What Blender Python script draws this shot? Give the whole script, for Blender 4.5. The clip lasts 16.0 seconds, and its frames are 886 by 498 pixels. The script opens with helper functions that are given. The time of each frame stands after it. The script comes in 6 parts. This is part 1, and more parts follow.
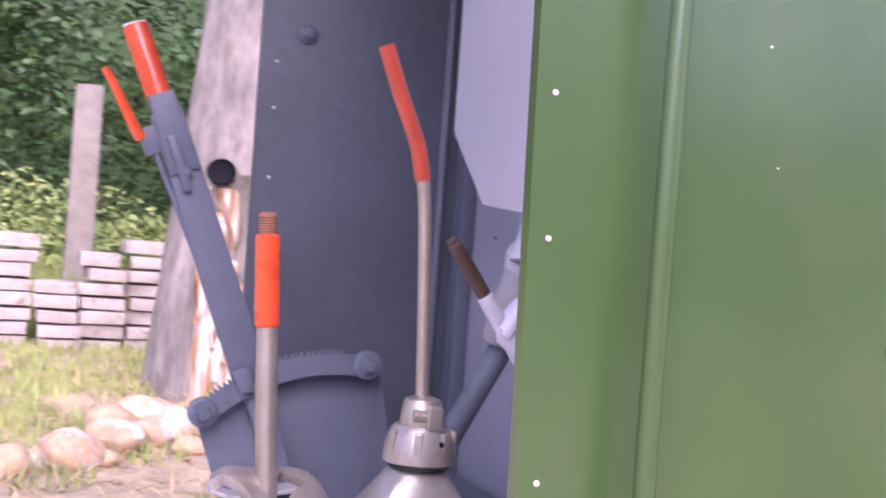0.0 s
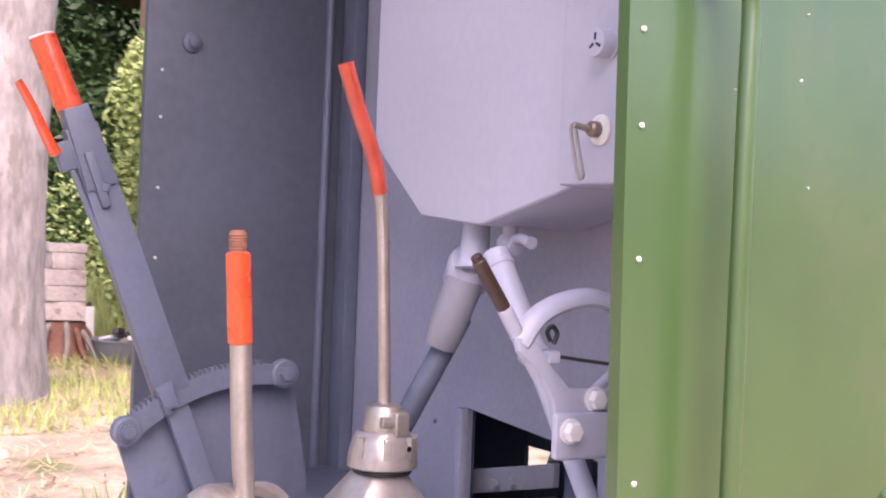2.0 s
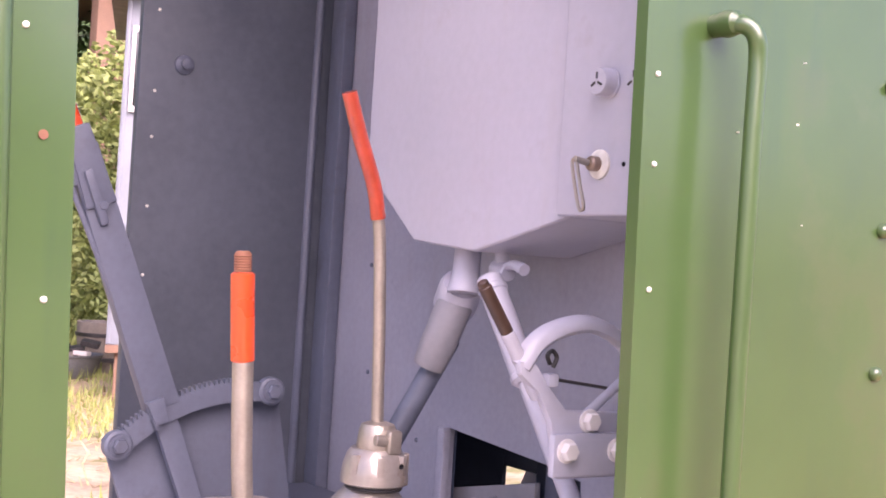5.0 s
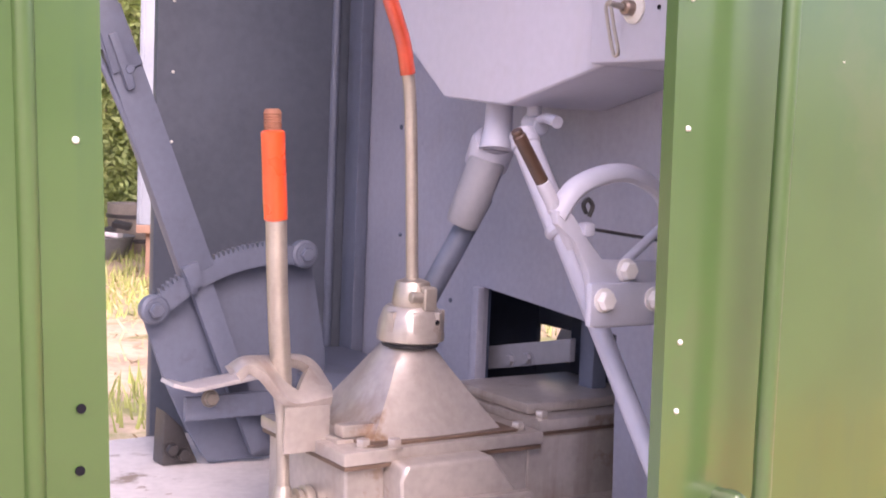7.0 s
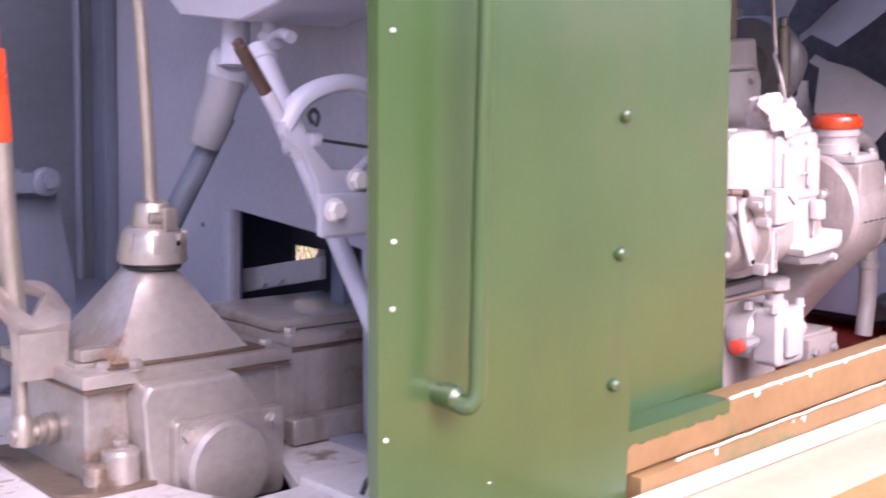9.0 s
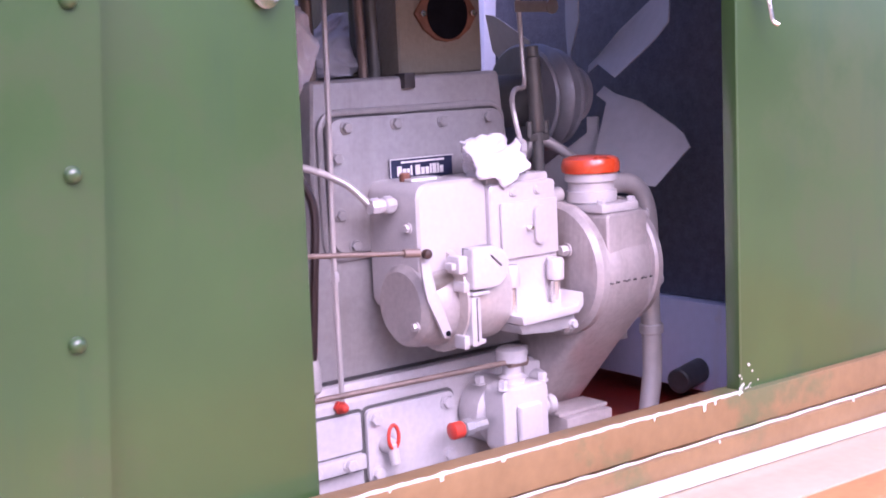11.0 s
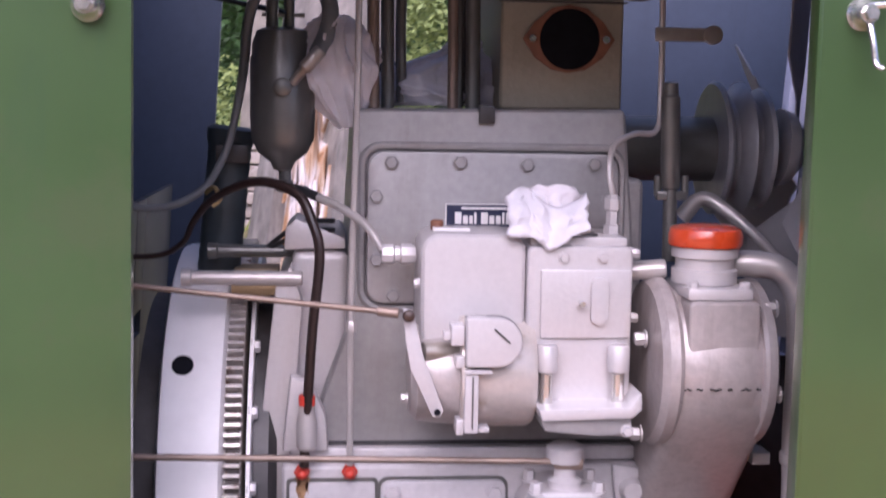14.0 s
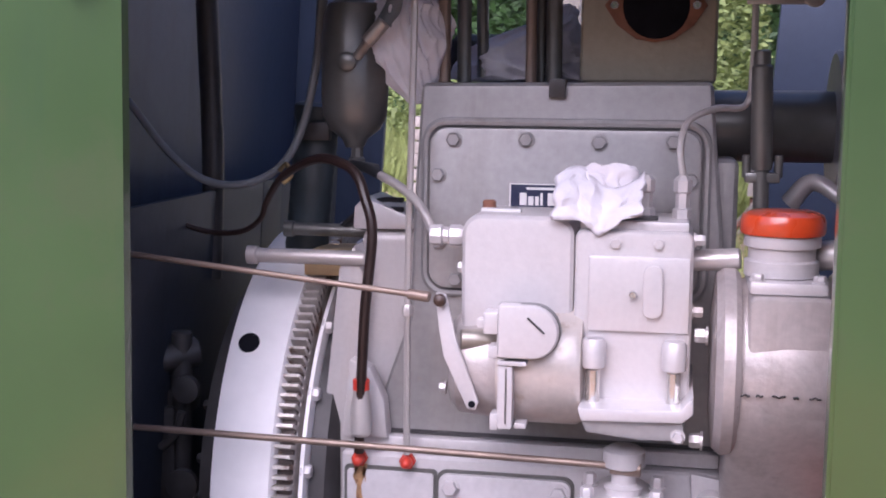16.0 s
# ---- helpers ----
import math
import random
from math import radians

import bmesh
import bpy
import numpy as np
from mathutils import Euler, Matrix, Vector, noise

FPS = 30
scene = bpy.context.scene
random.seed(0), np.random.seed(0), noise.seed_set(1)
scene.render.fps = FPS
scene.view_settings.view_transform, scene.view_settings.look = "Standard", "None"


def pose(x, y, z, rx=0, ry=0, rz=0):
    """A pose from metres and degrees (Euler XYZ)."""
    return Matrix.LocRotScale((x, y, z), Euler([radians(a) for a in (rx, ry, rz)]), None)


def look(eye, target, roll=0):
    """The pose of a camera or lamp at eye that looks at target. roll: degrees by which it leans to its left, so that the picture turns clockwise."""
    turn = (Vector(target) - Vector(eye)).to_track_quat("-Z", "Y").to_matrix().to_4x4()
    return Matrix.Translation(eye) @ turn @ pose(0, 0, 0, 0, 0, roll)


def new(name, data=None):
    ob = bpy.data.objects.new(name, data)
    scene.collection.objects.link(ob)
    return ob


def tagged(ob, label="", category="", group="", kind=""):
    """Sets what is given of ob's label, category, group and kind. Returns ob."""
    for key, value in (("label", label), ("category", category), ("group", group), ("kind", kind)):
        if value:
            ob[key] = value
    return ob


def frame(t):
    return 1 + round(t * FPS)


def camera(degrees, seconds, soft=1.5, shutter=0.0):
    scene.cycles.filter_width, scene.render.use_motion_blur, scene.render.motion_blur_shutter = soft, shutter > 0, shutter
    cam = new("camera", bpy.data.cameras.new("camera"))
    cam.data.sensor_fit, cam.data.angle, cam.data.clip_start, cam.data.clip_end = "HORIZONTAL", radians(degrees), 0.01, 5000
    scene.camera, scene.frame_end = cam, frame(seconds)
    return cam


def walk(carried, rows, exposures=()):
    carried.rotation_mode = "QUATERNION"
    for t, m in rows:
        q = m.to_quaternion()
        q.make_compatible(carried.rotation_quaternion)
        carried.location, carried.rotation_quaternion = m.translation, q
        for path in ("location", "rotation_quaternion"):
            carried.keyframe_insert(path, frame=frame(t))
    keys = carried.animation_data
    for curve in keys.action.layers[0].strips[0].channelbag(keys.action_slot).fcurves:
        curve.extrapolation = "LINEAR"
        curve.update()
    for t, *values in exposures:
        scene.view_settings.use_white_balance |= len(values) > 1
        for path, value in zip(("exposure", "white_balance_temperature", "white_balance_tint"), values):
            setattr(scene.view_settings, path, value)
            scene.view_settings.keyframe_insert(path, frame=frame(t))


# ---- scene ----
cam = camera(38.5, 16.0, soft=1.8, shutter=0.4)
PATH = [
    (0, (-0.408, -0.972, 1.591), (0.221, 0.927, 1.58), 4.1),
    (0.5, (-0.54, -0.937, 1.6), (0.277, 0.888, 1.541), 1.9),
    (1, (-0.621, -0.894, 1.606), (0.174, 0.941, 1.583), 2.5),
    (1.5, (-0.639, -0.889, 1.615), (0.205, 0.925, 1.633), 4.6),
    (2, (-0.748, -0.885, 1.608), (0.301, 0.818, 1.598), 2.3),
    (2.5, (-0.839, -0.869, 1.604), (0.251, 0.808, 1.565), 2.0),
    (3, (-0.858, -0.871, 1.599), (0.259, 0.788, 1.559), 2.7),
    (3.5, (-0.865, -0.889, 1.605), (0.252, 0.769, 1.586), 3.6),
    (3.7, (-0.863, -0.898, 1.609), (0.26, 0.756, 1.644), 4.1),
    (5.8, (-0.846, -0.897, 1.61), (0.264, 0.767, 1.621), 2.8),
    (6, (-0.846, -0.895, 1.604), (0.254, 0.775, 1.586), 2.7),
    (6.5, (-0.846, -0.888, 1.59), (0.26, 0.776, 1.503), 2.5),
    (7, (-0.845, -0.881, 1.577), (0.25, 0.784, 1.411), 2.3),
    (7.5, (-0.841, -0.88, 1.567), (0.278, 0.763, 1.351), 2.0),
    (8, (-0.845, -0.882, 1.554), (0.322, 0.717, 1.266), 2.2),
    (8.5, (-0.838, -0.902, 1.546), (0.401, 0.643, 1.266), 2.1),
    (9, (-0.786, -0.943, 1.546), (0.553, 0.521, 1.295), 1.2),
    (9.5, (-0.632, -1.026, 1.558), (0.717, 0.437, 1.36), 0.8),
    (10, (-0.452, -1.116, 1.558), (0.889, 0.359, 1.386), -0.4),
    (10.2, (-0.388, -1.122, 1.557), (0.955, 0.347, 1.365), -0.7),
    (12.3, (0.37, -1.179, 1.604), (1.21, 0.631, 1.464), 1.9),
    (12.5, (0.42, -1.156, 1.598), (1.219, 0.673, 1.479), 1.8),
    (13, (0.553, -1.133, 1.622), (1.159, 0.768, 1.495), 2.8),
    (13.5, (0.693, -1.161, 1.601), (1.035, 0.806, 1.479), 1.8),
    (14, (0.828, -1.23, 1.627), (1.022, 0.749, 1.414), 4.5),
    (14.5, (0.922, -1.253, 1.608), (0.997, 0.725, 1.323), 3.3),
    (15, (0.993, -1.204, 1.605), (1.006, 0.778, 1.338), 4.0),
    (15.5, (1.096, -1.137, 1.626), (0.896, 0.837, 1.376), 4.5),
    (16, (1.175, -1.129, 1.631), (0.832, 0.823, 1.365), 4.1),
]
walk(cam, [(t, look(eye, target, roll)) for t, eye, target, roll in PATH],
     [(0, 1.5, 5800, 44), (0.5, 1.62, 6000, 34), (1, 1.6, 6000, 29), (1.5, 1.68, 6000, 31), (2.5, 1.85, 6650, 40), (3.5, 1.88, 6700, 40), (7, 1.88, 6650, 37), (8.5, 1.8, 6300, 30), (9.5, 1.58, 5700, 51), (10.2, 1.45, 5300, 54), (12.5, 1.3, 5950, 39), (14, 0.8, 5650, 31), (16, 0.85, 5550, 29)])

# ---------------------------------------------------------------- light
SUN_EL = radians(40)
world = bpy.data.worlds.new("world")
scene.world = world
world.use_nodes = True
wn = world.node_tree
sky = wn.nodes.new("ShaderNodeTexSky")
sky.sky_type = "NISHITA"
sky.sun_disc = False
sky.sun_elevation = SUN_EL
sky.sun_rotation = radians(193)
sky.air_density, sky.dust_density, sky.ozone_density = 1.0, 3.0, 1.0
bg = wn.nodes["Background"]
bg.inputs["Strength"].default_value = 0.12
wn.links.new(sky.outputs["Color"], bg.inputs["Color"])
sun = new("sun", bpy.data.lights.new("sun", "SUN"))
sun.data.energy, sun.data.angle, sun.data.color = 1.75, radians(60), (1.0, 0.96, 0.92)
# a sun spread wide by thin cloud stands behind the camera
sun.matrix_world = look((0.4 - 1.02, 0.6 - 4.41, 0.9 + 3.80), (0.4, 0.6, 0.9))

# ---------------------------------------------------------------- helpers
GROUND = 0.55
FLOOR = 1.015


def mat(name, base, rough=0.5, metal=0.0, var=0.12, scale=6.0, bump=0.0, bscale=60.0, spots=None, spot_scale=9.0, spot_at=0.62, coat=0.0, coat_rough=0.2, stretch=None, streak=None, streak_at=0.56, streak_fac=0.6):
    """A surface with large blotches, fine grain, optional stains of a second colour and relief."""
    m = bpy.data.materials.new(name)
    m.use_nodes = True
    n, l = m.node_tree.nodes, m.node_tree.links
    b = n["Principled BSDF"]
    b.inputs["Roughness"].default_value = rough
    b.inputs["Metallic"].default_value = metal
    b.inputs["Coat Weight"].default_value = coat
    b.inputs["Coat Roughness"].default_value = coat_rough
    tc = n.new("ShaderNodeTexCoord")
    geo = n.new("ShaderNodeNewGeometry")
    big = n.new("ShaderNodeTexNoise")
    big.inputs["Scale"].default_value = scale
    big.inputs["Detail"].default_value = 5
    src = geo.outputs["Position"]
    if stretch:
        mp = n.new("ShaderNodeMapping")
        mp.inputs["Scale"].default_value = stretch
        l.new(src, mp.inputs["Vector"])
        src = mp.outputs["Vector"]
    l.new(src, big.inputs["Vector"])
    fine = n.new("ShaderNodeTexNoise")
    fine.inputs["Scale"].default_value = bscale
    fine.inputs["Detail"].default_value = 4
    l.new(src, fine.inputs["Vector"])
    mix = n.new("ShaderNodeMixRGB")
    mix.inputs[1].default_value = (*[c * (1 - var) for c in base], 1)
    mix.inputs[2].default_value = (*[min(1, c * (1 + var)) for c in base], 1)
    add = n.new("ShaderNodeMath")
    add.operation = "MULTIPLY_ADD"
    add.inputs[1].default_value = 0.65
    l.new(big.outputs["Fac"], add.inputs[0])
    sc = n.new("ShaderNodeMath")
    sc.operation = "MULTIPLY"
    sc.inputs[1].default_value = 0.35
    l.new(fine.outputs["Fac"], sc.inputs[0])
    l.new(sc.outputs[0], add.inputs[2])
    ramp = n.new("ShaderNodeMapRange")
    ramp.inputs["From Min"].default_value, ramp.inputs["From Max"].default_value = 0.3, 0.7
    l.new(add.outputs[0], ramp.inputs["Value"])
    l.new(ramp.outputs["Result"], mix.inputs[0])
    out = mix.outputs[0]
    if spots:
        st = n.new("ShaderNodeTexNoise")
        st.inputs["Scale"].default_value = spot_scale
        st.inputs["Detail"].default_value = 8
        st.inputs["Roughness"].default_value = 0.65
        l.new(src, st.inputs["Vector"])
        r2 = n.new("ShaderNodeMapRange")
        r2.inputs["From Min"].default_value, r2.inputs["From Max"].default_value = spot_at, spot_at + 0.08
        l.new(st.outputs["Fac"], r2.inputs["Value"])
        m2 = n.new("ShaderNodeMixRGB")
        m2.inputs[2].default_value = (*spots, 1)
        l.new(r2.outputs["Result"], m2.inputs[0])
        l.new(out, m2.inputs[1])
        out = m2.outputs[0]
    if streak:
        # runs and wipes that go down the surface, broken up by a second noise
        mp2 = n.new("ShaderNodeMapping")
        mp2.inputs["Scale"].default_value = (16, 16, 1.6)
        l.new(geo.outputs["Position"], mp2.inputs["Vector"])
        run = n.new("ShaderNodeTexNoise")
        run.inputs["Scale"].default_value = 1.0
        run.inputs["Detail"].default_value = 6
        run.inputs["Roughness"].default_value = 0.6
        l.new(mp2.outputs["Vector"], run.inputs["Vector"])
        brk = n.new("ShaderNodeTexNoise")
        brk.inputs["Scale"].default_value = 4.5
        brk.inputs["Detail"].default_value = 3
        l.new(geo.outputs["Position"], brk.inputs["Vector"])
        r3 = n.new("ShaderNodeMapRange")
        r3.inputs["From Min"].default_value, r3.inputs["From Max"].default_value = streak_at, streak_at + 0.16
        r3.inputs["To Max"].default_value = streak_fac
        l.new(run.outputs["Fac"], r3.inputs["Value"])
        r4 = n.new("ShaderNodeMapRange")
        r4.inputs["From Min"].default_value, r4.inputs["From Max"].default_value = 0.42, 0.60
        l.new(brk.outputs["Fac"], r4.inputs["Value"])
        mul = n.new("ShaderNodeMath")
        mul.operation = "MULTIPLY"
        l.new(r3.outputs["Result"], mul.inputs[0])
        l.new(r4.outputs["Result"], mul.inputs[1])
        m3 = n.new("ShaderNodeMixRGB")
        m3.inputs[2].default_value = (*streak, 1)
        l.new(mul.outputs[0], m3.inputs[0])
        l.new(out, m3.inputs[1])
        out = m3.outputs[0]
    l.new(out, b.inputs["Base Color"])
    rr = n.new("ShaderNodeMapRange")
    rr.inputs["To Min"].default_value, rr.inputs["To Max"].default_value = max(0.05, rough - 0.1), min(1, rough + 0.12)
    l.new(big.outputs["Fac"], rr.inputs["Value"])
    l.new(rr.outputs["Result"], b.inputs["Roughness"])
    if bump:
        bp = n.new("ShaderNodeBump")
        bp.inputs["Strength"].default_value = bump
        bp.inputs["Distance"].default_value = 0.004
        l.new(fine.outputs["Fac"], bp.inputs["Height"])
        l.new(bp.outputs["Normal"], b.inputs["Normal"])
    return m


M = {}
M["green"] = mat("green_gloss_paint", (0.041, 0.088, 0.023), 0.36, var=0.20, scale=2.6, bump=0.10, bscale=7, coat=0.85, coat_rough=0.16, spots=(0.050, 0.086, 0.028), spot_at=0.52, spot_scale=3.5, streak=(0.026, 0.070, 0.030), streak_at=0.50, streak_fac=0.5)
M["green"].node_tree.nodes["Principled BSDF"].inputs["Specular IOR Level"].default_value = 0.45
M["green"].node_tree.nodes["Principled BSDF"].inputs["Coat IOR"].default_value = 1.55
M["cab"] = mat("blue_grey_paint", (0.104, 0.120, 0.165), 0.45, var=0.14, scale=4, bump=0.10, bscale=90, spots=(0.086, 0.098, 0.132), spot_at=0.58, streak=(0.055, 0.058, 0.07), streak_at=0.52, streak_fac=0.5)
M["slate"] = mat("dark_slate_paint", (0.082, 0.095, 0.121), 0.40, var=0.2, scale=4, bump=0.04, bscale=60, spots=(0.066, 0.078, 0.102), spot_at=0.60, streak=(0.075, 0.083, 0.102), streak_at=0.54, streak_fac=0.5)
M["slate"].node_tree.nodes["Principled BSDF"].inputs["Specular IOR Level"].default_value = 0.4
M["bulk"] = mat("mid_grey_lavender_paint", (0.30, 0.308, 0.372), 0.5, var=0.14, scale=4, bump=0.10, bscale=90, spots=(0.255, 0.262, 0.315), spot_at=0.62, streak=(0.26, 0.245, 0.255), streak_at=0.52, streak_fac=0.55)
M["sleeve"] = mat("mid_grey_sleeve_paint", (0.23, 0.23, 0.255), 0.5, var=0.12, scale=9, bump=0.12, bscale=90)
M["tank"] = mat("lavender_grey_paint", (0.425, 0.43, 0.505), 0.42, var=0.07, scale=3, bump=0.06, bscale=70, spots=(0.40, 0.39, 0.45), spot_at=0.64, spot_scale=6, streak=(0.40, 0.385, 0.42), streak_at=0.54, streak_fac=0.5)
M["blue"] = mat("slate_blue_paint", (0.044, 0.060, 0.100), 0.45, var=0.16, scale=4, bump=0.08, streak=(0.026, 0.034, 0.052), streak_at=0.52, streak_fac=0.5)
M["orange"] = mat("signal_orange_paint", (0.64, 0.070, 0.015), 0.28, var=0.16, scale=18, bump=0.05, bscale=120, coat=0.7, coat_rough=0.08)
M["grip_red"] = mat("worn_red_orange_rubber", (0.40, 0.050, 0.022), 0.30, var=0.25, scale=22, bump=0.08, bscale=120, coat=0.8, coat_rough=0.1)
M["steel"] = mat("worn_bare_steel", (0.40, 0.36, 0.31), 0.42, 0.75, var=0.15, scale=18, bump=0.1, bscale=160, spots=(0.20, 0.12, 0.06), spot_at=0.70, streak=(0.20, 0.13, 0.08), streak_at=0.54, streak_fac=0.5)
M["gear"] = mat("silver_bronze_paint", (0.39, 0.355, 0.325), 0.32, 0.5, var=0.22, scale=7, bump=0.16, bscale=80, spots=(0.22, 0.14, 0.085), spot_at=0.60, spot_scale=6, streak=(0.17, 0.11, 0.07), streak_at=0.50, streak_fac=0.55)
# engine grey kept darker, for the hood's shade on the crankcase
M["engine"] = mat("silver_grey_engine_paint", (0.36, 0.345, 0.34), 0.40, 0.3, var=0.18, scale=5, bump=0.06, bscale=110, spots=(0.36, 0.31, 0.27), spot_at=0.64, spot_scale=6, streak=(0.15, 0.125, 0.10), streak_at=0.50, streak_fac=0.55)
M["gov"] = mat("oil_toned_aluminium", (0.56, 0.50, 0.455), 0.34, 0.3, var=0.16, scale=9, bump=0.12, bscale=120, spots=(0.36, 0.26, 0.17), spot_at=0.58, spot_scale=8)
# engine grey again, paled for the stronger light low on the engine
M["sump"] = mat("lit_grey_sump_paint", (0.58, 0.55, 0.55), 0.38, 0.15, var=0.14, scale=6, bump=0.08, bscale=110, spots=(0.38, 0.32, 0.27), spot_at=0.63, spot_scale=7, streak=(0.30, 0.21, 0.14), streak_at=0.52, streak_fac=0.55)
M["pump"] = mat("light_aluminium_paint", (0.57, 0.535, 0.53), 0.34, 0.2, var=0.08, scale=9, bump=0.12, bscale=140, spots=(0.50, 0.44, 0.42), spot_at=0.68, spot_scale=14, streak=(0.40, 0.30, 0.22), streak_at=0.54, streak_fac=0.55)
M["cast"] = mat("rough_cast_grey_metal", (0.47, 0.42, 0.40), 0.38, 0.3, var=0.2, scale=6, bump=0.22, bscale=110, spots=(0.26, 0.19, 0.15), spot_at=0.64, spot_scale=7, streak=(0.20, 0.15, 0.11), streak_at=0.50, streak_fac=0.6)
M["flywheel"] = mat("machined_steel", (0.92, 0.88, 0.87), 0.45, 0.0, var=0.05, scale=5, bump=0.04)
M["teeth"] = mat("oily_gear_steel", (0.62, 0.57, 0.53), 0.35, 0.4, var=0.25, scale=30, spots=(0.16, 0.07, 0.03), spot_at=0.56, spot_scale=25)
M["dark"] = mat("dark_oily_metal", (0.06, 0.056, 0.056), 0.45, 0.3, var=0.3, scale=20, bump=0.2)
M["black"] = mat("black_rubber", (0.018, 0.018, 0.02), 0.45, var=0.3, scale=30, bump=0.15)
M["sep"] = mat("dark_bronze_grey_metal", (0.165, 0.162, 0.152), 0.34, 0.5, var=0.18, scale=10, bump=0.1)
M["hose_grey"] = mat("grey_rubber_hose", (0.16, 0.17, 0.18), 0.55, var=0.15, scale=30, bump=0.2)
M["hose_brown"] = mat("dark_brown_hose", (0.024, 0.013, 0.011), 0.38, var=0.3, scale=30)
M["brass"] = mat("dull_brass", (0.45, 0.33, 0.16), 0.4, 0.8, var=0.2, scale=30)
M["rag"] = mat("white_cotton_rag", (0.90, 0.86, 0.90), 0.9, var=0.14, scale=22, bump=1.0, bscale=45)
M["white"] = mat("white_enamel", (0.75, 0.72, 0.70), 0.4, var=0.08, scale=20)
M["red"] = mat("dark_red_primer", (0.46, 0.055, 0.03), 0.5, var=0.25, scale=10, bump=0.1)
M["redplug"] = mat("red_cap_paint", (0.62, 0.055, 0.03), 0.35, var=0.1, scale=40)
M["cyl"] = mat("olive_grey_cast_block", (0.29, 0.26, 0.20), 0.5, 0.15, var=0.14, scale=8, bump=0.3, bscale=130)
M["gasket"] = mat("rust_brown_gasket", (0.20, 0.085, 0.05), 0.7, var=0.25, scale=30)
M["oil"] = mat("brown_oil_film", (0.34, 0.20, 0.10), 0.3, var=0.4, scale=60, spots=(0.20, 0.10, 0.045), spot_at=0.55, spot_scale=70)
M["seam"] = mat("oil_browned_seam", (0.10, 0.065, 0.045), 0.5, var=0.4, scale=40)
M["duct"] = mat("dark_teal_rubber_duct", (0.045, 0.058, 0.066), 0.45, var=0.25, scale=14, bump=0.2)
M["grip"] = mat("dark_brown_wooden_grip", (0.05, 0.028, 0.02), 0.4, var=0.3, scale=40, spots=(0.22, 0.12, 0.055), spot_at=0.66, spot_scale=60)
# near-black colour standing in for the shade inside holes
M["hole"] = mat("hole_shade", (0.012, 0.012, 0.015), 0.8, var=0.3)
M["pulley"] = mat("worn_grey_pulley_iron", (0.27, 0.265, 0.28), 0.42, 0.3, var=0.2, scale=14, bump=0.1, streak=(0.12, 0.11, 0.11))
# tank lavender made lighter, to make up for weak light on the frame
M["rad_frame"] = mat("lightened_lavender_frame_paint", (0.56, 0.58, 0.74), 0.45, var=0.08, scale=4, bump=0.08, spots=(0.55, 0.53, 0.62), spot_at=0.62, streak=(0.50, 0.47, 0.50))
M["rad"] = mat("radiator_core_dark", (0.10, 0.104, 0.135), 0.6, 0.2, var=0.3, scale=60, bump=0.3, bscale=200)
# the bay's blue darkened, with the shade behind the bulkhead in the colour
M["shield"] = mat("shade_darkened_blue_paint", (0.024, 0.029, 0.042), 0.5, var=0.25, scale=5, bump=0.1, streak=(0.014, 0.015, 0.02))
M["fan"] = mat("grey_fan_metal", (0.46, 0.44, 0.44), 0.5, 0.3, var=0.12, scale=9)
M["rail_brown"] = mat("orange_brown_rail", (0.25, 0.15, 0.063), 0.42, var=0.22, scale=7, bump=0.1, spots=(0.135, 0.135, 0.054), spot_at=0.50, spot_scale=4)
M["chip"] = mat("chipped_white_edge", (0.70, 0.68, 0.62), 0.6, var=0.15, scale=60, bump=0.4)
M["board"] = mat("faded_peach_paint", (0.50, 0.39, 0.265), 0.6, var=0.12, scale=6, bump=0.15, spots=(0.66, 0.36, 0.16), spot_at=0.60, spot_scale=2.2)
M["board_orange"] = mat("worn_orange_board_paint", (0.60, 0.27, 0.10), 0.55, var=0.18, scale=6, bump=0.15, spots=(0.66, 0.48, 0.32), spot_at=0.60, spot_scale=3)
M["floor"] = mat("bare_worn_floor_plate", (0.60, 0.57, 0.55), 0.5, 0.15, var=0.2, scale=6, bump=0.2, bscale=60, spots=(0.24, 0.19, 0.14), spot_at=0.58, spot_scale=8)
M["floor_stain"] = mat("dried_oil_stain", (0.36, 0.30, 0.255), 0.45, var=0.3, scale=40)
M["oilplate"] = mat("oil_browned_plate", (0.155, 0.115, 0.085), 0.35, 0.3, var=0.35, scale=14, bump=0.1, spots=(0.05, 0.04, 0.034), spot_at=0.55, spot_scale=9)
M["plate"] = mat("navy_enamel_plate", (0.02, 0.025, 0.06), 0.3, var=0.1)
M["chrome"] = mat("bright_plated_metal", (0.75, 0.72, 0.68), 0.22, 0.9, var=0.08, scale=30)
M["bark"] = mat("grey_bark", (0.225, 0.197, 0.178), 0.9, var=0.5, scale=6, bump=1.0, bscale=20, spots=(0.17, 0.145, 0.12), spot_at=0.55, spot_scale=7, stretch=(1.6, 1.6, 0.6))
M["palewood"] = mat("pale_wooden_wedge", (0.50, 0.36, 0.20), 0.8, var=0.2, scale=12, bump=0.3, bscale=60, stretch=(0.4, 2, 3))
M["soil"] = mat("dry_grass_soil", (0.43, 0.33, 0.22), 0.95, var=0.4, scale=3, bump=0.8, bscale=30, spots=(0.22, 0.22, 0.085), spot_at=0.54, spot_scale=2.2)
M["grass"] = mat("meadow_grass", (0.29, 0.33, 0.10), 0.8, var=0.45, scale=3, bscale=12)
M["leaf"] = mat("green_foliage", (0.042, 0.092, 0.022), 0.5, var=0.6, scale=2, bscale=12)
M["straw"] = mat("dry_straw", (0.52, 0.39, 0.21), 0.85, var=0.35, scale=4, bscale=14)
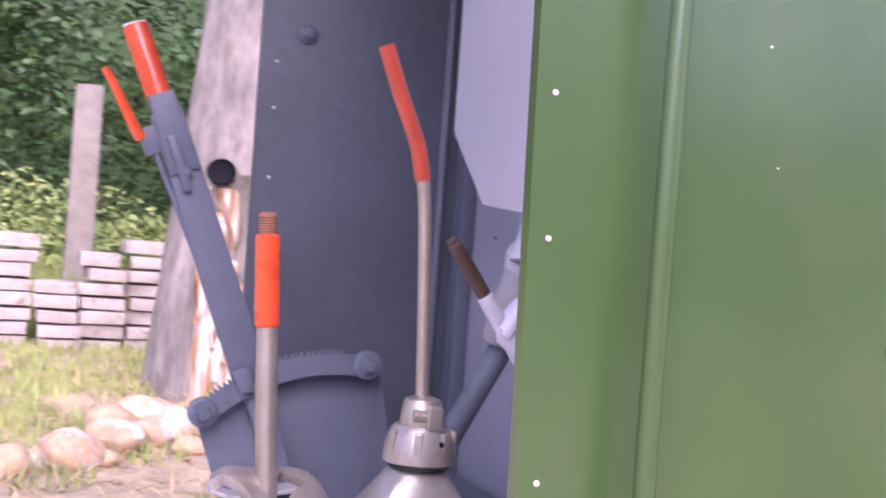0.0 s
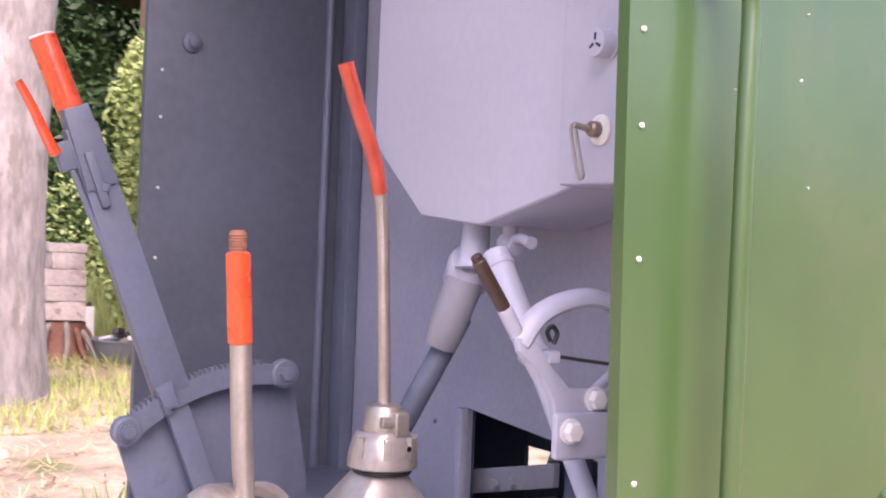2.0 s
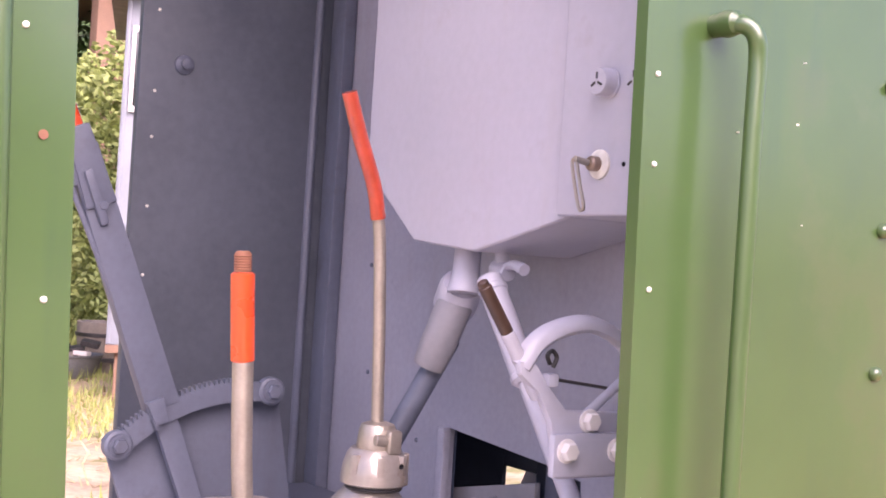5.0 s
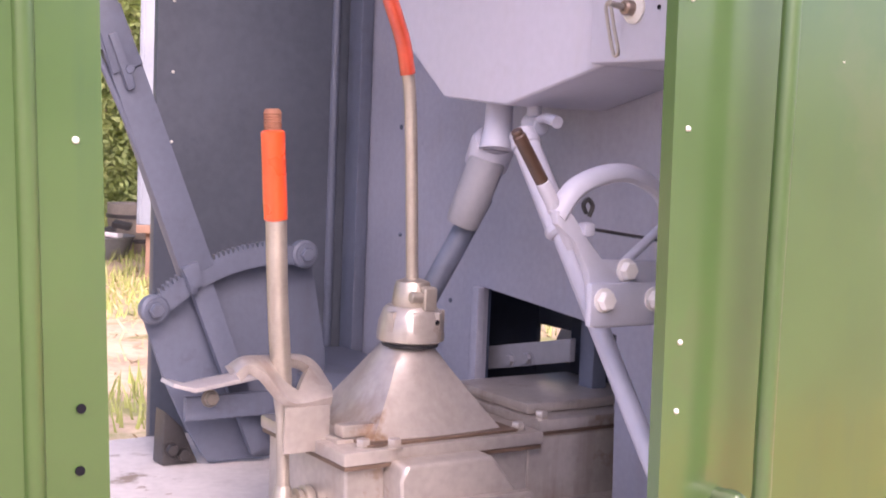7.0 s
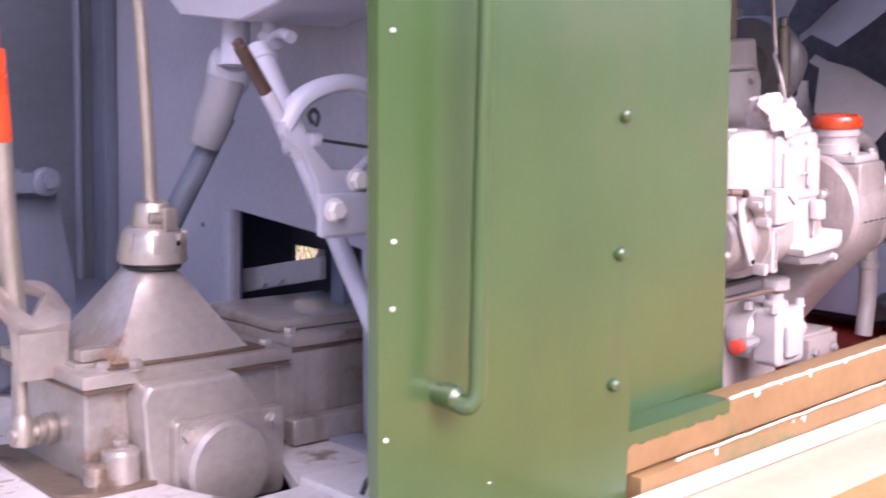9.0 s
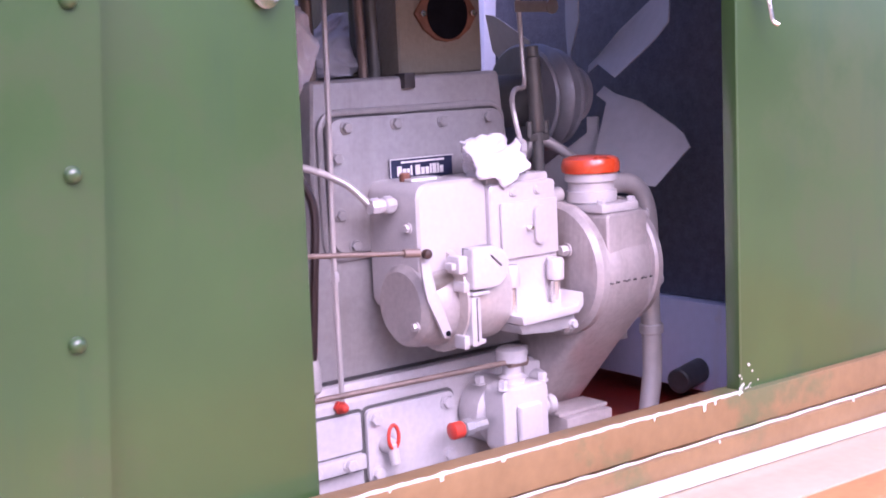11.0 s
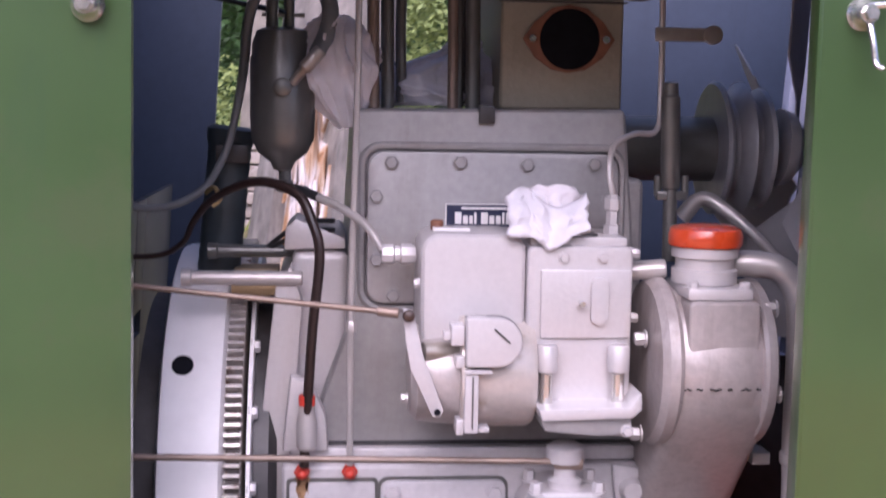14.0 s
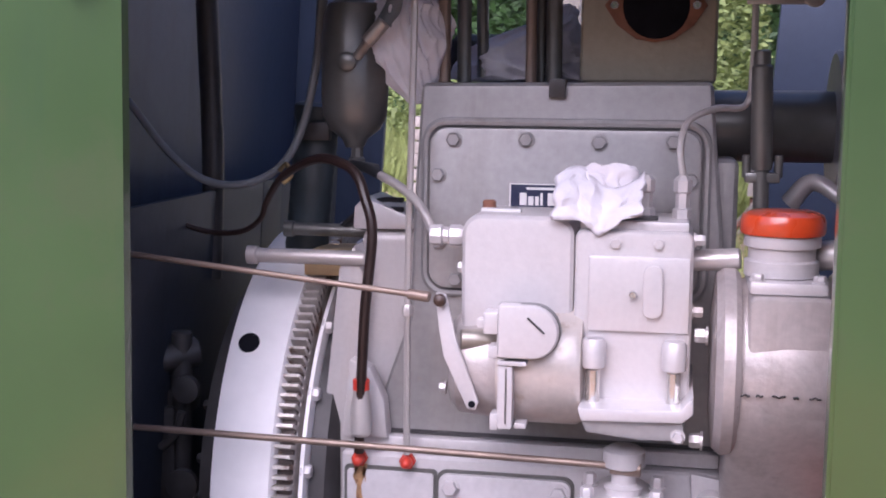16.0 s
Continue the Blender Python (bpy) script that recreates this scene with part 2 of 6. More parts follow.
M["leaf2"] = mat("pale_green_foliage", (0.29, 0.35, 0.11), 0.6, var=0.4, scale=4, bscale=16)
M["stone"] = mat("pale_field_stone", (0.46, 0.30, 0.18), 0.85, var=0.35, scale=7, bump=0.6, bscale=30, spots=(0.55, 0.49, 0.43), spot_at=0.5, spot_scale=4)
M["slab"] = mat("weathered_concrete_slab", (0.42, 0.36, 0.32), 0.9, var=0.28, scale=5, bump=0.5, bscale=40, spots=(0.27, 0.22, 0.18), spot_at=0.56)
M["oldwood"] = mat("grey_weathered_wood", (0.25, 0.215, 0.18), 0.9, var=0.25, scale=9, bump=0.6, bscale=60)
M["hut"] = mat("pale_blue_grey_sheet", (0.22, 0.245, 0.29), 0.6, var=0.12, scale=3)
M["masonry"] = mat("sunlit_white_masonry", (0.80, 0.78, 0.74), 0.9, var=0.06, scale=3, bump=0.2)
M["terracotta"] = mat("reddish_brown_boards", (0.22, 0.13, 0.09), 0.8, var=0.2, scale=5)
M["glass"] = mat("dark_window_glass", (0.03, 0.035, 0.04), 0.08, var=0.1)
M["pipe"] = mat("painted_steel_pipe", (0.52, 0.48, 0.46), 0.36, 0.4, var=0.1, scale=20)
M["copper"] = mat("tarnished_copper_pipe", (0.27, 0.20, 0.16), 0.4, 0.45, var=0.2, scale=25)

M["hole"].node_tree.nodes["Principled BSDF"].inputs["Specular IOR Level"].default_value = 0.0


def split_wood_material(name, colours):
    """Weathered split wood: long stains along the fibres, browner towards the rotten top."""
    m = mat(name, (0.5, 0.4, 0.3), 0.85, bump=0.6, bscale=30)
    n, l = m.node_tree.nodes, m.node_tree.links
    geo = n.new("ShaderNodeNewGeometry")
    mp = n.new("ShaderNodeMapping")
    mp.inputs["Scale"].default_value = (5, 5, 0.7)
    l.new(geo.outputs["Position"], mp.inputs["Vector"])
    st = n.new("ShaderNodeTexNoise")
    st.inputs["Scale"].default_value = 3.4
    st.inputs["Detail"].default_value = 5.0
    l.new(mp.outputs["Vector"], st.inputs["Vector"])
    xyz = n.new("ShaderNodeSeparateXYZ")
    l.new(geo.outputs["Position"], xyz.inputs[0])
    up = n.new("ShaderNodeMath")
    up.operation = "MULTIPLY_ADD"
    up.inputs[1].default_value, up.inputs[2].default_value = -0.13, 0.17
    l.new(xyz.outputs["Z"], up.inputs[0])
    add = n.new("ShaderNodeMath")
    l.new(st.outputs["Fac"], add.inputs[0])
    l.new(up.outputs[0], add.inputs[1])
    ramp = n.new("ShaderNodeValToRGB")
    cr = ramp.color_ramp
    cr.elements[0].position, cr.elements[0].color = 0.33, (*colours[0], 1)
    cr.elements[1].position, cr.elements[1].color = 0.66, (*colours[-1], 1)
    for k, c in enumerate(colours[1:-1]):
        e = cr.elements.new(0.33 + 0.33 * (k + 1) / (len(colours) - 1))
        e.color = (*c, 1)
    l.new(add.outputs[0], ramp.inputs["Fac"])
    l.new(ramp.outputs["Color"], n["Principled BSDF"].inputs["Base Color"])
    return m


M["deadwood"] = split_wood_material("bleached_split_wood", [(0.07, 0.035, 0.02), (0.36, 0.19, 0.09), (0.50, 0.36, 0.26), (0.62, 0.54, 0.52), (0.70, 0.65, 0.65)])

rag = M["rag"].node_tree
thin = rag.nodes.new("ShaderNodeBsdfTranslucent")
thin.inputs["Color"].default_value = (0.85, 0.82, 0.86, 1)
both = rag.nodes.new("ShaderNodeMixShader")
both.inputs[0].default_value = 0.3
rag.links.new(rag.nodes["Principled BSDF"].outputs[0], both.inputs[1])
rag.links.new(thin.outputs[0], both.inputs[2])
rag.links.new(both.outputs[0], rag.nodes["Material Output"].inputs["Surface"])
M["paper"] = mat("white_crumpled_paper", (0.66, 0.63, 0.66), 0.85, var=0.10, scale=25, bump=0.5, bscale=60)


def part(name, bm, material, parent=None, label="", kind="", smooth=True):
    me = bpy.data.meshes.new(name)
    bm.normal_update()
    bmesh.ops.recalc_face_normals(bm, faces=bm.faces)
    bm.to_mesh(me)
    bm.free()
    me.materials.append(M[material])
    if smooth:
        me.shade_smooth()
        me.set_sharp_from_angle(angle=radians(35))
    ob = new(name, me)
    if parent is not None:
        ob.parent = parent
    if label or kind:
        tagged(ob, label=label, kind=kind)
    return ob


def thing(name, label, category, loc=(0, 0, 0), group="", m=None):
    ob = new(name)
    ob.empty_display_size = 0.1
    ob.matrix_world = m if m is not None else Matrix.Translation(loc)
    tagged(ob, label, category, group)
    return ob


def bevel(bm, w, seg=2, ang=35):
    es = [e for e in bm.edges if len(e.link_faces) == 2 and e.calc_face_angle(0) > radians(ang)]
    if es and w > 0:
        bmesh.ops.bevel(bm, geom=es, offset=w, segments=seg, affect="EDGES", profile=0.6, clamp_overlap=True)
    return bm


def box(x0, x1, y0, y1, z0, z1, b=0.002, seg=2):
    bm = bmesh.new()
    bmesh.ops.create_cube(bm, size=1)
    for v in bm.verts:
        v.co = Vector((x0 + (v.co.x + 0.5) * (x1 - x0), y0 + (v.co.y + 0.5) * (y1 - y0), z0 + (v.co.z + 0.5) * (z1 - z0)))
    return bevel(bm, b, seg)


def join(*bms):
    out = bms[0]
    for b in bms[1:]:
        me = bpy.data.meshes.new("t")
        b.to_mesh(me)
        b.free()
        out.from_mesh(me)
        bpy.data.meshes.remove(me)
    return out


def moved(bm, m):
    bm.transform(m)
    return bm


def axis_matrix(p, d):
    d = Vector(d).normalized()
    return Matrix.Translation(p) @ d.to_track_quat("Z", "Y").to_matrix().to_4x4()


def lathe(prof, p=(0, 0, 0), d=(0, 0, 1), seg=28):
    """A turned shape: prof is (radius, height) from one end to the other, along d from p."""
    bm = bmesh.new()
    rings = []
    for r, h in prof:
        rings.append([bm.verts.new((max(r, 1e-5) * math.cos(2 * math.pi * i / seg), max(r, 1e-5) * math.sin(2 * math.pi * i / seg), h)) for i in range(seg)])
    for a, b in zip(rings, rings[1:]):
        for i in range(seg):
            bm.faces.new((a[i], a[(i + 1) % seg], b[(i + 1) % seg], b[i]))
    bm.faces.new(rings[0][::-1])
    bm.faces.new(rings[-1])
    return moved(bm, axis_matrix(p, d))


def rod(a, b, r, seg=16, b_r=0.0):
    a, b = Vector(a), Vector(b)
    n = (b - a).length
    c = min(b_r or r * 0.15, r * 0.5, n * 0.2)
    return lathe([(r - c, 0), (r, c), (r, n - c), (r - c, n)], a, b - a, seg)


def smooth_path(pts, n=8):
    """Catmull-Rom through the points."""
    p = [Vector(q) for q in pts]
    p = [p[0] * 2 - p[1]] + p + [p[-1] * 2 - p[-2]]
    out = []
    for i in range(1, len(p) - 2):
        for k in range(n):
            t = k / n
            out.append(0.5 * ((2 * p[i]) + (p[i + 1] - p[i - 1]) * t + (2 * p[i - 1] - 5 * p[i] + 4 * p[i + 1] - p[i + 2]) * t * t + (3 * p[i] - p[i - 1] - 3 * p[i + 1] + p[i + 2]) * t ** 3))
    out.append(p[-2])
    return out


def tube(pts, r, seg=12, smooth=8, flat=1.0):
    """A pipe or hose along points."""
    path = smooth_path(pts, smooth) if smooth else [Vector(q) for q in pts]
    bm = bmesh.new()
    rings = []
    up = None
    for i, q in enumerate(path):
        t = (path[min(i + 1, len(path) - 1)] - path[max(i - 1, 0)]).normalized()
        if up is None:
            up = t.orthogonal().normalized()
        up = (up - t * up.dot(t)).normalized()
        side = t.cross(up)
        rr = r(i / (len(path) - 1)) if callable(r) else r
        rings.append([bm.verts.new(q + rr * (math.cos(2 * math.pi * k / seg) * up + math.sin(2 * math.pi * k / seg) * side * flat)) for k in range(seg)])
    for a, b in zip(rings, rings[1:]):
        for i in range(seg):
            bm.faces.new((a[i], a[(i + 1) % seg], b[(i + 1) % seg], b[i]))
    bm.faces.new(rings[0][::-1])
    bm.faces.new(rings[-1])
    return bm


def prism(poly, a, b, axis="y", bev=0.0, seg=2):
    """A polygon pushed from a to b along an axis. For y the polygon is (x, z), for x (y, z), for z (x, y)."""
    bm = bmesh.new()

    def at(q, h):
        return {"y": (q[0], h, q[1]), "x": (h, q[0], q[1]), "z": (q[0], q[1], h)}[axis]
    lo = [bm.verts.new(at(q, a)) for q in poly]
    hi = [bm.verts.new(at(q, b)) for q in poly]
    n = len(poly)
    bm.faces.new(lo[::-1])
    bm.faces.new(hi)
    for i in range(n):
        bm.faces.new((lo[i], lo[(i + 1) % n], hi[(i + 1) % n], hi[i]))
    bmesh.ops.recalc_face_normals(bm, faces=bm.faces)
    return bevel(bm, bev, seg)


def rounded(x0, x1, z0, z1, r, n=5):
    """A rectangle with rounded corners as a polygon."""
    out = []
    for cx, cz, a0 in ((x1 - r, z1 - r, 0), (x0 + r, z1 - r, 90), (x0 + r, z0 + r, 180), (x1 - r, z0 + r, 270)):
        for k in range(n + 1):
            a = radians(a0 + 90 * k / n)
            out.append((cx + r * math.cos(a), cz + r * math.sin(a)))
    return out


def hexbolt(p, d, s=0.008, h=0.006, washer=True):
    """A hexagon head on a washer, standing out along d from p."""
    bm = lathe([(s * 0.92, 0), (s, h * 0.2), (s, h * 0.75), (s * 0.85, h)], Vector(p) + Vector(d).normalized() * (0.0015 if washer else 0), d, 6)
    if washer:
        bm = join(bm, lathe([(s * 1.25, -0.001), (s * 1.25, 0.0015)], p, d, 14))
    return bm


def dome(p, d, r=0.01, h=0.006, seg=14):
    return lathe([(r, -0.001), (r, h * 0.15), (r * 0.9, h * 0.55), (r * 0.6, h * 0.88), (r * 0.2, h)], p, d, seg)


def bolts(places, d, parent, material, s=0.008, h=0.006, label=""):
    """One mesh shared by alike bolts, each an object of its own."""
    bm = hexbolt((0, 0, 0), d, s, h)
    first = part("bolt", bm, material, parent, label)
    first.location = places[0]
    for q in places[1:]:
        o = new("bolt", first.data)
        o.parent = parent
        o.location = q
    return first


def rivets(places, d, parent, material, r=0.006, h=0.003):
    first = part("rivet", dome((0, 0, 0), d, r, h, 10), material, parent)
    first.location = places[0]
    for q in places[1:]:
        o = new("rivet", first.data)
        o.parent = parent
        o.location = q

# ---------------------------------------------------------------- ground and distance
def ground_sheet():
    bm = bmesh.new()
    n = 90
    vs = {}
    for i in range(n + 1):
        for j in range(n + 1):
            # finer near the machine
            u, v = (i / n * 2 - 1), (j / n * 2 - 1)
            x, y = 400 * u * abs(u) ** 2.2 + 1, 400 * v * abs(v) ** 2.2 + 5
            h = 0.05 * noise.noise((x * 0.6, y * 0.6, 0.3)) + 0.02 * noise.noise((x * 2.5, y * 2.5, 4))
            if -4 < x < 4 and -4 < y < 2.5:
                h *= 0.3
            vs[i, j] = bm.verts.new((x, y, GROUND + h))
    for i in range(n):
        for j in range(n):
            bm.faces.new((vs[i, j], vs[i + 1, j], vs[i + 1, j + 1], vs[i, j + 1]))
    return bm


tagged(part("ground", ground_sheet(), "soil", kind="structure"), "dry sandy ground with straw and sparse grass", "ground")

# ---------------------------------------------------------------- the machine's shell
# near side: a cab opening, a closed green panel, the engine opening, another green panel
YW = 1.34            # far side wall


def green_panel_middle():
    t = thing("side_panel", "dark green gloss painted sheet metal side panel with grab handle", "panel", (0.3, 0, FLOOR))
    o = Vector((0.3, 0, FLOOR))

    def sheet(x0, x1, y, z0, z1, lean=0.0, turn=0.0, edge=0.0):
        # a slightly wavy sheet, folded in at both edges
        bm = bmesh.new()
        nx, nz = 14, 26
        g = {}
        for side, dy in ((0, 0.0), (1, 0.016)):
            for i in range(nx + 1):
                for k in range(nz + 1):
                    z = z0 + (z1 - z0) * k / nz
                    xa = x0 + edge * (1.6 - z)
                    x = xa + (x1 + lean * (1.6 - z) - xa) * i / nx
                    w = 0.0022 * noise.noise((x * 4.0, z * 2.2, y * 9 + 2))
                    g[side, i, k] = bm.verts.new(Vector((x, y + dy + w + turn * (x - x0), z)) - o)
        for i in range(nx):
            for k in range(nz):
                bm.faces.new((g[0, i, k], g[0, i + 1, k], g[0, i + 1, k + 1], g[0, i, k + 1]))
                bm.faces.new((g[1, i, k], g[1, i, k + 1], g[1, i + 1, k + 1], g[1, i + 1, k]))
        for i in range(nx):
            for k in (0, nz):
                bm.faces.new((g[0, i, k], g[1, i, k], g[1, i + 1, k], g[0, i + 1, k]))
        for k in range(nz):
            for i in (0, nx):
                bm.faces.new((g[0, i, k], g[0, i, k + 1], g[1, i, k + 1], g[1, i, k]))
        return bm
    part("sheet", sheet(-0.0125, 0.385, 0.0, 1.03, 2.42, edge=0.017), "green", t)
    part("recessed_sheet", sheet(0.375, 0.634, 0.044, 1.075, 2.42, 0.05, 0.045), "green", t)
    rivets([Vector((x, -0.001, z)) - o for x, z in ((0.004, 1.197), (0.010, 1.329), (0.010, 1.396), (0.005, 1.60), (0.002, 1.721), (0.0, 1.808), (-0.001, 1.95), (-0.002, 2.12))], (0, -1, 0), t, "chip", 0.0027, 0.002)
    first = part("dome_bolt", dome((0, 0, 0), (0, -1, 0), 0.0085, 0.008), "green", t)
    zs = (1.204, 1.36, 1.52, 1.68, 1.84, 2.0)
    first.location = Vector((0.352, -0.002, zs[0])) - o
    for z in zs[1:]:
        b = new("dome_bolt", first.data)
        b.parent = t
        b.location = Vector((0.354, -0.002, z)) - o
    # bent grab rail on two studs
    hs, hy = 0.074, -0.044
    pts = [(hs, 0.0, 1.234), (hs, -0.026, 1.230), (hs + 0.003, -0.038, 1.228), (hs + 0.009, hy, 1.234), (0.0865, hy - 0.001, 1.252), (0.087, hy, 1.30), (0.087, hy, 1.45), (0.088, hy, 1.60), (0.089, hy, 1.76), (0.090, hy, 1.826), (0.087, hy, 1.850), (hs + 0.007, -0.038, 1.862), (hs, -0.026, 1.865), (hs, 0.0, 1.866)]
    part("grab_handle", tube([Vector(p) - o for p in pts], 0.0095, 14, 6), "green", t, "bent round bar grab handle in green paint")
    for z in (1.235, 1.866):
        part("handle_stud", lathe([(0.012, 0), (0.0125, 0.012), (0.014, 0.018), (0.012, 0.03), (0.006, 0.036)], Vector((hs, 0.001, z)) - o, (0, -1, 0), 16), "green", t)
    rnd = random.Random(17)
    for k in range(7):
        x, z, r = rnd.uniform(0.02, 0.37), rnd.uniform(1.08, 1.95), rnd.uniform(0.0006, 0.0011)
        q = [(x + r * rnd.uniform(0.6, 1.5) * math.cos(a), z + r * rnd.uniform(0.6, 1.5) * math.sin(a)) for a in (0.2, 1.4, 2.6, 3.8, 5.2)]
        part("paint_nick", moved(prism(q, -0.0032, 0.0, "y"), Matrix.Translation(-o)), "chip", t)
    # toggle fastener beside the engine opening
    latch(t, Vector((0.589, 0.050, 1.704)) - o, (-0.045, -0.006, 0.075))
    return t


def latch(t, p, tail):
    p = Vector(p)
    l = part("toggle_latch", join(lathe([(0.0155, 0), (0.0165, 0.004), (0.012, 0.010), (0.011, 0.016), (0.008, 0.020)], p, (0, -1, 0), 18), hexbolt(p + Vector((0, -0.021, 0)), (0, -1, 0), 0.008, 0.008)), "chrome", t, "bright worn metal toggle latch")
    part("latch_bolt", rod(p + Vector((0.0, -0.014, 0.008)), p + Vector((0.022, -0.014, 0.011)), 0.0042), "chrome", l)
    q = p + Vector(tail)
    part("latch_tail", tube([p + Vector((0, -0.016, 0)), p + Vector(tail) * 0.5 + Vector((0, -0.018, 0)), q + Vector((0, -0.016, 0)), q + Vector((0.006, -0.022, -0.006))], 0.0034, 8), "chrome", l)


def green_panel_left():
    t = thing("side_panel", "dark green gloss painted side panel with pressed bead and drilled holes", "panel", (-0.8, 0, FLOOR))
    o = Vector((-0.8, 0, FLOOR))
    x0, x1 = -0.82, -0.552
    part("sheet", moved(box(x0, x1, 0, 0.016, 1.0, 2.42, 0.003), Matrix.Translation(-o)), "green", t)
    for v in t.children[0].data.vertices:
        v.co.x += 0.04 * (1.5 - (v.co.z + o.z))
    for x in (-0.606, -0.66):
        part("pressed_bead", lathe([(0.0001, 0), (0.008, 0.02), (0.008, 1.3), (0.0001, 1.32)], Vector((x + 0.018, 0.002, 1.05)) - o, (-0.04, 0, 1), 10), "green", t)
    for x, z, m in ((-0.583, 1.685, "gasket"), (-0.568, 1.379, "hole"), (-0.568, 1.334, "hole")):
        part("screw_hole", lathe([(0.0036, 0), (0.0036, 0.001)], Vector((x, -0.0006, z)) - o, (0, -1, 0), 12), m, t, "drilled empty screw hole")
    rivets([Vector((x, -0.001, z)) - o for x, z in ((-0.575, 1.569), (-0.60, 1.76), (-0.575, 1.90), (-0.572, 1.24))], (0, -1, 0), t, "chip", 0.0025, 0.002)
    return t


def green_panel_right():
    t = thing("side_panel", "dark green gloss painted sheet panel beside the engine opening", "panel", (1.5, 0, FLOOR))
    o = Vector((1.5, 0, FLOOR))
    part("sheet", moved(box(1.32, 2.10, 0.018, 0.034, 1.10, 2.42, 0.003), Matrix.Translation(-o)), "green", t)
    part("folded_edge", moved(box(1.3175, 1.3225, 0.0175, 0.042, 1.17, 2.41, 0.0015), Matrix.Translation(-o)), "green", t)
    for ob in t.children:
        for v in ob.data.vertices:
            v.co.x += 0.06 * (1.6 - (v.co.z + o.z))
    rnd = random.Random(9)
    for k in range(46):
        x, z, r = 1.341 + abs(rnd.gauss(0, 0.018)), 1.16 + abs(rnd.gauss(0, 0.028)), rnd.uniform(0.001, 0.0026)
        q = [(x + r * rnd.uniform(0.6, 1.3) * math.cos(a), z + r * rnd.uniform(0.6, 1.6) * math.sin(a)) for a in (0.2, 1.2, 2.3, 3.3, 4.3, 5.4)]
        part("paint_chip", moved(prism(q, 0.0172, 0.0178, "y"), Matrix.Translation(-o)), "chip", t)
    latch(t, Vector((1.352, 0.019, 1.757)) - o, (0.010, -0.01, -0.048))
    return t


green_panel_middle()
green_panel_left()
green_panel_right()


def side_sill():
    """The rail under the engine opening, in orange brown and green, with chipped white edges."""
    m = Matrix.Translation((1.0, 0, 1.161)) @ Matrix.Rotation(radians(-2.9), 4, "Y")
    t = thing("side_sill", "steel sill rail in orange brown with chipped white edges", "sill", m=m)
    part("upper_rail", box(-0.62, 1.08, 0.005, 0.05, -0.045, 0.006, 0.003), "rail_brown", t)
    part("lower_rail", box(-0.60, 1.08, -0.008, 0.045, -0.085, -0.049, 0.003), "rail_brown", t)
    rnd = random.Random(4)
    for z, y, x0, x1, r in ((0.0068, 0.008, -0.398, 0.335, 0.0034), (-0.047, 0.001, -0.52, 1.07, 0.0026), (-0.087, -0.010, -0.60, 1.08, 0.0022)):
        pts = [(x0 + (x1 - x0) * i / 60, y + rnd.uniform(-0.0006, 0.0006), z + rnd.uniform(-0.0009, 0.0009)) for i in range(61)]
        part("chipped_edge", tube(pts, lambda s, r=r: r * (0.75 + 0.35 * noise.noise((s * 40, r * 900, 1))), 6, 0), "chip", t, "chipped white paint edge")
    # green of the panel carried over the rail, with an uneven lower edge
    low_edge = [(-0.404 - 0.213 * i / 44, -0.010 + 0.005 * noise.noise((i * 0.31, 2.0, 0)) + 0.003 * noise.noise((i * 0.9, 5.0, 0))) for i in range(45)]
    part("painted_over_strip", prism([(-0.617, 0.0085), (-0.404, 0.0085)] + low_edge, 0.0032, 0.0046, "y"), "green", t, "green strip over the orange brown rail, with an uneven lower edge")
    part("painted_over_top", box(-0.617, -0.404, 0.005, 0.05, 0.0068, 0.0085, 0.0004), "green", t, "green painted top of the rail")
    for k in range(20):
        low = k % 2
        x, w, h = rnd.uniform(-0.355, 0.335) if not low else rnd.uniform(-0.5, 1.0), rnd.uniform(0.0015, 0.004), rnd.uniform(0.003, 0.010) * (1.9 if k % 7 == 0 else 1)
        z, y = (0.007, 0.005) if not low else (-0.0465, -0.008)
        if low and z + h > 0:
            h = 0.008
        q = [(x + w * c * rnd.uniform(0.7, 1.2), z - h * d) for c, d in ((-1.5, 0), (1.5, 0), (0.9, 0.35), (1.0, 0.7), (0.3, 1.0), (-0.5, 0.95), (-1.0, 0.6), (-0.8, 0.3))]
        part("paint_drip", prism(q, y - 0.0016, y - 0.0004, "y", 0.0004, 1), "chip", t, "dried white paint drip")
    return t


side_sill()


def running_board():
    t = thing("running_board", "wide step board in faded peach and orange paint", "step", m=Matrix.Translation((0.7, -0.2, 0.985)) @ Matrix.Rotation(radians(-2.2), 4, "Y"))
    part("board", box(-0.32, 1.38, 0.052, 0.19, 0.045, 0.075, 0.004), "board", t)
    part("outer_board", box(-0.32, 1.38, -0.62, 0.050, 0.045, 0.0745, 0.004), "board_orange", t, "orange painted outer plank")
    part("edge_strip", box(-0.32, 1.38, 0.168, 0.19, 0.077, 0.09, 0.002), "chip", t)
    for x in (-0.1, 0.75):
        part("support", box(x, x + 0.04, -0.5, 0.3, -0.02, 0.044, 0.003), "dark", t)
    return t


running_board()


def wall_panel(name, x0, x1, z0, z1, y0, y1, m, label):
    ob = part(name, box(x0, x1, y0, y1, z0, z1, 0.003), m)
    return tagged(ob, label, "wall", kind="structure")


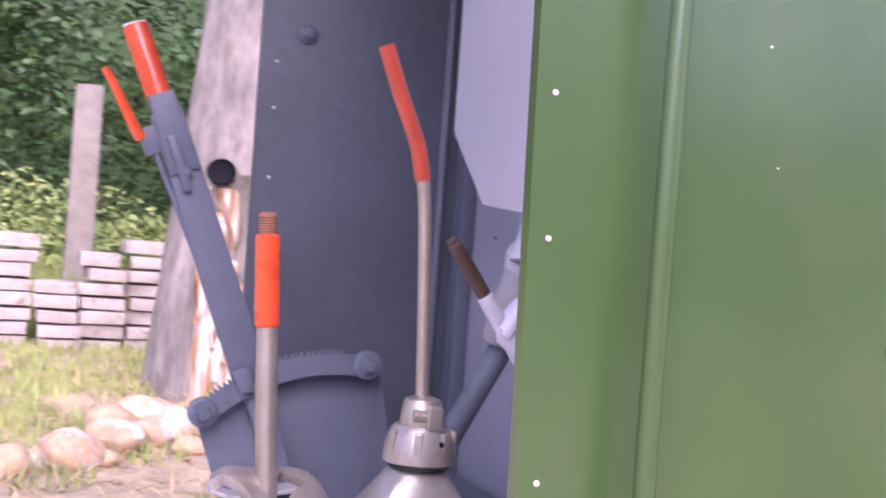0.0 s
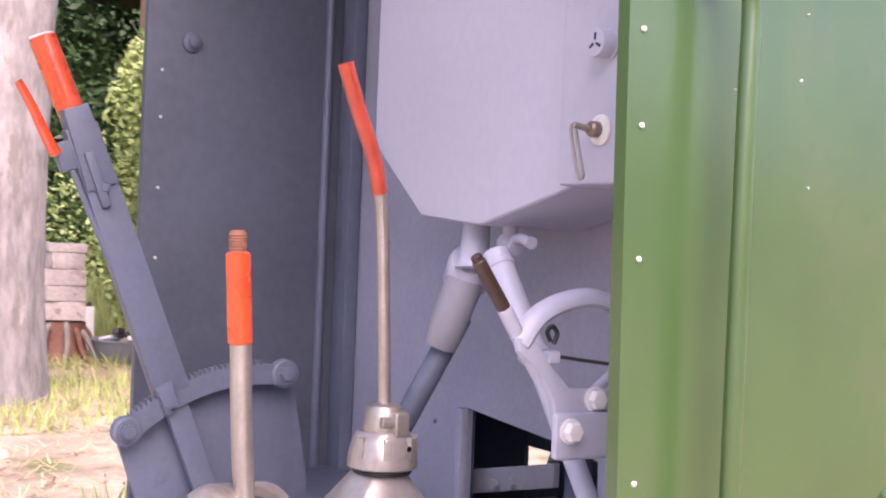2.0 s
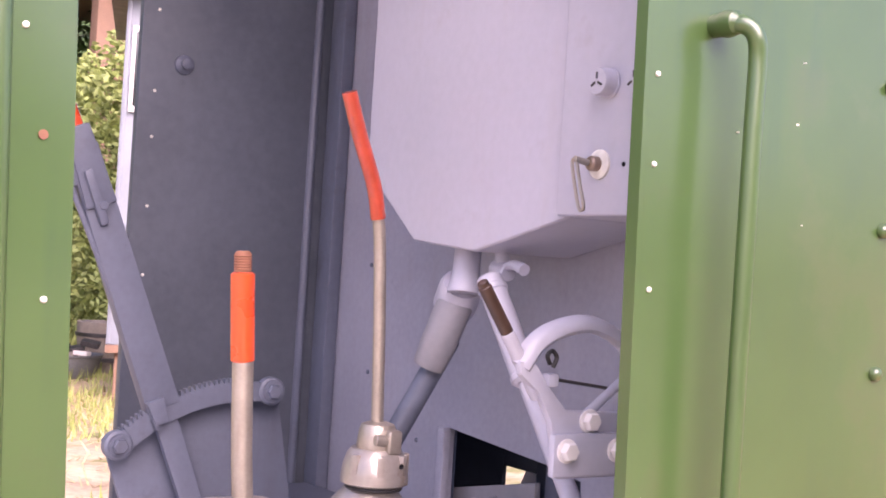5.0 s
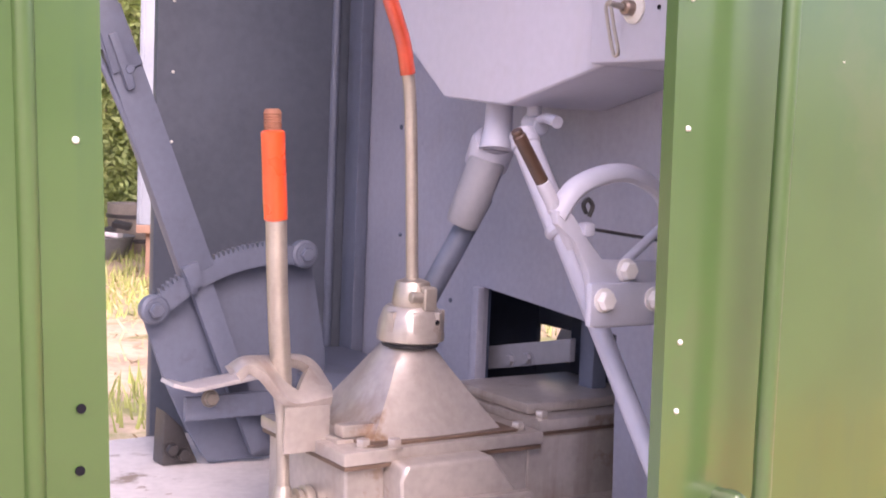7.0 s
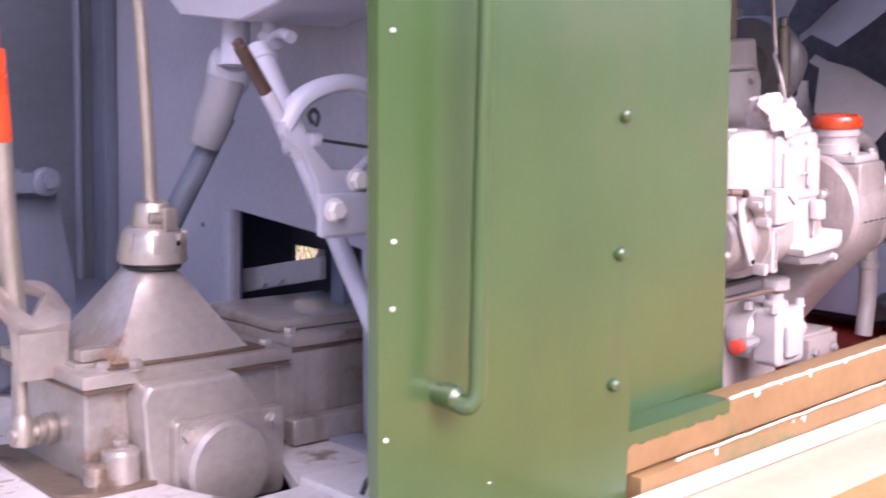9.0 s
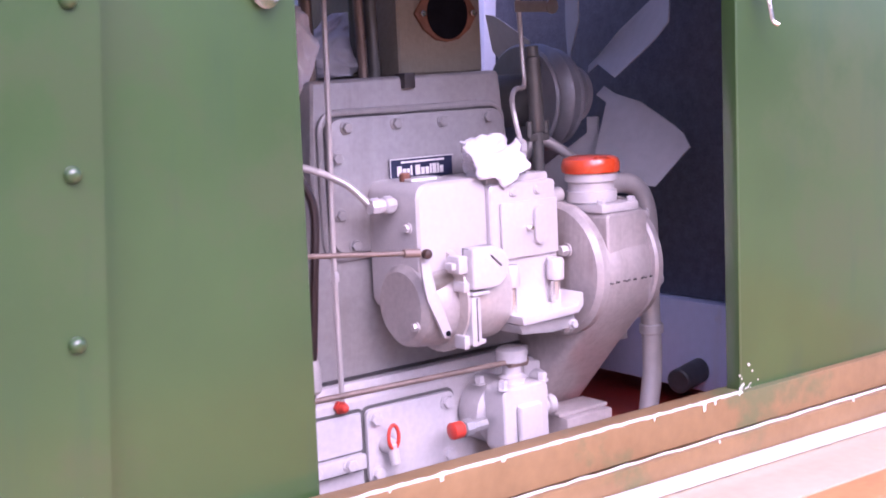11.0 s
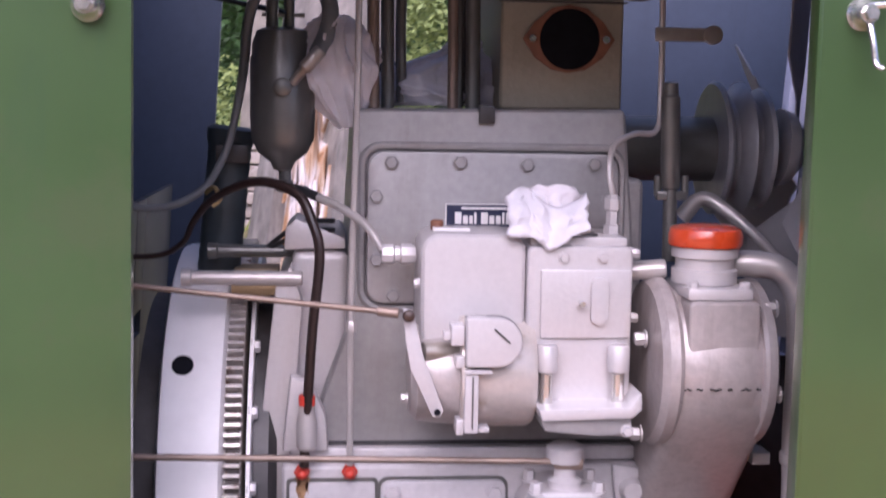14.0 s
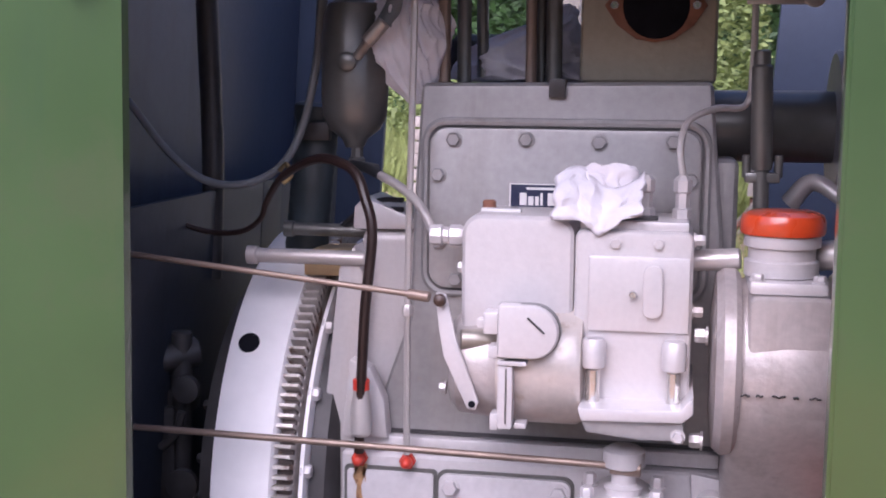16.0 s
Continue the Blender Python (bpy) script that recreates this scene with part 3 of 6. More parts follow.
# far side: cab wall that runs on into the engine bay, then the panel beyond the far opening
far = wall_panel("wall_far", -0.018, 0.417, 0.95, 2.42, YW, YW + 0.02, "slate", "dark slate painted inner side wall with rivets and bolts")
rivets([Vector((0.012, YW - 0.001, z)) for z in (1.2, 1.44, 1.56, 1.687, 1.815, 1.90, 2.05)], (0, -1, 0), far, "chip", 0.003, 0.002)
part("round_bolt", lathe([(0.019, 0), (0.018, 0.006), (0.010, 0.010), (0.010, 0.018), (0.004, 0.020)], (0.066, YW, 1.955), (0, -1, 0), 18), "cab", far)
for x in (0.345,):
    part("wall_rib", lathe([(0.0001, 0), (0.009, 0.02), (0.009, 1.3), (0.0001, 1.32)], (x, YW - 0.001, 1.03), (0, 0, 1), 10), "cab", far)
wall_panel("wall_far_engine", 0.4175, 0.605, 0.95, 2.42, YW, YW + 0.02, "blue", "slate blue painted inner side wall of the engine bay")
wall_panel("wall_far_front", 1.345, 1.92, 0.95, 2.42, YW, YW + 0.02, "blue", "slate blue painted inner side panel")
wall_panel("wall_front", 1.90, 1.92, 0.95, 2.42, 0.04, YW, "blue", "slate blue front wall of the engine bay")
# hood, cab roof and hood lip are unseen, added to shade what lies below
tagged(part("ceiling", box(0.4205, 1.92, 0.018, 0.50, 2.022, 2.05, 0.004), "tank", kind="structure"), "lavender painted sheet metal hood, unseen, added to shade the engine", "ceiling")
tagged(part("cab_roof", box(-0.84, 0.419, -0.01, YW + 0.03, 2.66, 2.69, 0.004), "tank", kind="structure"), "lavender painted sheet metal roof, unseen, added to shade the cab", "ceiling")
tagged(part("hood_valance", box(0.42, 1.92, 0.0, 0.016, 1.833, 2.019, 0.004), "cab", kind="structure"), "blue-grey lower edge of the hood, added to shade the engine's top", "ceiling")
tagged(part("trim", box(0.425, 1.345, YW - 0.030, YW - 0.001, 1.905, 2.019, 0.003), "tank", kind="structure"), "pale lavender top rail over the far opening", "trim")


def bulkhead():
    """The wall between cab and engine, with its lower cut-out, folded edge post and rivets."""
    poly = [(0.075, 1.02), (0.525, 1.02), (0.535, 1.303), (0.62, 1.315), (0.885, 1.335), (0.885, 1.02), (YW - 0.002, 1.02), (YW - 0.002, 2.41), (0.075, 2.41)]
    ob = part("bulkhead", prism(poly, 0.40, 0.415, "x", 0.002), "bulk")
    tagged(ob, "grey-lavender painted bulkhead with lower cut-out", "wall", kind="structure")
    part("corner_post", box(0.372, 0.399, 1.285, YW - 0.003, 1.02, 2.41, 0.004), "cab", ob)
    part("folded_edge", box(0.385, 0.399, 0.875, 0.895, 1.02, 1.335, 0.002), "bulk", ob)
    part("engine_side_lining", prism([(max(0.077, min(YW - 0.004, y)), min(z, 2.015)) for y, z in poly], 0.4155, 0.4195, "x", 0.0005), "blue", ob, "slate blue painted engine side of the bulkhead")
    for y, z in ((1.17, 1.604), (1.16, 1.402), (1.17, 1.80), (0.98, 1.30)):
        part("screw", dome((0.399, y, z), (-1, 0, 0), 0.0042, 0.003), "cab", ob)


bulkhead()


def floor_plate():
    # the plate is cut out where the gearbox's bearing cap reaches down through it
    front = [(-1.4, 0.02), (0.55, 0.02), (0.55, 0.60), (0.24, 0.60), (0.24, 0.512), (0.205, 0.44), (0.185, 0.392), (0.091, 0.386), (0.062, 0.466), (0.05, 0.512), (0.05, 0.60), (-1.4, 0.60)]
    ob = part("floor", join(prism(front, FLOOR - 0.02, FLOOR, "z"), box(-1.4, 0.55, 0.60, YW - 0.002, FLOOR - 0.02, FLOOR, 0)), "floor", smooth=False)
    # dark plate added below to close the cut-out
    part("under_tray", box(-0.1, 0.45, 0.15, 0.85, FLOOR - 0.16, FLOOR - 0.14, 0.003), "dark", ob)
    part("bulkhead_foot", box(0.347, 0.3995, 0.10, 0.545, FLOOR + 0.0005, FLOOR + 0.005, 0.001), "bulk", ob, "grey-lavender foot flange of the bulkhead")
    tagged(ob, "worn bare metal floor plate with oil stains", "floor", kind="structure")
    part("floor_kerb", box(0.16, 0.38, 0.90, 1.33, FLOOR + 0.001, FLOOR + 0.15, 0.004), "cab", ob)
    rnd = random.Random(61)
    vs, fs = [], []
    for _ in range(170):
        x, y = -0.16 + rnd.gauss(0, 0.075), 0.72 + rnd.gauss(0, 0.12)
        r = abs(rnd.gauss(0, 0.003)) + 0.001
        i = len(vs)
        n = 7
        for k in range(n):
            a, q = 2 * math.pi * k / n, r * rnd.uniform(0.5, 1.4)
            vs.append((x + q * math.cos(a) * 1.6, y + q * math.sin(a), FLOOR + 0.0006))
        fs.append(tuple(range(i, i + n)))
    me = bpy.data.meshes.new("oil_speckles")
    me.from_pydata(vs, [], fs)
    me.materials.append(M["floor_stain"])
    sp = new("oil_speckles", me)
    sp.parent = ob
    tagged(sp, "brown oil speckles on the floor plate", kind="stuff")
    part("drain_cover", lathe([(0.016, 0), (0.016, 0.004), (0.011, 0.005)], (0.065, 0.40, FLOOR), (0, 0, 1), 14), "steel", ob)


floor_plate()

# frame beams that close the place below
tagged(part("frame_beam", box(-1.4, 1.92, 0.055, 0.10, GROUND - 0.03, 0.98, 0.004), "dark", kind="structure"), "dark steel frame beam under the body", "beam")
tagged(part("frame_beam", box(-1.4, 1.92, 1.24, 1.33, GROUND - 0.03, 0.98, 0.004), "dark", kind="structure"), "dark steel frame beam under the body", "beam")


# ---------------------------------------------------------------- cab
def gearbox():
    o = Vector((0.12, 0.66, FLOOR))
    t = thing("gearbox", "silver bronze painted cast gearbox with cone turret, oily and worn", "gearbox", o)
    P = lambda x, y, z: Vector((x, y, z)) - o
    T = Matrix.Translation(-o)
    part("case", moved(box(-0.035, 0.27, 0.565, 0.80, FLOOR, 1.145, 0.008, 3), T), "gear", t)
    part("rear_case", moved(box(0.2705, 0.525, 0.569, 0.78, FLOOR + 0.005, 1.1535, 0.006, 3), T), "gear", t)
    part("foot_rail", moved(box(0.283, 0.525, 0.541, 0.5685, FLOOR + 0.002, 1.057, 0.006, 3), T), "gear", t)
    part("top_flange", moved(box(-0.045, 0.285, 0.55, 0.81, 1.147, 1.166, 0.004), T), "gear", t)
    part("rear_flange", moved(box(0.287, 0.525, 0.565, 0.79, 1.160, 1.178, 0.004), T), "gear", t)
    part("rear_lid", moved(box(0.29, 0.525, 0.60, 0.80, 1.179, 1.196, 0.006), T), "gear", t)
    # cone turret with a square foot running into a round neck
    bm = bmesh.new()
    n = 32
    prev = None
    for k, f in enumerate((0, 0.12, 0.3, 0.5, 0.7, 0.88, 1.0)):
        z = 1.168 + 0.117 * f
        ring = []
        for i in range(n):
            a = 2 * math.pi * i / n
            c, s = math.cos(a), math.sin(a)
            q = 1 / max(abs(c), abs(s))
            rr = (1 - f) * (0.105 * (0.72 * q + 0.28)) + f * 0.038
            ring.append(bm.verts.new(P(0.121 + rr * c * (1.0 + 0.12 * (1 - f)), 0.675 + rr * s, z)))
        if prev:
            for i in range(n):
                bm.faces.new((prev[i], prev[(i + 1) % n], ring[(i + 1) % n], ring[i]))
        else:
            bm.faces.new(ring[::-1])
        prev = ring
    bm.faces.new(prev)
    turret = part("turret", bm, "gear", t)
    part("rubber_ring", lathe([(0.041, 0), (0.042, 0.003), (0.040, 0.006)], P(0.121, 0.665, 1.284), (0, 0, 1)), "black", turret)
    part("turret_cap", lathe([(0.044, 0), (0.0495, 0.003), (0.0495, 0.012), (0.047, 0.030), (0.041, 0.046), (0.036, 0.052), (0.020, 0.054)], P(0.121, 0.665, 1.290), (0, 0, 1)), "gear", turret)
    for a in (200, 250, 300, 340):
        part("cap_lug", moved(box(-0.006, 0.006, -0.004, 0.006, 0, 0.03, 0.002), Matrix.Translation(P(0.121 + 0.043 * math.cos(radians(a)), 0.665 + 0.043 * math.sin(radians(a)), 1.306)) @ Matrix.Rotation(radians(a - 90), 4, "Z")), "gear", turret)
    part("cap_hole", lathe([(0.004, 0), (0.004, 0.0015)], P(0.136, 0.6185, 1.322), (0.3, -1, 0.1), 10), "hole", turret)
    lever = part("gear_lever", join(lathe([(0.029, 0), (0.030, 0.006), (0.027, 0.028), (0.024, 0.036), (0.013, 0.040)], P(0.12, 0.662, 1.341), (0, 0, 1)), moved(box(-0.011, 0.011, -0.013, 0.006, -0.004, 0.030, 0.005, 3), Matrix.Translation(P(0.128, 0.636, 1.342))), tube([P(0.119, 0.662, 1.37), P(0.112, 0.661, 1.50), P(0.104, 0.660, 1.62), P(0.097, 0.660, 1.675), P(0.085, 0.658, 1.72), P(0.055, 0.653, 1.785), P(0.031, 0.649, 1.84)], 0.0092, 14)), "steel", t, "steel gear lever with bent top")
    part("grip", tube([P(0.0975, 0.660, 1.672), P(0.085, 0.658, 1.72), P(0.055, 0.653, 1.785), P(0.030, 0.648, 1.845)], 0.0112, 16), "grip_red", lever, "glossy dark orange rubber grip")
    part("lever_screw", rod(P(0.10, 0.635, 1.358), P(0.135, 0.632, 1.355), 0.008), "steel", lever)
    part("gasket_seam", moved(box(-0.0425, 0.2825, 0.553, 0.8075, 1.1405, 1.1466, 0.001), T), "seam", t, "oil-browned gasket seam")
    part("gasket_seam", moved(box(0.289, 0.523, 0.568, 0.788, 1.154, 1.1596, 0.001), T), "seam", t, "oil-browned gasket seam")
    part("turret_foot", moved(box(-0.004, 0.246, 0.562, 0.788, 1.1664, 1.1705, 0.001), T), "seam", t, "oil-browned seam round the turret foot")
    # side cover towards the door
    cov = part("side_cover", moved(prism([(0.035, 0.975), (0.225, 0.975), (0.225, 1.085), (0.17, 1.15), (0.03, 1.15), (0.022, 1.13)], 0.515, 0.566, "y", 0.008, 3), T), "gear", t)
    part("cover_plate", moved(prism(rounded(0.06, 0.235, 0.972, 1.098, 0.012), 0.500, 0.514, "y", 0.003), T), "gear", cov)
    part("bearing_cap", lathe([(0.064, 0), (0.064, 0.028), (0.059, 0.035), (0.030, 0.037)], P(0.128, 0.500, 1.034), (0, -1, 0), 40), "gear", cov)
    bolts([P(0.079, 0.500, 1.080), P(0.218, 0.500, 1.080)], (0, -1, 0), cov, "gear", 0.011, 0.008)
    part("mount_boss", lathe([(0.026, 0), (0.026, 0.045), (0.022, 0.05), (0.012, 0.052)], P(0.004, 0.545, FLOOR), (0, 0, 1), 20), "gear", t)
    part("mount_boss", lathe([(0.016, 0), (0.016, 0.03), (0.010, 0.034)], P(-0.03, 0.55, FLOOR), (0, 0, 1), 16), "gear", t)
    bolts([P(0.004, 0.545, FLOOR + 0.052)], (0, 0, 1), t, "gear", 0.010, 0.008)
    bolts([P(-0.005, 0.572, 1.166), P(0.035, 0.557, 1.166), P(0.255, 0.575, 1.166), P(0.30, 0.578, 1.178), P(0.27, 0.79, 1.166), P(0.45, 0.575, 1.178)], (0, 0, 1), t, "gear", 0.010, 0.010)
    part("base_plate", moved(prism([(-0.080, 0.80), (-0.092, 0.550), (-0.084, 0.530), (-0.05, 0.512), (0.04, 0.512), (0.04, 0.80)], FLOOR, FLOOR + 0.007, "z", 0.0015), T), "oilplate", t, "oil-browned dark base plate")
    # transfer lever with its slotted guide
    tl = part("transfer_lever", join(tube([P(-0.098, 0.666, 1.467), P(-0.092, 0.665, 1.35), P(-0.083, 0.662, 1.22), P(-0.079, 0.66, 1.10)], lambda s: 0.0145 if s < 0.60 else 0.0145 - 0.0052 * min(1, (s - 0.60) * 8), 18), lathe([(0.015, 0), (0.0165, 0.010), (0.0145, 0.028), (0.0105, 0.042)], P(-0.079, 0.66, 1.058), (0, 0, 1)), rod(P(-0.097, 0.66, 1.072), P(-0.02, 0.66, 1.075), 0.0115)), "steel", t, "upright steel lever with orange sleeve")
    part("sleeve", rod(P(-0.0985, 0.666, 1.464), P(-0.106, 0.667, 1.585), 0.0165, 20), "orange", tl, "glossy orange painted sleeve")
    part("threaded_tip", lathe([(0.0115, 0)] + [(0.0125 if i % 2 else 0.0112, 0.004 + 0.0018 * i) for i in range(14)] + [(0.0105, 0.032), (0.008, 0.034)], P(-0.106, 0.667, 1.58), (-0.05, 0, 1), 16), "gasket", tl, "rusty brown threaded tip")
    # saddle guide: a bent strap with a slot for the lever, on an upright leg
    front = smooth_path([Vector((x, 0.632, z)) for x, z in ((-0.166, 1.266), (-0.149, 1.277), (-0.124, 1.265), (-0.095, 1.231), (-0.072, 1.219), (-0.021, 1.225))], 4)
    back = smooth_path([Vector((x, 0.704, z)) for x, z in ((-0.150, 1.262), (-0.128, 1.273), (-0.085, 1.275), (-0.036, 1.273), (-0.008, 1.257), (0.014, 1.226))], 4)
    bm = bmesh.new()
    rows = [[bm.verts.new(a.lerp(b, f) - o + Vector((0, 0, 0.007 * math.sin(math.pi * f)))) for f in (0, 0.22, 0.40, 0.60, 0.78, 1)] for a, b in zip(front, back)]
    for i, (a, b) in enumerate(zip(rows, rows[1:])):
        for k in range(5):
            if not (11 <= i <= 14 and 1 <= k <= 3):
                bm.faces.new((a[k], a[k + 1], b[k + 1], b[k]))
    bmesh.ops.recalc_face_normals(bm, faces=bm.faces)
    bmesh.ops.solidify(bm, geom=bm.faces[:], thickness=0.014)
    g = part("guide_bracket", bevel(bm, 0.002, 2, 50), "gear", t, "curved slotted lever guide")
    part("bracket_leg", moved(prism([(-0.092, 0.634), (-0.023, 0.634), (0.010, 0.702), (-0.004, 0.702), (-0.032, 0.650), (-0.088, 0.646)], 1.150, 1.2135, "z", 0.002), T), "gear", g)
    part("bracket_foot", moved(box(-0.03, 0.02, 0.60, 0.70, 1.158, 1.172, 0.004), T), "gear", g)
    part("bracket_ear", moved(box(-0.022, 0.03, 0.60, 0.625, 1.173, 1.19, 0.004), T), "gear", g)
    bolts([P(0.0, 0.615, 1.172)], (0, 0, 1), g, "gear", 0.009, 0.010)
    part("pivot_boss", join(lathe([(0.020, 0), (0.022, 0.003), (0.022, 0.012), (0.018, 0.014)], P(-0.036, 0.66, 1.075), (-1, 0, 0)), lathe([(0.017, 0), (0.019, 0.003), (0.019, 0.008), (0.014, 0.010)], P(-0.051, 0.66, 1.075), (-1, 0, 0))), "steel", t)
    return t


gearbox()


def handbrake():
    o = Vector((0.03, 1.07, FLOOR))
    t = thing("handbrake", "blue-grey painted ratchet handbrake with orange grips", "brake lever", o)
    P = lambda x, y, z: Vector((x, y, z)) - o
    T = Matrix.Translation(-o)
    # backing sector plate
    part("sector_plate", moved(prism([(0.0, 1.02), (0.21, 1.02), (0.222, 1.10), (0.216, 1.197), (0.184, 1.36), (0.13, 1.375), (0.01, 1.345), (-0.13, 1.296), (-0.084, 1.169), (-0.041, 1.079), (-0.016, 1.038)], 1.100, 1.110, "y", 0.003), T), "cab", t)
    # toothed arc
    c = Vector((0.12, 0, 1.06))
    a0 = math.atan2(1.292 - c.z, -0.117 - c.x)
    a1 = math.atan2(1.378 - c.z, 0.149 - c.x)
    R0 = (Vector((-0.117, 0, 1.292)) - c).length
    R1 = (Vector((0.149, 0, 1.378)) - c).length
    n = 34
    outer, inner = [], []
    for i in range(n * 4 + 1):
        f = i / (n * 4)
        a = a0 + (a1 - a0) * f
        r = R0 + (R1 - R0) * f
        tooth = 0.0075 if (i // 2) % 2 == 0 and 0.06 < f < 0.86 else 0.0
        outer.append((c.x + (r + 0.013 + tooth) * math.cos(a), c.z + (r + 0.013 + tooth) * math.sin(a)))
        inner.append((c.x + (r - 0.020) * math.cos(a), c.z + (r - 0.020) * math.sin(a)))
    q = part("toothed_arc", moved(prism(outer + inner[::-1], 1.060, 1.072, "y"), T), "cab", t, "arc with ratchet teeth along its upper edge", smooth=False)
    for x, z in ((-0.117, 1.292), (0.149, 1.378)):
        part("arc_end", lathe([(0.024, 0), (0.024, 0.016), (0.020, 0.019)], P(x, 1.074, z), (0, -1, 0), 22), "cab", q)
        part("arc_bolt", hexbolt(P(x, 1.055, z), (0, -1, 0), 0.013, 0.009), "cab", q)
    # flat lever, narrowing downwards, with side cheeks and a pawl rod
    d = Vector((0.171, 0, -0.432)).normalized()      # from the top joint down
    top = Vector((-0.208, 1.085, 1.765))
    side = Vector((d.z, 0, -d.x))

    def bar(s0, s1, w0, w1, y0, y1, off=0.0):
        bm = bmesh.new()
        vs = []
        for y in (y0, y1):
            for s, w, e in ((s0, w0, 1), (s1, w1, 1), (s1, w1, -1), (s0, w0, -1)):
                q = top + d * s + side * (e * w / 2 + off)
                vs.append(bm.verts.new(P(q.x, y, q.z)))
        bm.faces.new(vs[:4])
        bm.faces.new(vs[4:][::-1])
        for i in range(4):
            bm.faces.new((vs[i], vs[(i + 1) % 4], vs[4 + (i + 1) % 4], vs[4 + i]))
        bmesh.ops.recalc_face_normals(bm, faces=bm.faces)
        return bevel(bm, 0.003)
    lv = part("lever", join(bar(0.0, 0.445, 0.052, 0.058, 1.058, 1.086), bar(0.40, 0.78, 0.040, 0.034, 1.066, 1.082), bar(-0.03, 0.10, 0.04, 0.052, 1.052, 1.09)), "cab", t, "flat blue-grey lever arm")
    gt = top + d * -0.005
    part("grip", rod(P(*gt), P(*(Vector((-0.262, 1.10, 1.90)))), 0.021, 20), "orange", lv, "orange painted round grip")
    part("grip_cap", lathe([(0.019, 0), (0.019, 0.003), (0.010, 0.004)], P(-0.262, 1.10, 1.90), Vector((-0.05, 0.0, 0.135)), 16), "white", lv)
    part("pawl_trigger", tube([P(-0.306, 1.05, 1.822), P(-0.285, 1.055, 1.79), P(-0.256, 1.06, 1.738), P(-0.243, 1.065, 1.72)], lambda s: 0.006 + 0.004 * s, 10), "orange", lv, "thin orange release trigger")
    part("trigger_bracket", join(bar(0.015, 0.06, 0.03, 0.03, 1.06, 1.08, 0.035), bar(0.04, 0.13, 0.014, 0.014, 1.046, 1.056, 0.006)), "cab", lv)
    part("pawl_rod", rod(P(*(top + d * 0.06 + side * 0.034 + Vector((0, -0.02, 0)))), P(*(top + d * 0.44 + side * 0.012 + Vector((0, -0.02, 0)))), 0.005), "cab", lv)
    part("pawl", join(bar(0.425, 0.465, 0.03, 0.022, 1.046, 1.060, 0.014), bar(0.452, 0.474, 0.016, 0.012, 1.050, 1.062, 0.02)), "cab", lv)
    part("bolt", hexbolt(P(*(top + d * 0.10 + Vector((0, -0.034, 0)))), (0, -1, 0), 0.008, 0.005), "cab", lv)
    # foot bracket and link
    part("foot_plate", moved(prism([(-0.108, 1.176), (-0.069, 1.164), (0.05, 1.180), (0.05, 1.187), (-0.069, 1.171), (-0.105, 1.182)], 1.0, 1.056, "y", 0.001), T), "fan", t, "bare metal strap")
    part("link_bar", moved(box(-0.072, 0.205, 1.035, 1.045, 1.110, 1.150, 0.003), T), "cab", t)
    part("bolt", hexbolt(P(-0.030, 1.034, 1.146), (0, -1, 0), 0.012, 0.012), "steel", t)
    part("foot_block", moved(prism([(-0.075, FLOOR), (-0.01, FLOOR), (-0.04, 1.08), (-0.072, 1.11)], 1.125, 1.17, "y", 0.004), T), "dark", t)
    for x in (-0.060, -0.040):
        part("bolt", hexbolt(P(x, 1.124, 1.045 + 0.5 * (-0.062 - x)), (0, -1, 0), 0.011, 0.012), "dark", t)
    return t


handbrake()


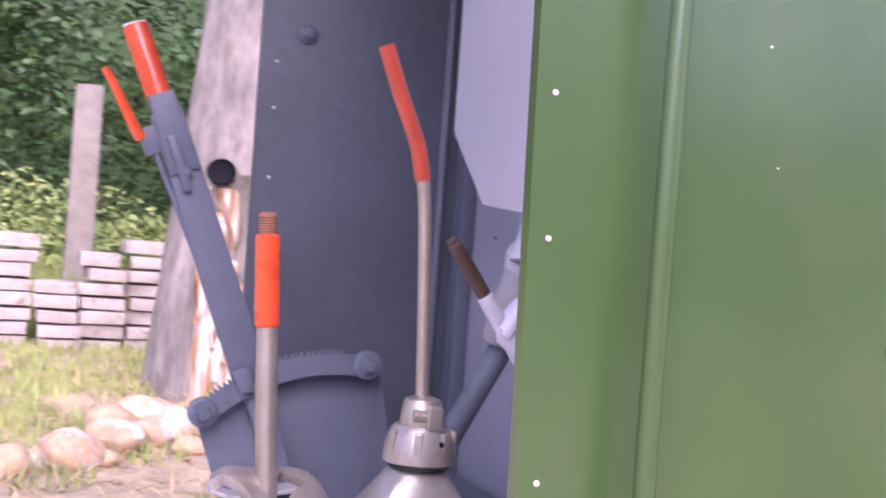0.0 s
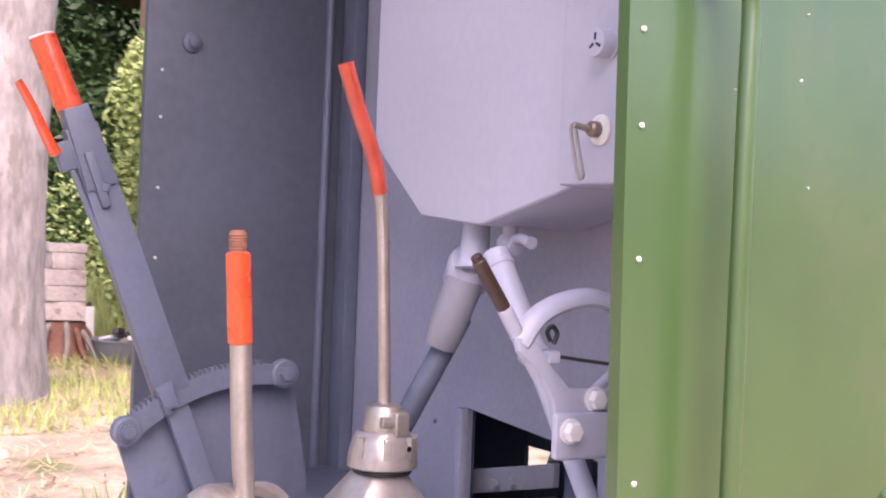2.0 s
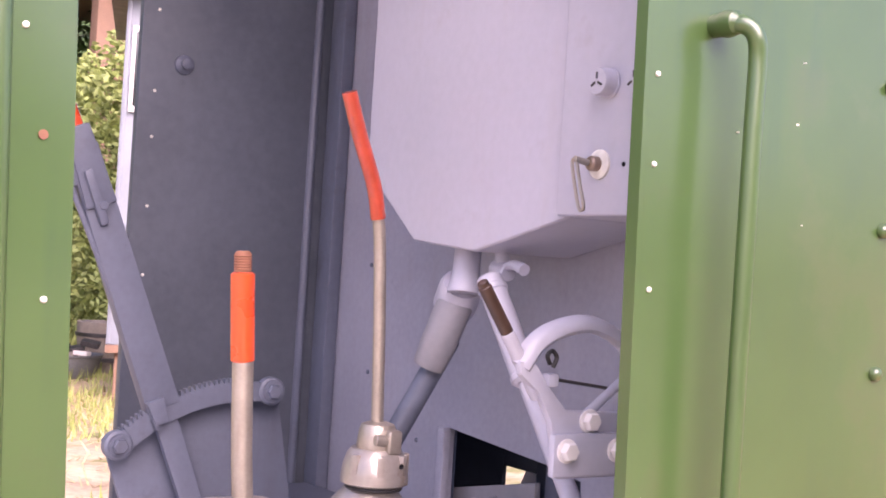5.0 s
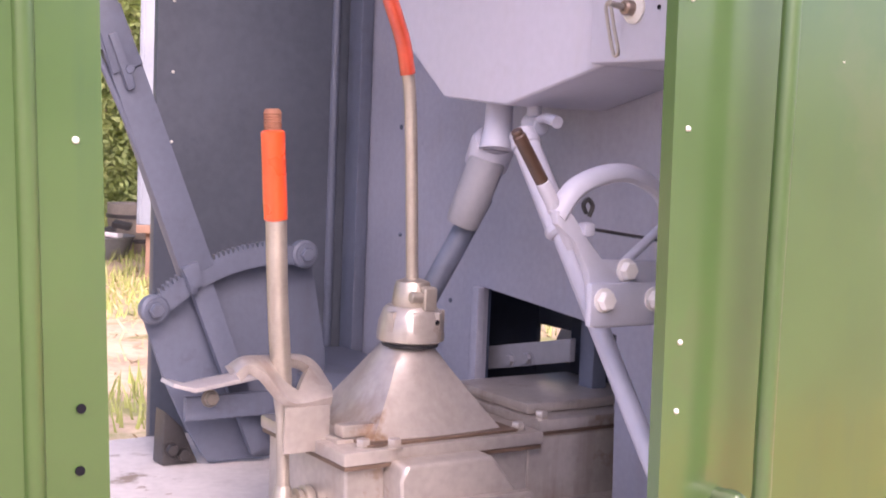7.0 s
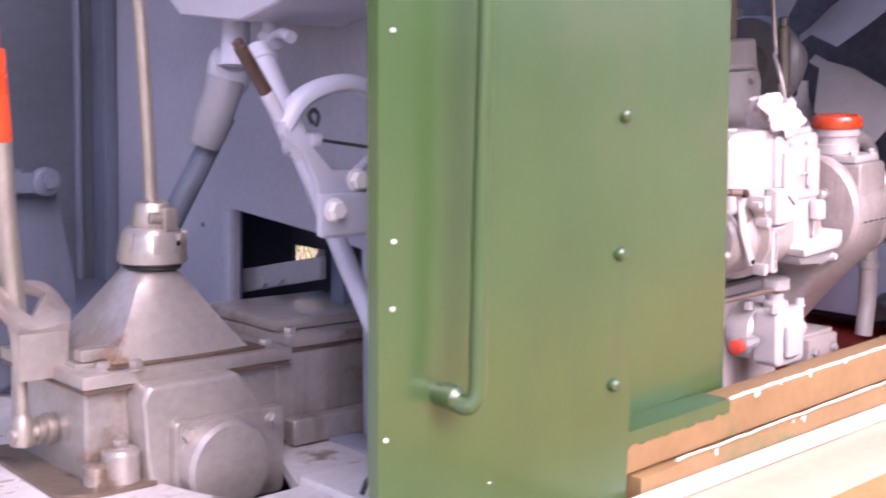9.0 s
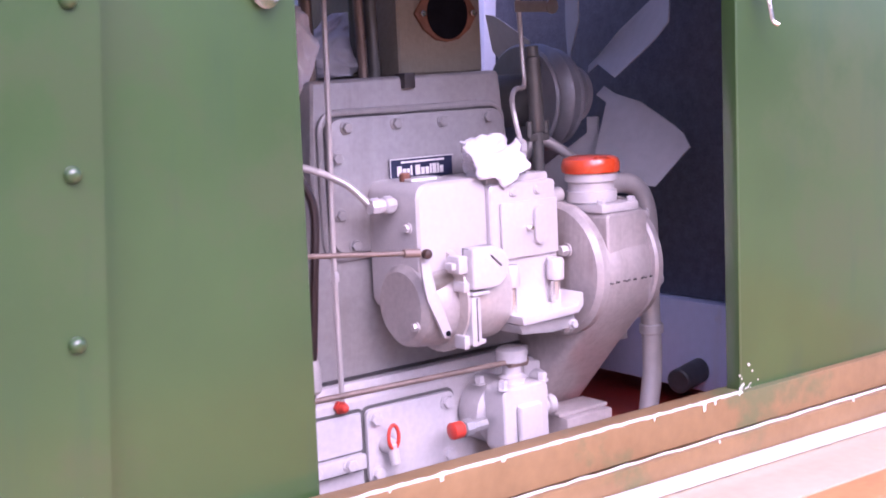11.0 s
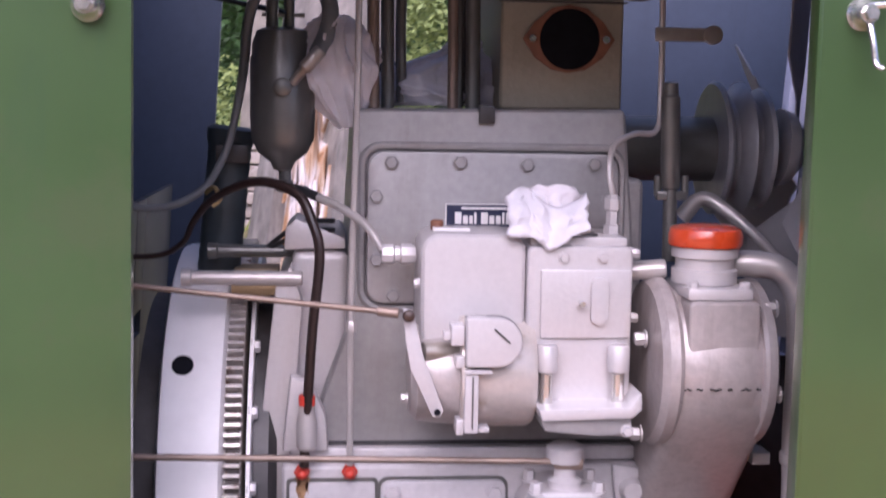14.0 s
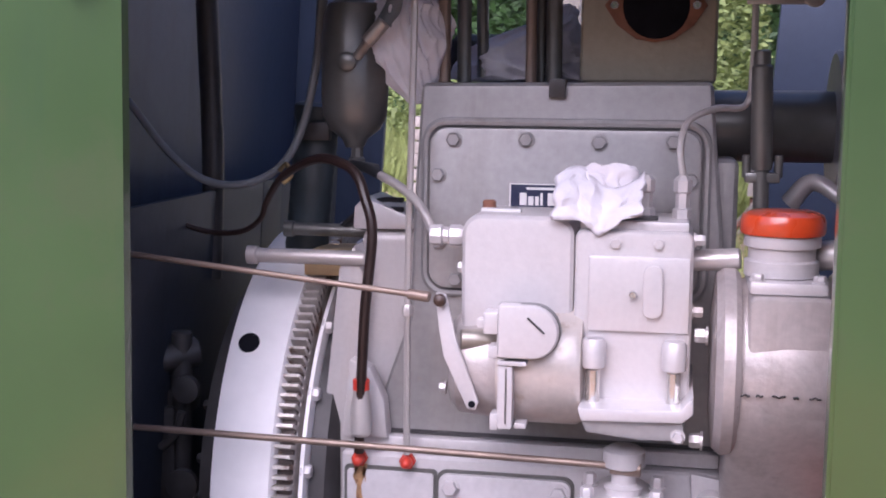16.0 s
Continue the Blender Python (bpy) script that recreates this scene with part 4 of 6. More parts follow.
def fuel_tank():
    o = Vector((0.30, 0.6, 1.64))
    t = thing("fuel_tank", "lavender grey painted sheet metal tank box on the bulkhead", "tank", o)
    T = Matrix.Translation(-o)
    P = lambda x, y, z: Vector((x, y, z)) - o
    # main body: underside falls to a blunt keel, seen from the door
    part("body", moved(prism([(0.375, 1.684), (0.585, 1.634), (0.745, 1.646), (0.90, 1.76), (0.90, 2.38), (0.375, 2.38)], 0.215, 0.398, "x", 0.006, 3), T), "tank", t)
    panel = part("instrument_box", moved(box(0.190, 0.398, 0.10, 0.3745, 1.684, 2.30, 0.005, 3), T), "tank", t)
    for y, z in ((0.283, 1.848), (0.217, 1.844)):
        k = part("knob", lathe([(0.0185, 0), (0.0190, 0.003), (0.0175, 0.004), (0.0175, 0.019), (0.0160, 0.022), (0.008, 0.0225)], P(0.190, y, z), (-1, 0, 0), 26), "tank", panel, "round painted knob with a three-winged slot")
        for a in (90, 210, 330):
            ca, sa = math.cos(radians(a)), math.sin(radians(a))
            part("slot", rod(P(0.1672, y + 0.003 * ca, z + 0.003 * sa), P(0.1672, y + 0.011 * ca, z + 0.011 * sa), 0.0016, 6), "dark", k)
    sw = part("key_switch", lathe([(0.0185, 0), (0.0185, 0.003), (0.015, 0.005), (0.011, 0.006)], P(0.190, 0.293, 1.748), (-1, 0, 0), 22), "chip", panel, "cream ignition switch ring with wire key")
    part("key_barrel", lathe([(0.0095, 0), (0.0095, 0.010), (0.007, 0.013)], P(0.1838, 0.293, 1.748), (-1, 0, 0), 14), "copper", sw, "dull bronze key barrel")
    part("key", join(rod(P(0.1705, 0.293, 1.748), P(0.148, 0.293, 1.751), 0.004), tube([P(0.149, 0.294, 1.752), P(0.148, 0.297, 1.746), P(0.148, 0.290, 1.72), P(0.148, 0.280, 1.692), P(0.148, 0.274, 1.688), P(0.148, 0.271, 1.694), P(0.148, 0.280, 1.72), P(0.148, 0.288, 1.746)], 0.0022, 8)), "steel", sw)
    part("pin_hole", lathe([(0.003, 0), (0.003, 0.001)], P(0.190, 0.250, 1.747), (-1, 0, 0), 10), "hole", panel)
    tap = part("drain_tap", join(rod(P(0.27, 0.59, 1.66), P(0.268, 0.585, 1.605), 0.011), rod(P(0.268, 0.60, 1.612), P(0.262, 0.56, 1.606), 0.013)), "tank", t, "painted drain tap with wing handle")
    part("tap_handle", tube([P(0.262, 0.575, 1.612), P(0.258, 0.545, 1.618), P(0.255, 0.515, 1.612)], lambda s: 0.006 + 0.003 * s, 10), "tank", tap)
    part("wire", tube([P(0.385, 0.29, 1.69), P(0.382, 0.300, 1.64), P(0.384, 0.285, 1.60), P(0.39, 0.265, 1.585)], 0.002, 6), "black", t)
    return t


fuel_tank()


def steering():
    o = Vector((0.20, 0.4, FLOOR))
    t = thing("steering_linkage", "lavender painted column, shaft and quadrant on a bracket", "steering gear", o)
    T = Matrix.Translation(-o)
    P = lambda x, y, z: Vector((x, y, z)) - o
    col = part("column_head", join(lathe([(0.020, 0), (0.021, 0.04), (0.024, 0.06), (0.027, 0.075)], P(0.27, 0.675, 1.645), Vector((-0.01, -0.01, -0.08))), lathe([(0.03, 0), (0.034, 0.01), (0.034, 0.05), (0.028, 0.06)], P(0.27, 0.685, 1.585), Vector((0.02, 0.06, -0.06)))), "tank", t)
    part("dark_shaft", rod(P(0.285, 0.73, 1.50), P(0.166, 0.793, 1.23), 0.018), "cab", col)
    part("shaft_sleeve", lathe([(0.026, 0), (0.029, 0.006), (0.028, 0.09), (0.026, 0.125), (0.024, 0.13)], P(0.275, 0.695, 1.575), Vector((-0.025, 0.035, -0.115)), 22), "sleeve", col, "grey ribbed sleeve")
    sh = part("slanted_shaft", rod(P(0.237, 0.49, 1.485), P(0.266, 0.186, 1.028), 0.0135), "tank", t)
    part("shaft_tube", rod(P(0.2305, 0.566, 1.598), P(0.2385, 0.472, 1.458), 0.0195, 20), "tank", sh)
    ax = Vector((0.011, -0.128, -0.192))
    for q in (P(0.2312, 0.557, 1.585), P(0.2378, 0.480, 1.470)):
        part("collar", lathe([(0.0195, 0), (0.0215, 0.002), (0.0215, 0.009), (0.0195, 0.011)], q, ax, 22), "tank", sh)
    part("hand_throttle", join(rod(P(0.022, 0.290, 1.590), P(0.062, 0.292, 1.535), 0.0082), rod(P(0.018, 0.290, 1.595), P(0.026, 0.29, 1.585), 0.0068)), "grip", t, "brown wooden hand lever grip")
    part("throttle_stem", rod(P(0.060, 0.292, 1.538), P(0.115, 0.296, 1.46), 0.009), "tank", t)
    # arched quadrant
    arc = [P(0.082, 0.29, 1.497), P(0.105, 0.288, 1.528), P(0.145, 0.287, 1.546), P(0.19, 0.286, 1.549), P(0.24, 0.286, 1.525), P(0.275, 0.286, 1.47)]
    part("quadrant_arc", tube(arc, 0.0095, 10, 8, 1.4), "tank", t)
    part("quadrant_plate", moved(prism([(0.075, 1.505), (0.10, 1.500), (0.125, 1.470), (0.150, 1.445), (0.27, 1.440), (0.27, 1.362), (0.140, 1.362), (0.128, 1.43), (0.105, 1.468), (0.078, 1.488)], 0.281, 0.293, "y", 0.002), T), "tank", t)
    part("mount_strip", moved(box(0.125, 0.285, 0.270, 0.2805, 1.366, 1.418, 0.003), T), "tank", t)
    bolts([P(0.144, 0.269, 1.398), P(0.224, 0.269, 1.397), P(0.186, 0.280, 1.432)], (0, -1, 0), t, "white", 0.012, 0.010)
    part("stay", rod(P(0.188, 0.29, 1.438), P(0.262, 0.30, 1.485), 0.006), "tank", t)
    part("thin_rod", rod(P(0.128, 0.296, 1.483), P(0.26, 0.306, 1.466), 0.0022), "dark", t)
    part("lug", moved(box(0.116, 0.132, 0.276, 0.292, 1.474, 1.490, 0.004), T), "tank", t)
    part("lug_spring", tube([P(0.112, 0.272, 1.502), P(0.106, 0.270, 1.512), P(0.113, 0.270, 1.518), P(0.120, 0.270, 1.510), P(0.116, 0.271, 1.498)], 0.0028, 8), "black", t, "small black wire spring")
    part("bracket_foot", moved(prism([(0.288, 1.03), (0.398, 1.03), (0.398, 1.36), (0.262, 1.36), (0.285, 1.25)], 0.300, 0.312, "y", 0.003), T), "tank", t)
    part("foot_plate", moved(box(0.19, 0.40, 0.24, 0.40, FLOOR, FLOOR + 0.012, 0.003), T), "floor", t)
    return t


steering()


def coil_spring():
    o = Vector((0.165, 0.205, FLOOR))
    t = thing("coil_spring", "dark coil spring lying on the floor plate", "spring", o)
    pts = [Vector((0.02 * i / 8, 0.03 * math.cos(i * math.pi / 4), 0.034 + 0.03 * math.sin(i * math.pi / 4))) for i in range(0, 33)]
    part("coil", tube(pts, 0.0035, 8, 3), "dark", t)


coil_spring()


def under_bulkhead():
    """What shows through the cut-out: a bolted cross bar and uprights, with added dark sheets behind."""
    o = Vector((0.55, 0.75, 1.15))
    t = thing("cross_bar", "blue-grey bolted cross bar behind the bulkhead cut-out", "bar", o)
    T = Matrix.Translation(-o)
    part("bar", moved(prism([(0.69, 1.235), (1.0, 1.165), (1.0, 1.207), (0.69, 1.273)], 0.44, 0.452, "x", 0.002), T), "sleeve", t)
    bolts([Vector((0.44, 0.845, 1.212)) - o, Vector((0.44, 0.797, 1.223)) - o], (-1, 0, 0), t, "sleeve", 0.010, 0.008)
    # sheets added to keep the view through the cut-out dark
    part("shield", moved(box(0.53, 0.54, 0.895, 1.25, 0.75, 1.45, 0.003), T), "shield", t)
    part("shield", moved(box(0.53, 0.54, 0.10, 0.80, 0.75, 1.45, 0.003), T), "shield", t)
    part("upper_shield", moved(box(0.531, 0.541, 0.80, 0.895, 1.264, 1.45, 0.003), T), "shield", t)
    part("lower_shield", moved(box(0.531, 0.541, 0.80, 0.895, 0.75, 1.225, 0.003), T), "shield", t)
    part("upright", moved(box(0.46, 0.49, 0.655, 0.69, 1.02, 1.40, 0.003), T), "cab", t)


under_bulkhead()


# ---------------------------------------------------------------- engine bay
EM = Matrix.Translation((1.0, 0, 1.4)) @ Matrix.Rotation(radians(-3.5), 4, "Y")


def engine():
    t = thing("diesel_engine", "silver grey painted vintage diesel engine with worn oily fittings", "engine", m=EM)
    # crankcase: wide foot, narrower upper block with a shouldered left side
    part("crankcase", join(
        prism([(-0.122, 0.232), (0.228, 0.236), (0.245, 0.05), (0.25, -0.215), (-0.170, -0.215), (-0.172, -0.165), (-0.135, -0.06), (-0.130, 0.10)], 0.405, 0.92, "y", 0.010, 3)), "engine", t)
    # shoulder split from the crankcase and paled, since light falls brightly there
    part("flywheel_shoulder", box(-0.205, -0.131, 0.435, 0.90, -0.21, 0.045, 0.014, 4), "pump", t, "crankcase shoulder at the flywheel end, paled for the light on it")
    part("crankcase_rib", box(-0.205, 0.25, 0.385, 0.404, -0.226, -0.208, 0.004), "sump", t)
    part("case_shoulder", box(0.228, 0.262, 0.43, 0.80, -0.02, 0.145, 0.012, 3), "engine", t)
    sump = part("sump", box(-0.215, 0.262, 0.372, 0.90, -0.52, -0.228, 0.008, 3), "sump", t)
    part("end_flange", prism([(-0.225, 0.00), (-0.205, 0.03), (-0.190, -0.02), (-0.205, -0.22), (-0.235, -0.46), (-0.275, -0.46), (-0.248, -0.22)], 0.40, 0.90, "y", 0.004), "pump", t, "pale machined end flange")
    part("shoulder_box", prism([(-0.215, -0.21), (-0.155, -0.21), (-0.160, -0.16), (-0.178, -0.12), (-0.205, -0.11)], 0.375, 0.404, "y", 0.006), "pump", t)
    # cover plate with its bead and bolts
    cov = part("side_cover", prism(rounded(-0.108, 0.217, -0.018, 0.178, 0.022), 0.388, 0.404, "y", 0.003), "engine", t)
    part("cover_rim", tube([(x, 0.402, z) for x, z in rounded(-0.115, 0.224, -0.025, 0.185, 0.026, 6)] + [(0.224, 0.402, 0.159)], 0.0055, 8, 0), "engine", cov)
    bolts([(u, 0.388, v) for u, v in ((-0.078, 0.164), (0.01, 0.165), (0.097, 0.163), (0.184, 0.165), (-0.097, 0.121), (-0.096, 0.039), (-0.074, -0.007), (0.206, 0.12), (0.206, 0.04))], (0, -1, 0), cov, "engine", 0.0085, 0.006)
    part("notch_lug", box(0.035, 0.055, 0.395, 0.42, 0.215, 0.238, 0.002), "dark", t)
    # maker's plate, its writing left as bars
    pl = part("maker_plate", box(-0.007, 0.108, 0.3835, 0.3875, 0.078, 0.113, 0.0008), "plate", cov, "navy enamel maker's plate with white bars")
    part("plate_rim", join(box(-0.0085, 0.1095, 0.3825, 0.3834, 0.1115, 0.1130, 0.0002), box(-0.0085, 0.1095, 0.3825, 0.3834, 0.0775, 0.0790, 0.0002), box(-0.0085, -0.0068, 0.3825, 0.3834, 0.0790, 0.1115, 0.0002)), "white", pl)
    u = 0.004
    for w, h in ((0.0085, 1.0), (0.0065, 0.72), (0.0045, 0.72), (0.003, 1.0), (0.0, 0), (0.009, 1.0), (0.0065, 0.72), (0.0065, 0.72), (0.003, 1.0), (0.007, 1.0), (0.003, 1.0), (0.0065, 0.72)):
        if w:
            part("lettering_bar", box(u, u + w, 0.3822, 0.3834, 0.0868, 0.0868 + 0.0150 * h, 0.0004), "white", pl)
        u += w + 0.0018 if w else 0.004
    part("lettering_bar", box(0.012, 0.092, 0.3822, 0.3834, 0.1055, 0.1085, 0.0002), "white", pl)
    part("lettering_bar", box(0.048, 0.076, 0.3822, 0.3834, 0.0805, 0.0830, 0.0002), "white", pl)
    # sump fittings
    part("sump_panel", prism(rounded(-0.205, -0.095, -0.305, -0.248, 0.004), 0.366, 0.3715, "y", 0.001), "sump", sump)
    part("sump_ledge", box(-0.205, -0.095, 0.355, 0.3715, -0.330, -0.308, 0.003), "sump", sump)
    ins = part("inspection_cover", prism(rounded(-0.088, 0.075, -0.36, -0.246, 0.012), 0.362, 0.3715, "y", 0.003), "sump", sump)
    bolts([(-0.073, 0.362, -0.262), (0.060, 0.362, -0.262), (-0.073, 0.362, -0.345), (0.060, 0.362, -0.345), (-0.185, 0.355, -0.318), (-0.125, 0.355, -0.318)], (0, -1, 0), ins, "sump", 0.010, 0.007)
    for u in (-0.189, -0.128):
        part("drain_plug", join(dome((u, 0.362, -0.234), (0, -1, 0), 0.0078, 0.012), lathe([(0.0105, 0), (0.0105, 0.006)], (u, 0.371, -0.234), (0, -1, 0), 6)), "redplug", sump, "red painted plug weeping oil")
    for k, (u, w, n) in enumerate(((-0.1885, 0.0075, 0.066), (-0.194, 0.0035, 0.030), (-0.182, 0.003, 0.024))):
        run = [(u + s * w * (1 - f) ** 0.6 * (0.8 + 0.3 * math.sin(f * 11 + k)) + 0.001 * math.sin(f * 9), -0.240 - n * f) for s, fs in ((1, [i / 9 for i in range(10)]), (-1, [i / 9 for i in range(8, -1, -1)])) for f in fs]
        part("oil_stain", prism(run, 0.3652, 0.3658, "y"), "oil", sump, "brown oil run")
    part("panel_seam", prism(rounded(-0.209, -0.091, -0.336, -0.243, 0.006), 0.3692, 0.3718, "y"), "sep", sump, "dark seam round the cover")
    part("panel_seam", prism(rounded(-0.092, 0.079, -0.364, -0.242, 0.014), 0.3694, 0.3718, "y"), "sep", sump, "dark seam round the cover")
    # shadow line over the sump rib, laid in as a dark strip
    part("case_seam", box(-0.168, 0.248, 0.4030, 0.4047, -0.2078, -0.2030, 0), "dark", t, "dark strip for the shadow line at the joint above the sump")
    tap = part("drain_valve", join(lathe([(0.012, 0), (0.013, 0.01), (0.009, 0.02)], (-0.057, 0.362, -0.303), (0, -1, 0), 14), rod((-0.057, 0.345, -0.30), (-0.055, 0.342, -0.330), 0.008)), "pump", sump)
    part("ring_handle", tube([(-0.057 + 0.009 * math.sin(a), 0.340, -0.288 + 0.018 * math.cos(a)) for a in [i * math.pi / 6 for i in range(13)]], 0.0028, 8, 2), "redplug", tap, "red wire ring")

    # injection pump
    ip = part("injection_pump", join(
        prism(rounded(-0.047, 0.080, -0.105, 0.085, 0.022, 5), 0.268, 0.392, "y", 0.010, 3),
        prism(rounded(0.081, 0.210, -0.13, 0.072, 0.010), 0.264, 0.392, "y", 0.006, 3),
        box(0.085, 0.205, 0.275, 0.388, 0.070, 0.082, 0.004)), "pump", t, "pale aluminium injection pump")
    part("pump_door", box(0.097, 0.207, 0.258, 0.2635, -0.039, 0.044, 0.0025), "pump", ip)
    part("door_clip", prism(rounded(0.157, 0.178, -0.022, 0.036, 0.0095), 0.2515, 0.2575, "y", 0.0015), "pump", ip)
    part("door_screw", rod((0.146, 0.257, 0.004), (0.146, 0.246, 0.004), 0.004), "chrome", ip)
    bolts([(0.125, 0.264, 0.058), (0.172, 0.264, 0.058)], (0, -1, 0), ip, "pump", 0.006, 0.003)
    part("data_tag", box(0.135, 0.170, 0.285, 0.315, 0.0825, 0.085, 0.0005), "dark", ip)
    part("tag_strip", box(-0.030, 0.015, 0.300, 0.318, 0.0855, 0.089, 0.0005), "white", ip)
    part("plug", lathe([(0.008, 0), (0.008, 0.01), (0.006, 0.012)], (-0.024, 0.325, 0.085), (0, 0, 1), 12), "gasket", ip)
    for u in (0.105, 0.1925):
        c = part("delivery_clamp", join(lathe([(0.013, 0), (0.0135, 0.004), (0.0135, 0.028), (0.011, 0.032)], (u, 0.252, -0.078), (0, 0, 1), 18), rod((u, 0.252, -0.132), (u, 0.252, -0.046), 0.0065)), "pump", ip)
        part("stud", rod((u, 0.252, -0.130), (u, 0.252, -0.080), 0.0078), "chrome", c)
    for u in (0.155, 0.196):
        part("delivery_valve", join(lathe([(0.011, 0), (0.011, 0.012), (0.008, 0.014), (0.008, 0.030), (0.0105, 0.032), (0.0105, 0.045), (0.006, 0.05)], (u, 0.325, 0.080), (0, 0, 1), 6)), "pump", ip)
    part("pump_tray", prism([(0.091, -0.117), (0.201, -0.1145), (0.214, -0.097), (0.2145, -0.118), (0.203, -0.128), (0.095, -0.131)], 0.215, 0.39, "y", 0.0025), "pump", t)
    part("tray_web", prism([(0.094, -0.1315), (0.204, -0.1285), (0.207, -0.150), (0.16, -0.152), (0.10, -0.146)], 0.225, 0.39, "y", 0.004), "engine", t)
    bolts([(0.199, 0.225, -0.145)], (0, -1, 0), t, "pump", 0.0065, 0.006)
    bolts([(0.2105, 0.285, 0.062), (0.2105, 0.285, -0.018)], (1, 0, 0), ip, "pump", 0.0065, 0.010)
    bolts([(-0.0475, 0.290, 0.022)], (-1, 0, 0), ip, "pump", 0.0065, 0.005)
    # governor drum in front with flange and half-moon cap
    gov = part("governor", join(
        lathe([(0.055, 0), (0.068, 0.006), (0.070, 0.015), (0.070, 0.075), (0.066, 0.082), (0.050, 0.084)], (0.010, 0.30, -0.085), (1, 0, 0), 44),
        lathe([(0.078, 0), (0.079, 0.003), (0.079, 0.010), (0.076, 0.013)], (0.000, 0.30, -0.085), (1, 0, 0), 44)), "gov", t, "round governor housing")
    part("governor_hub", lathe([(0.050, 0), (0.059, 0.008), (0.062, 0.03), (0.064, 0.058)], (-0.058, 0.305, -0.09), (1, 0, 0), 36), "cast", gov, "brownish oily cast hub")
    half = [(0.040 + 0.0295 * math.cos(radians(a)), -0.0365 + 0.0295 * math.sin(radians(a))) for a in range(-90, 91, 15)]
    hm = part("half_cap", prism(half + [(0.003, -0.007), (0.003, -0.066)], 0.212, 0.234, "y", 0.004, 3), "pump", gov)
    part("cap_slot", prism([(0.0350, -0.0205), (0.0365, -0.0190), (0.0550, -0.0355), (0.0535, -0.0370)], 0.2105, 0.2118, "y"), "dark", hm)
    # the cap's shadow line, built as a dark rim offset right and down
    part("cap_seam", prism([(0.0405 + 0.0303 * math.cos(radians(a)), -0.0370 + 0.0303 * math.sin(radians(a))) for a in range(-90, 91, 15)] + [(0.0035, -0.0075), (0.0035, -0.0675)], 0.222, 0.236, "y"), "sep", gov, "dark rim for the shadow line round the cap")
    part("elbow", join(prism(rounded(0.003, 0.035, -0.0745, -0.0695, 0.002), 0.216, 0.24, "y", 0.001), prism(rounded(0.003, 0.0195, -0.146, -0.0755, 0.003), 0.219, 0.245, "y", 0.0015)), "pump", gov)
    part("elbow_groove", prism(rounded(0.0115, 0.0135, -0.140, -0.078, 0.0009), 0.2180, 0.2188, "y"), "sep", gov)
    part("side_lug", join(box(-0.014, 0.0025, 0.222, 0.25, -0.042, -0.017, 0.003), box(-0.022, -0.0135, 0.228, 0.244, -0.036, -0.026, 0.002)), "pump", gov)
    part("flange_ear", box(-0.008, 0.0025, 0.220, 0.245, -0.068, -0.054, 0.002), "pump", gov)
    part("flange_ear", box(-0.006, 0.0035, 0.226, 0.25, -0.150, -0.131, 0.002), "pump", gov)
    bolts([(-0.062, 0.262, -0.113)], (-1, 0, 0), gov, "pipe", 0.006, 0.006)
    part("foot_lug", box(0.021, 0.034, 0.228, 0.25, -0.147, -0.141, 0.001), "pump", gov)
    arm = part("control_arm", prism([(-0.070, 0.000), (-0.058, -0.002), (-0.050, -0.035), (-0.044, -0.060), (-0.020, -0.122), (-0.024, -0.131), (-0.033, -0.130), (-0.060, -0.072), (-0.066, -0.040)], 0.236, 0.241, "y", 0.0015), "pump", t, "cranked flat control arm")
    part("arm_eye", lathe([(0.004, 0), (0.004, 0.0015)], (-0.0275, 0.2355, -0.124), (0, -1, 0), 10), "hole", arm)
    part("arm_shaft", rod((-0.045, 0.255, -0.055), (0.0, 0.265, -0.055), 0.012), "steel", arm)
    part("ball_joint", lathe([(0.003, 0), (0.0066, 0.003), (0.0075, 0.008), (0.006, 0.012), (0.002, 0.014)], (-0.0635, 0.235, -0.007), (0, -1, 0), 14), "grip", arm)
    part("control_rod", join(rod((-0.075, 0.228, -0.004), (-0.10, 0.232, -0.002), 0.006), rod((-0.10, 0.232, -0.002), (-0.455, 0.25, 0.031), 0.0036)), "copper", arm)

    # blower / pump drum at the front end, with filler neck and red lid
    vol = part("coolant_pump", lathe([(0.090, 0), (0.094, 0.01), (0.096, 0.05), (0.096, 0.09), (0.090, 0.105)], (0.248, 0.305, -0.075), (1, 0, 0), 48), "cast", t, "rough cast grey pump drum with parting line")
    part("rear_flange", lathe([(0.06, 0), (0.098, 0.004), (0.105, 0.012), (0.105, 0.024), (0.099, 0.03)], (0.222, 0.305, -0.075), (1, 0, 0), 48), "cast", vol)
    part("front_flange", lathe([(0.099, 0), (0.103, 0.004), (0.103, 0.014), (0.09, 0.02), (0.05, 0.024)], (0.350, 0.305, -0.075), (1, 0, 0), 48), "cast", vol)
    part("outlet_leg", prism([(0.211, -0.09), (0.224, -0.135), (0.30, -0.215), (0.41, -0.34), (0.56, -0.34), (0.44, -0.10), (0.40, -0.06)], 0.240, 0.366, "x", 0.016, 4), "cast", vol)
    for a, b in ((0.252, 0.262), (0.268, 0.275), (0.284, 0.298), (0.306, 0.311), (0.322, 0.334), (0.341, 0.346)):
        part("parting_line", tube([(a + (b - a) * i / 4, 0.2095, -0.092 + 0.0012 * math.sin(i * 2.1 + a * 90)) for i in range(5)], 0.0011, 6, 2), "dark", vol)
    nk = part("filler_neck", prism(rounded(0.258, 0.345, -0.06, 0.012, 0.008), 0.215, 0.35, "y", 0.006, 3), "cast", vol)
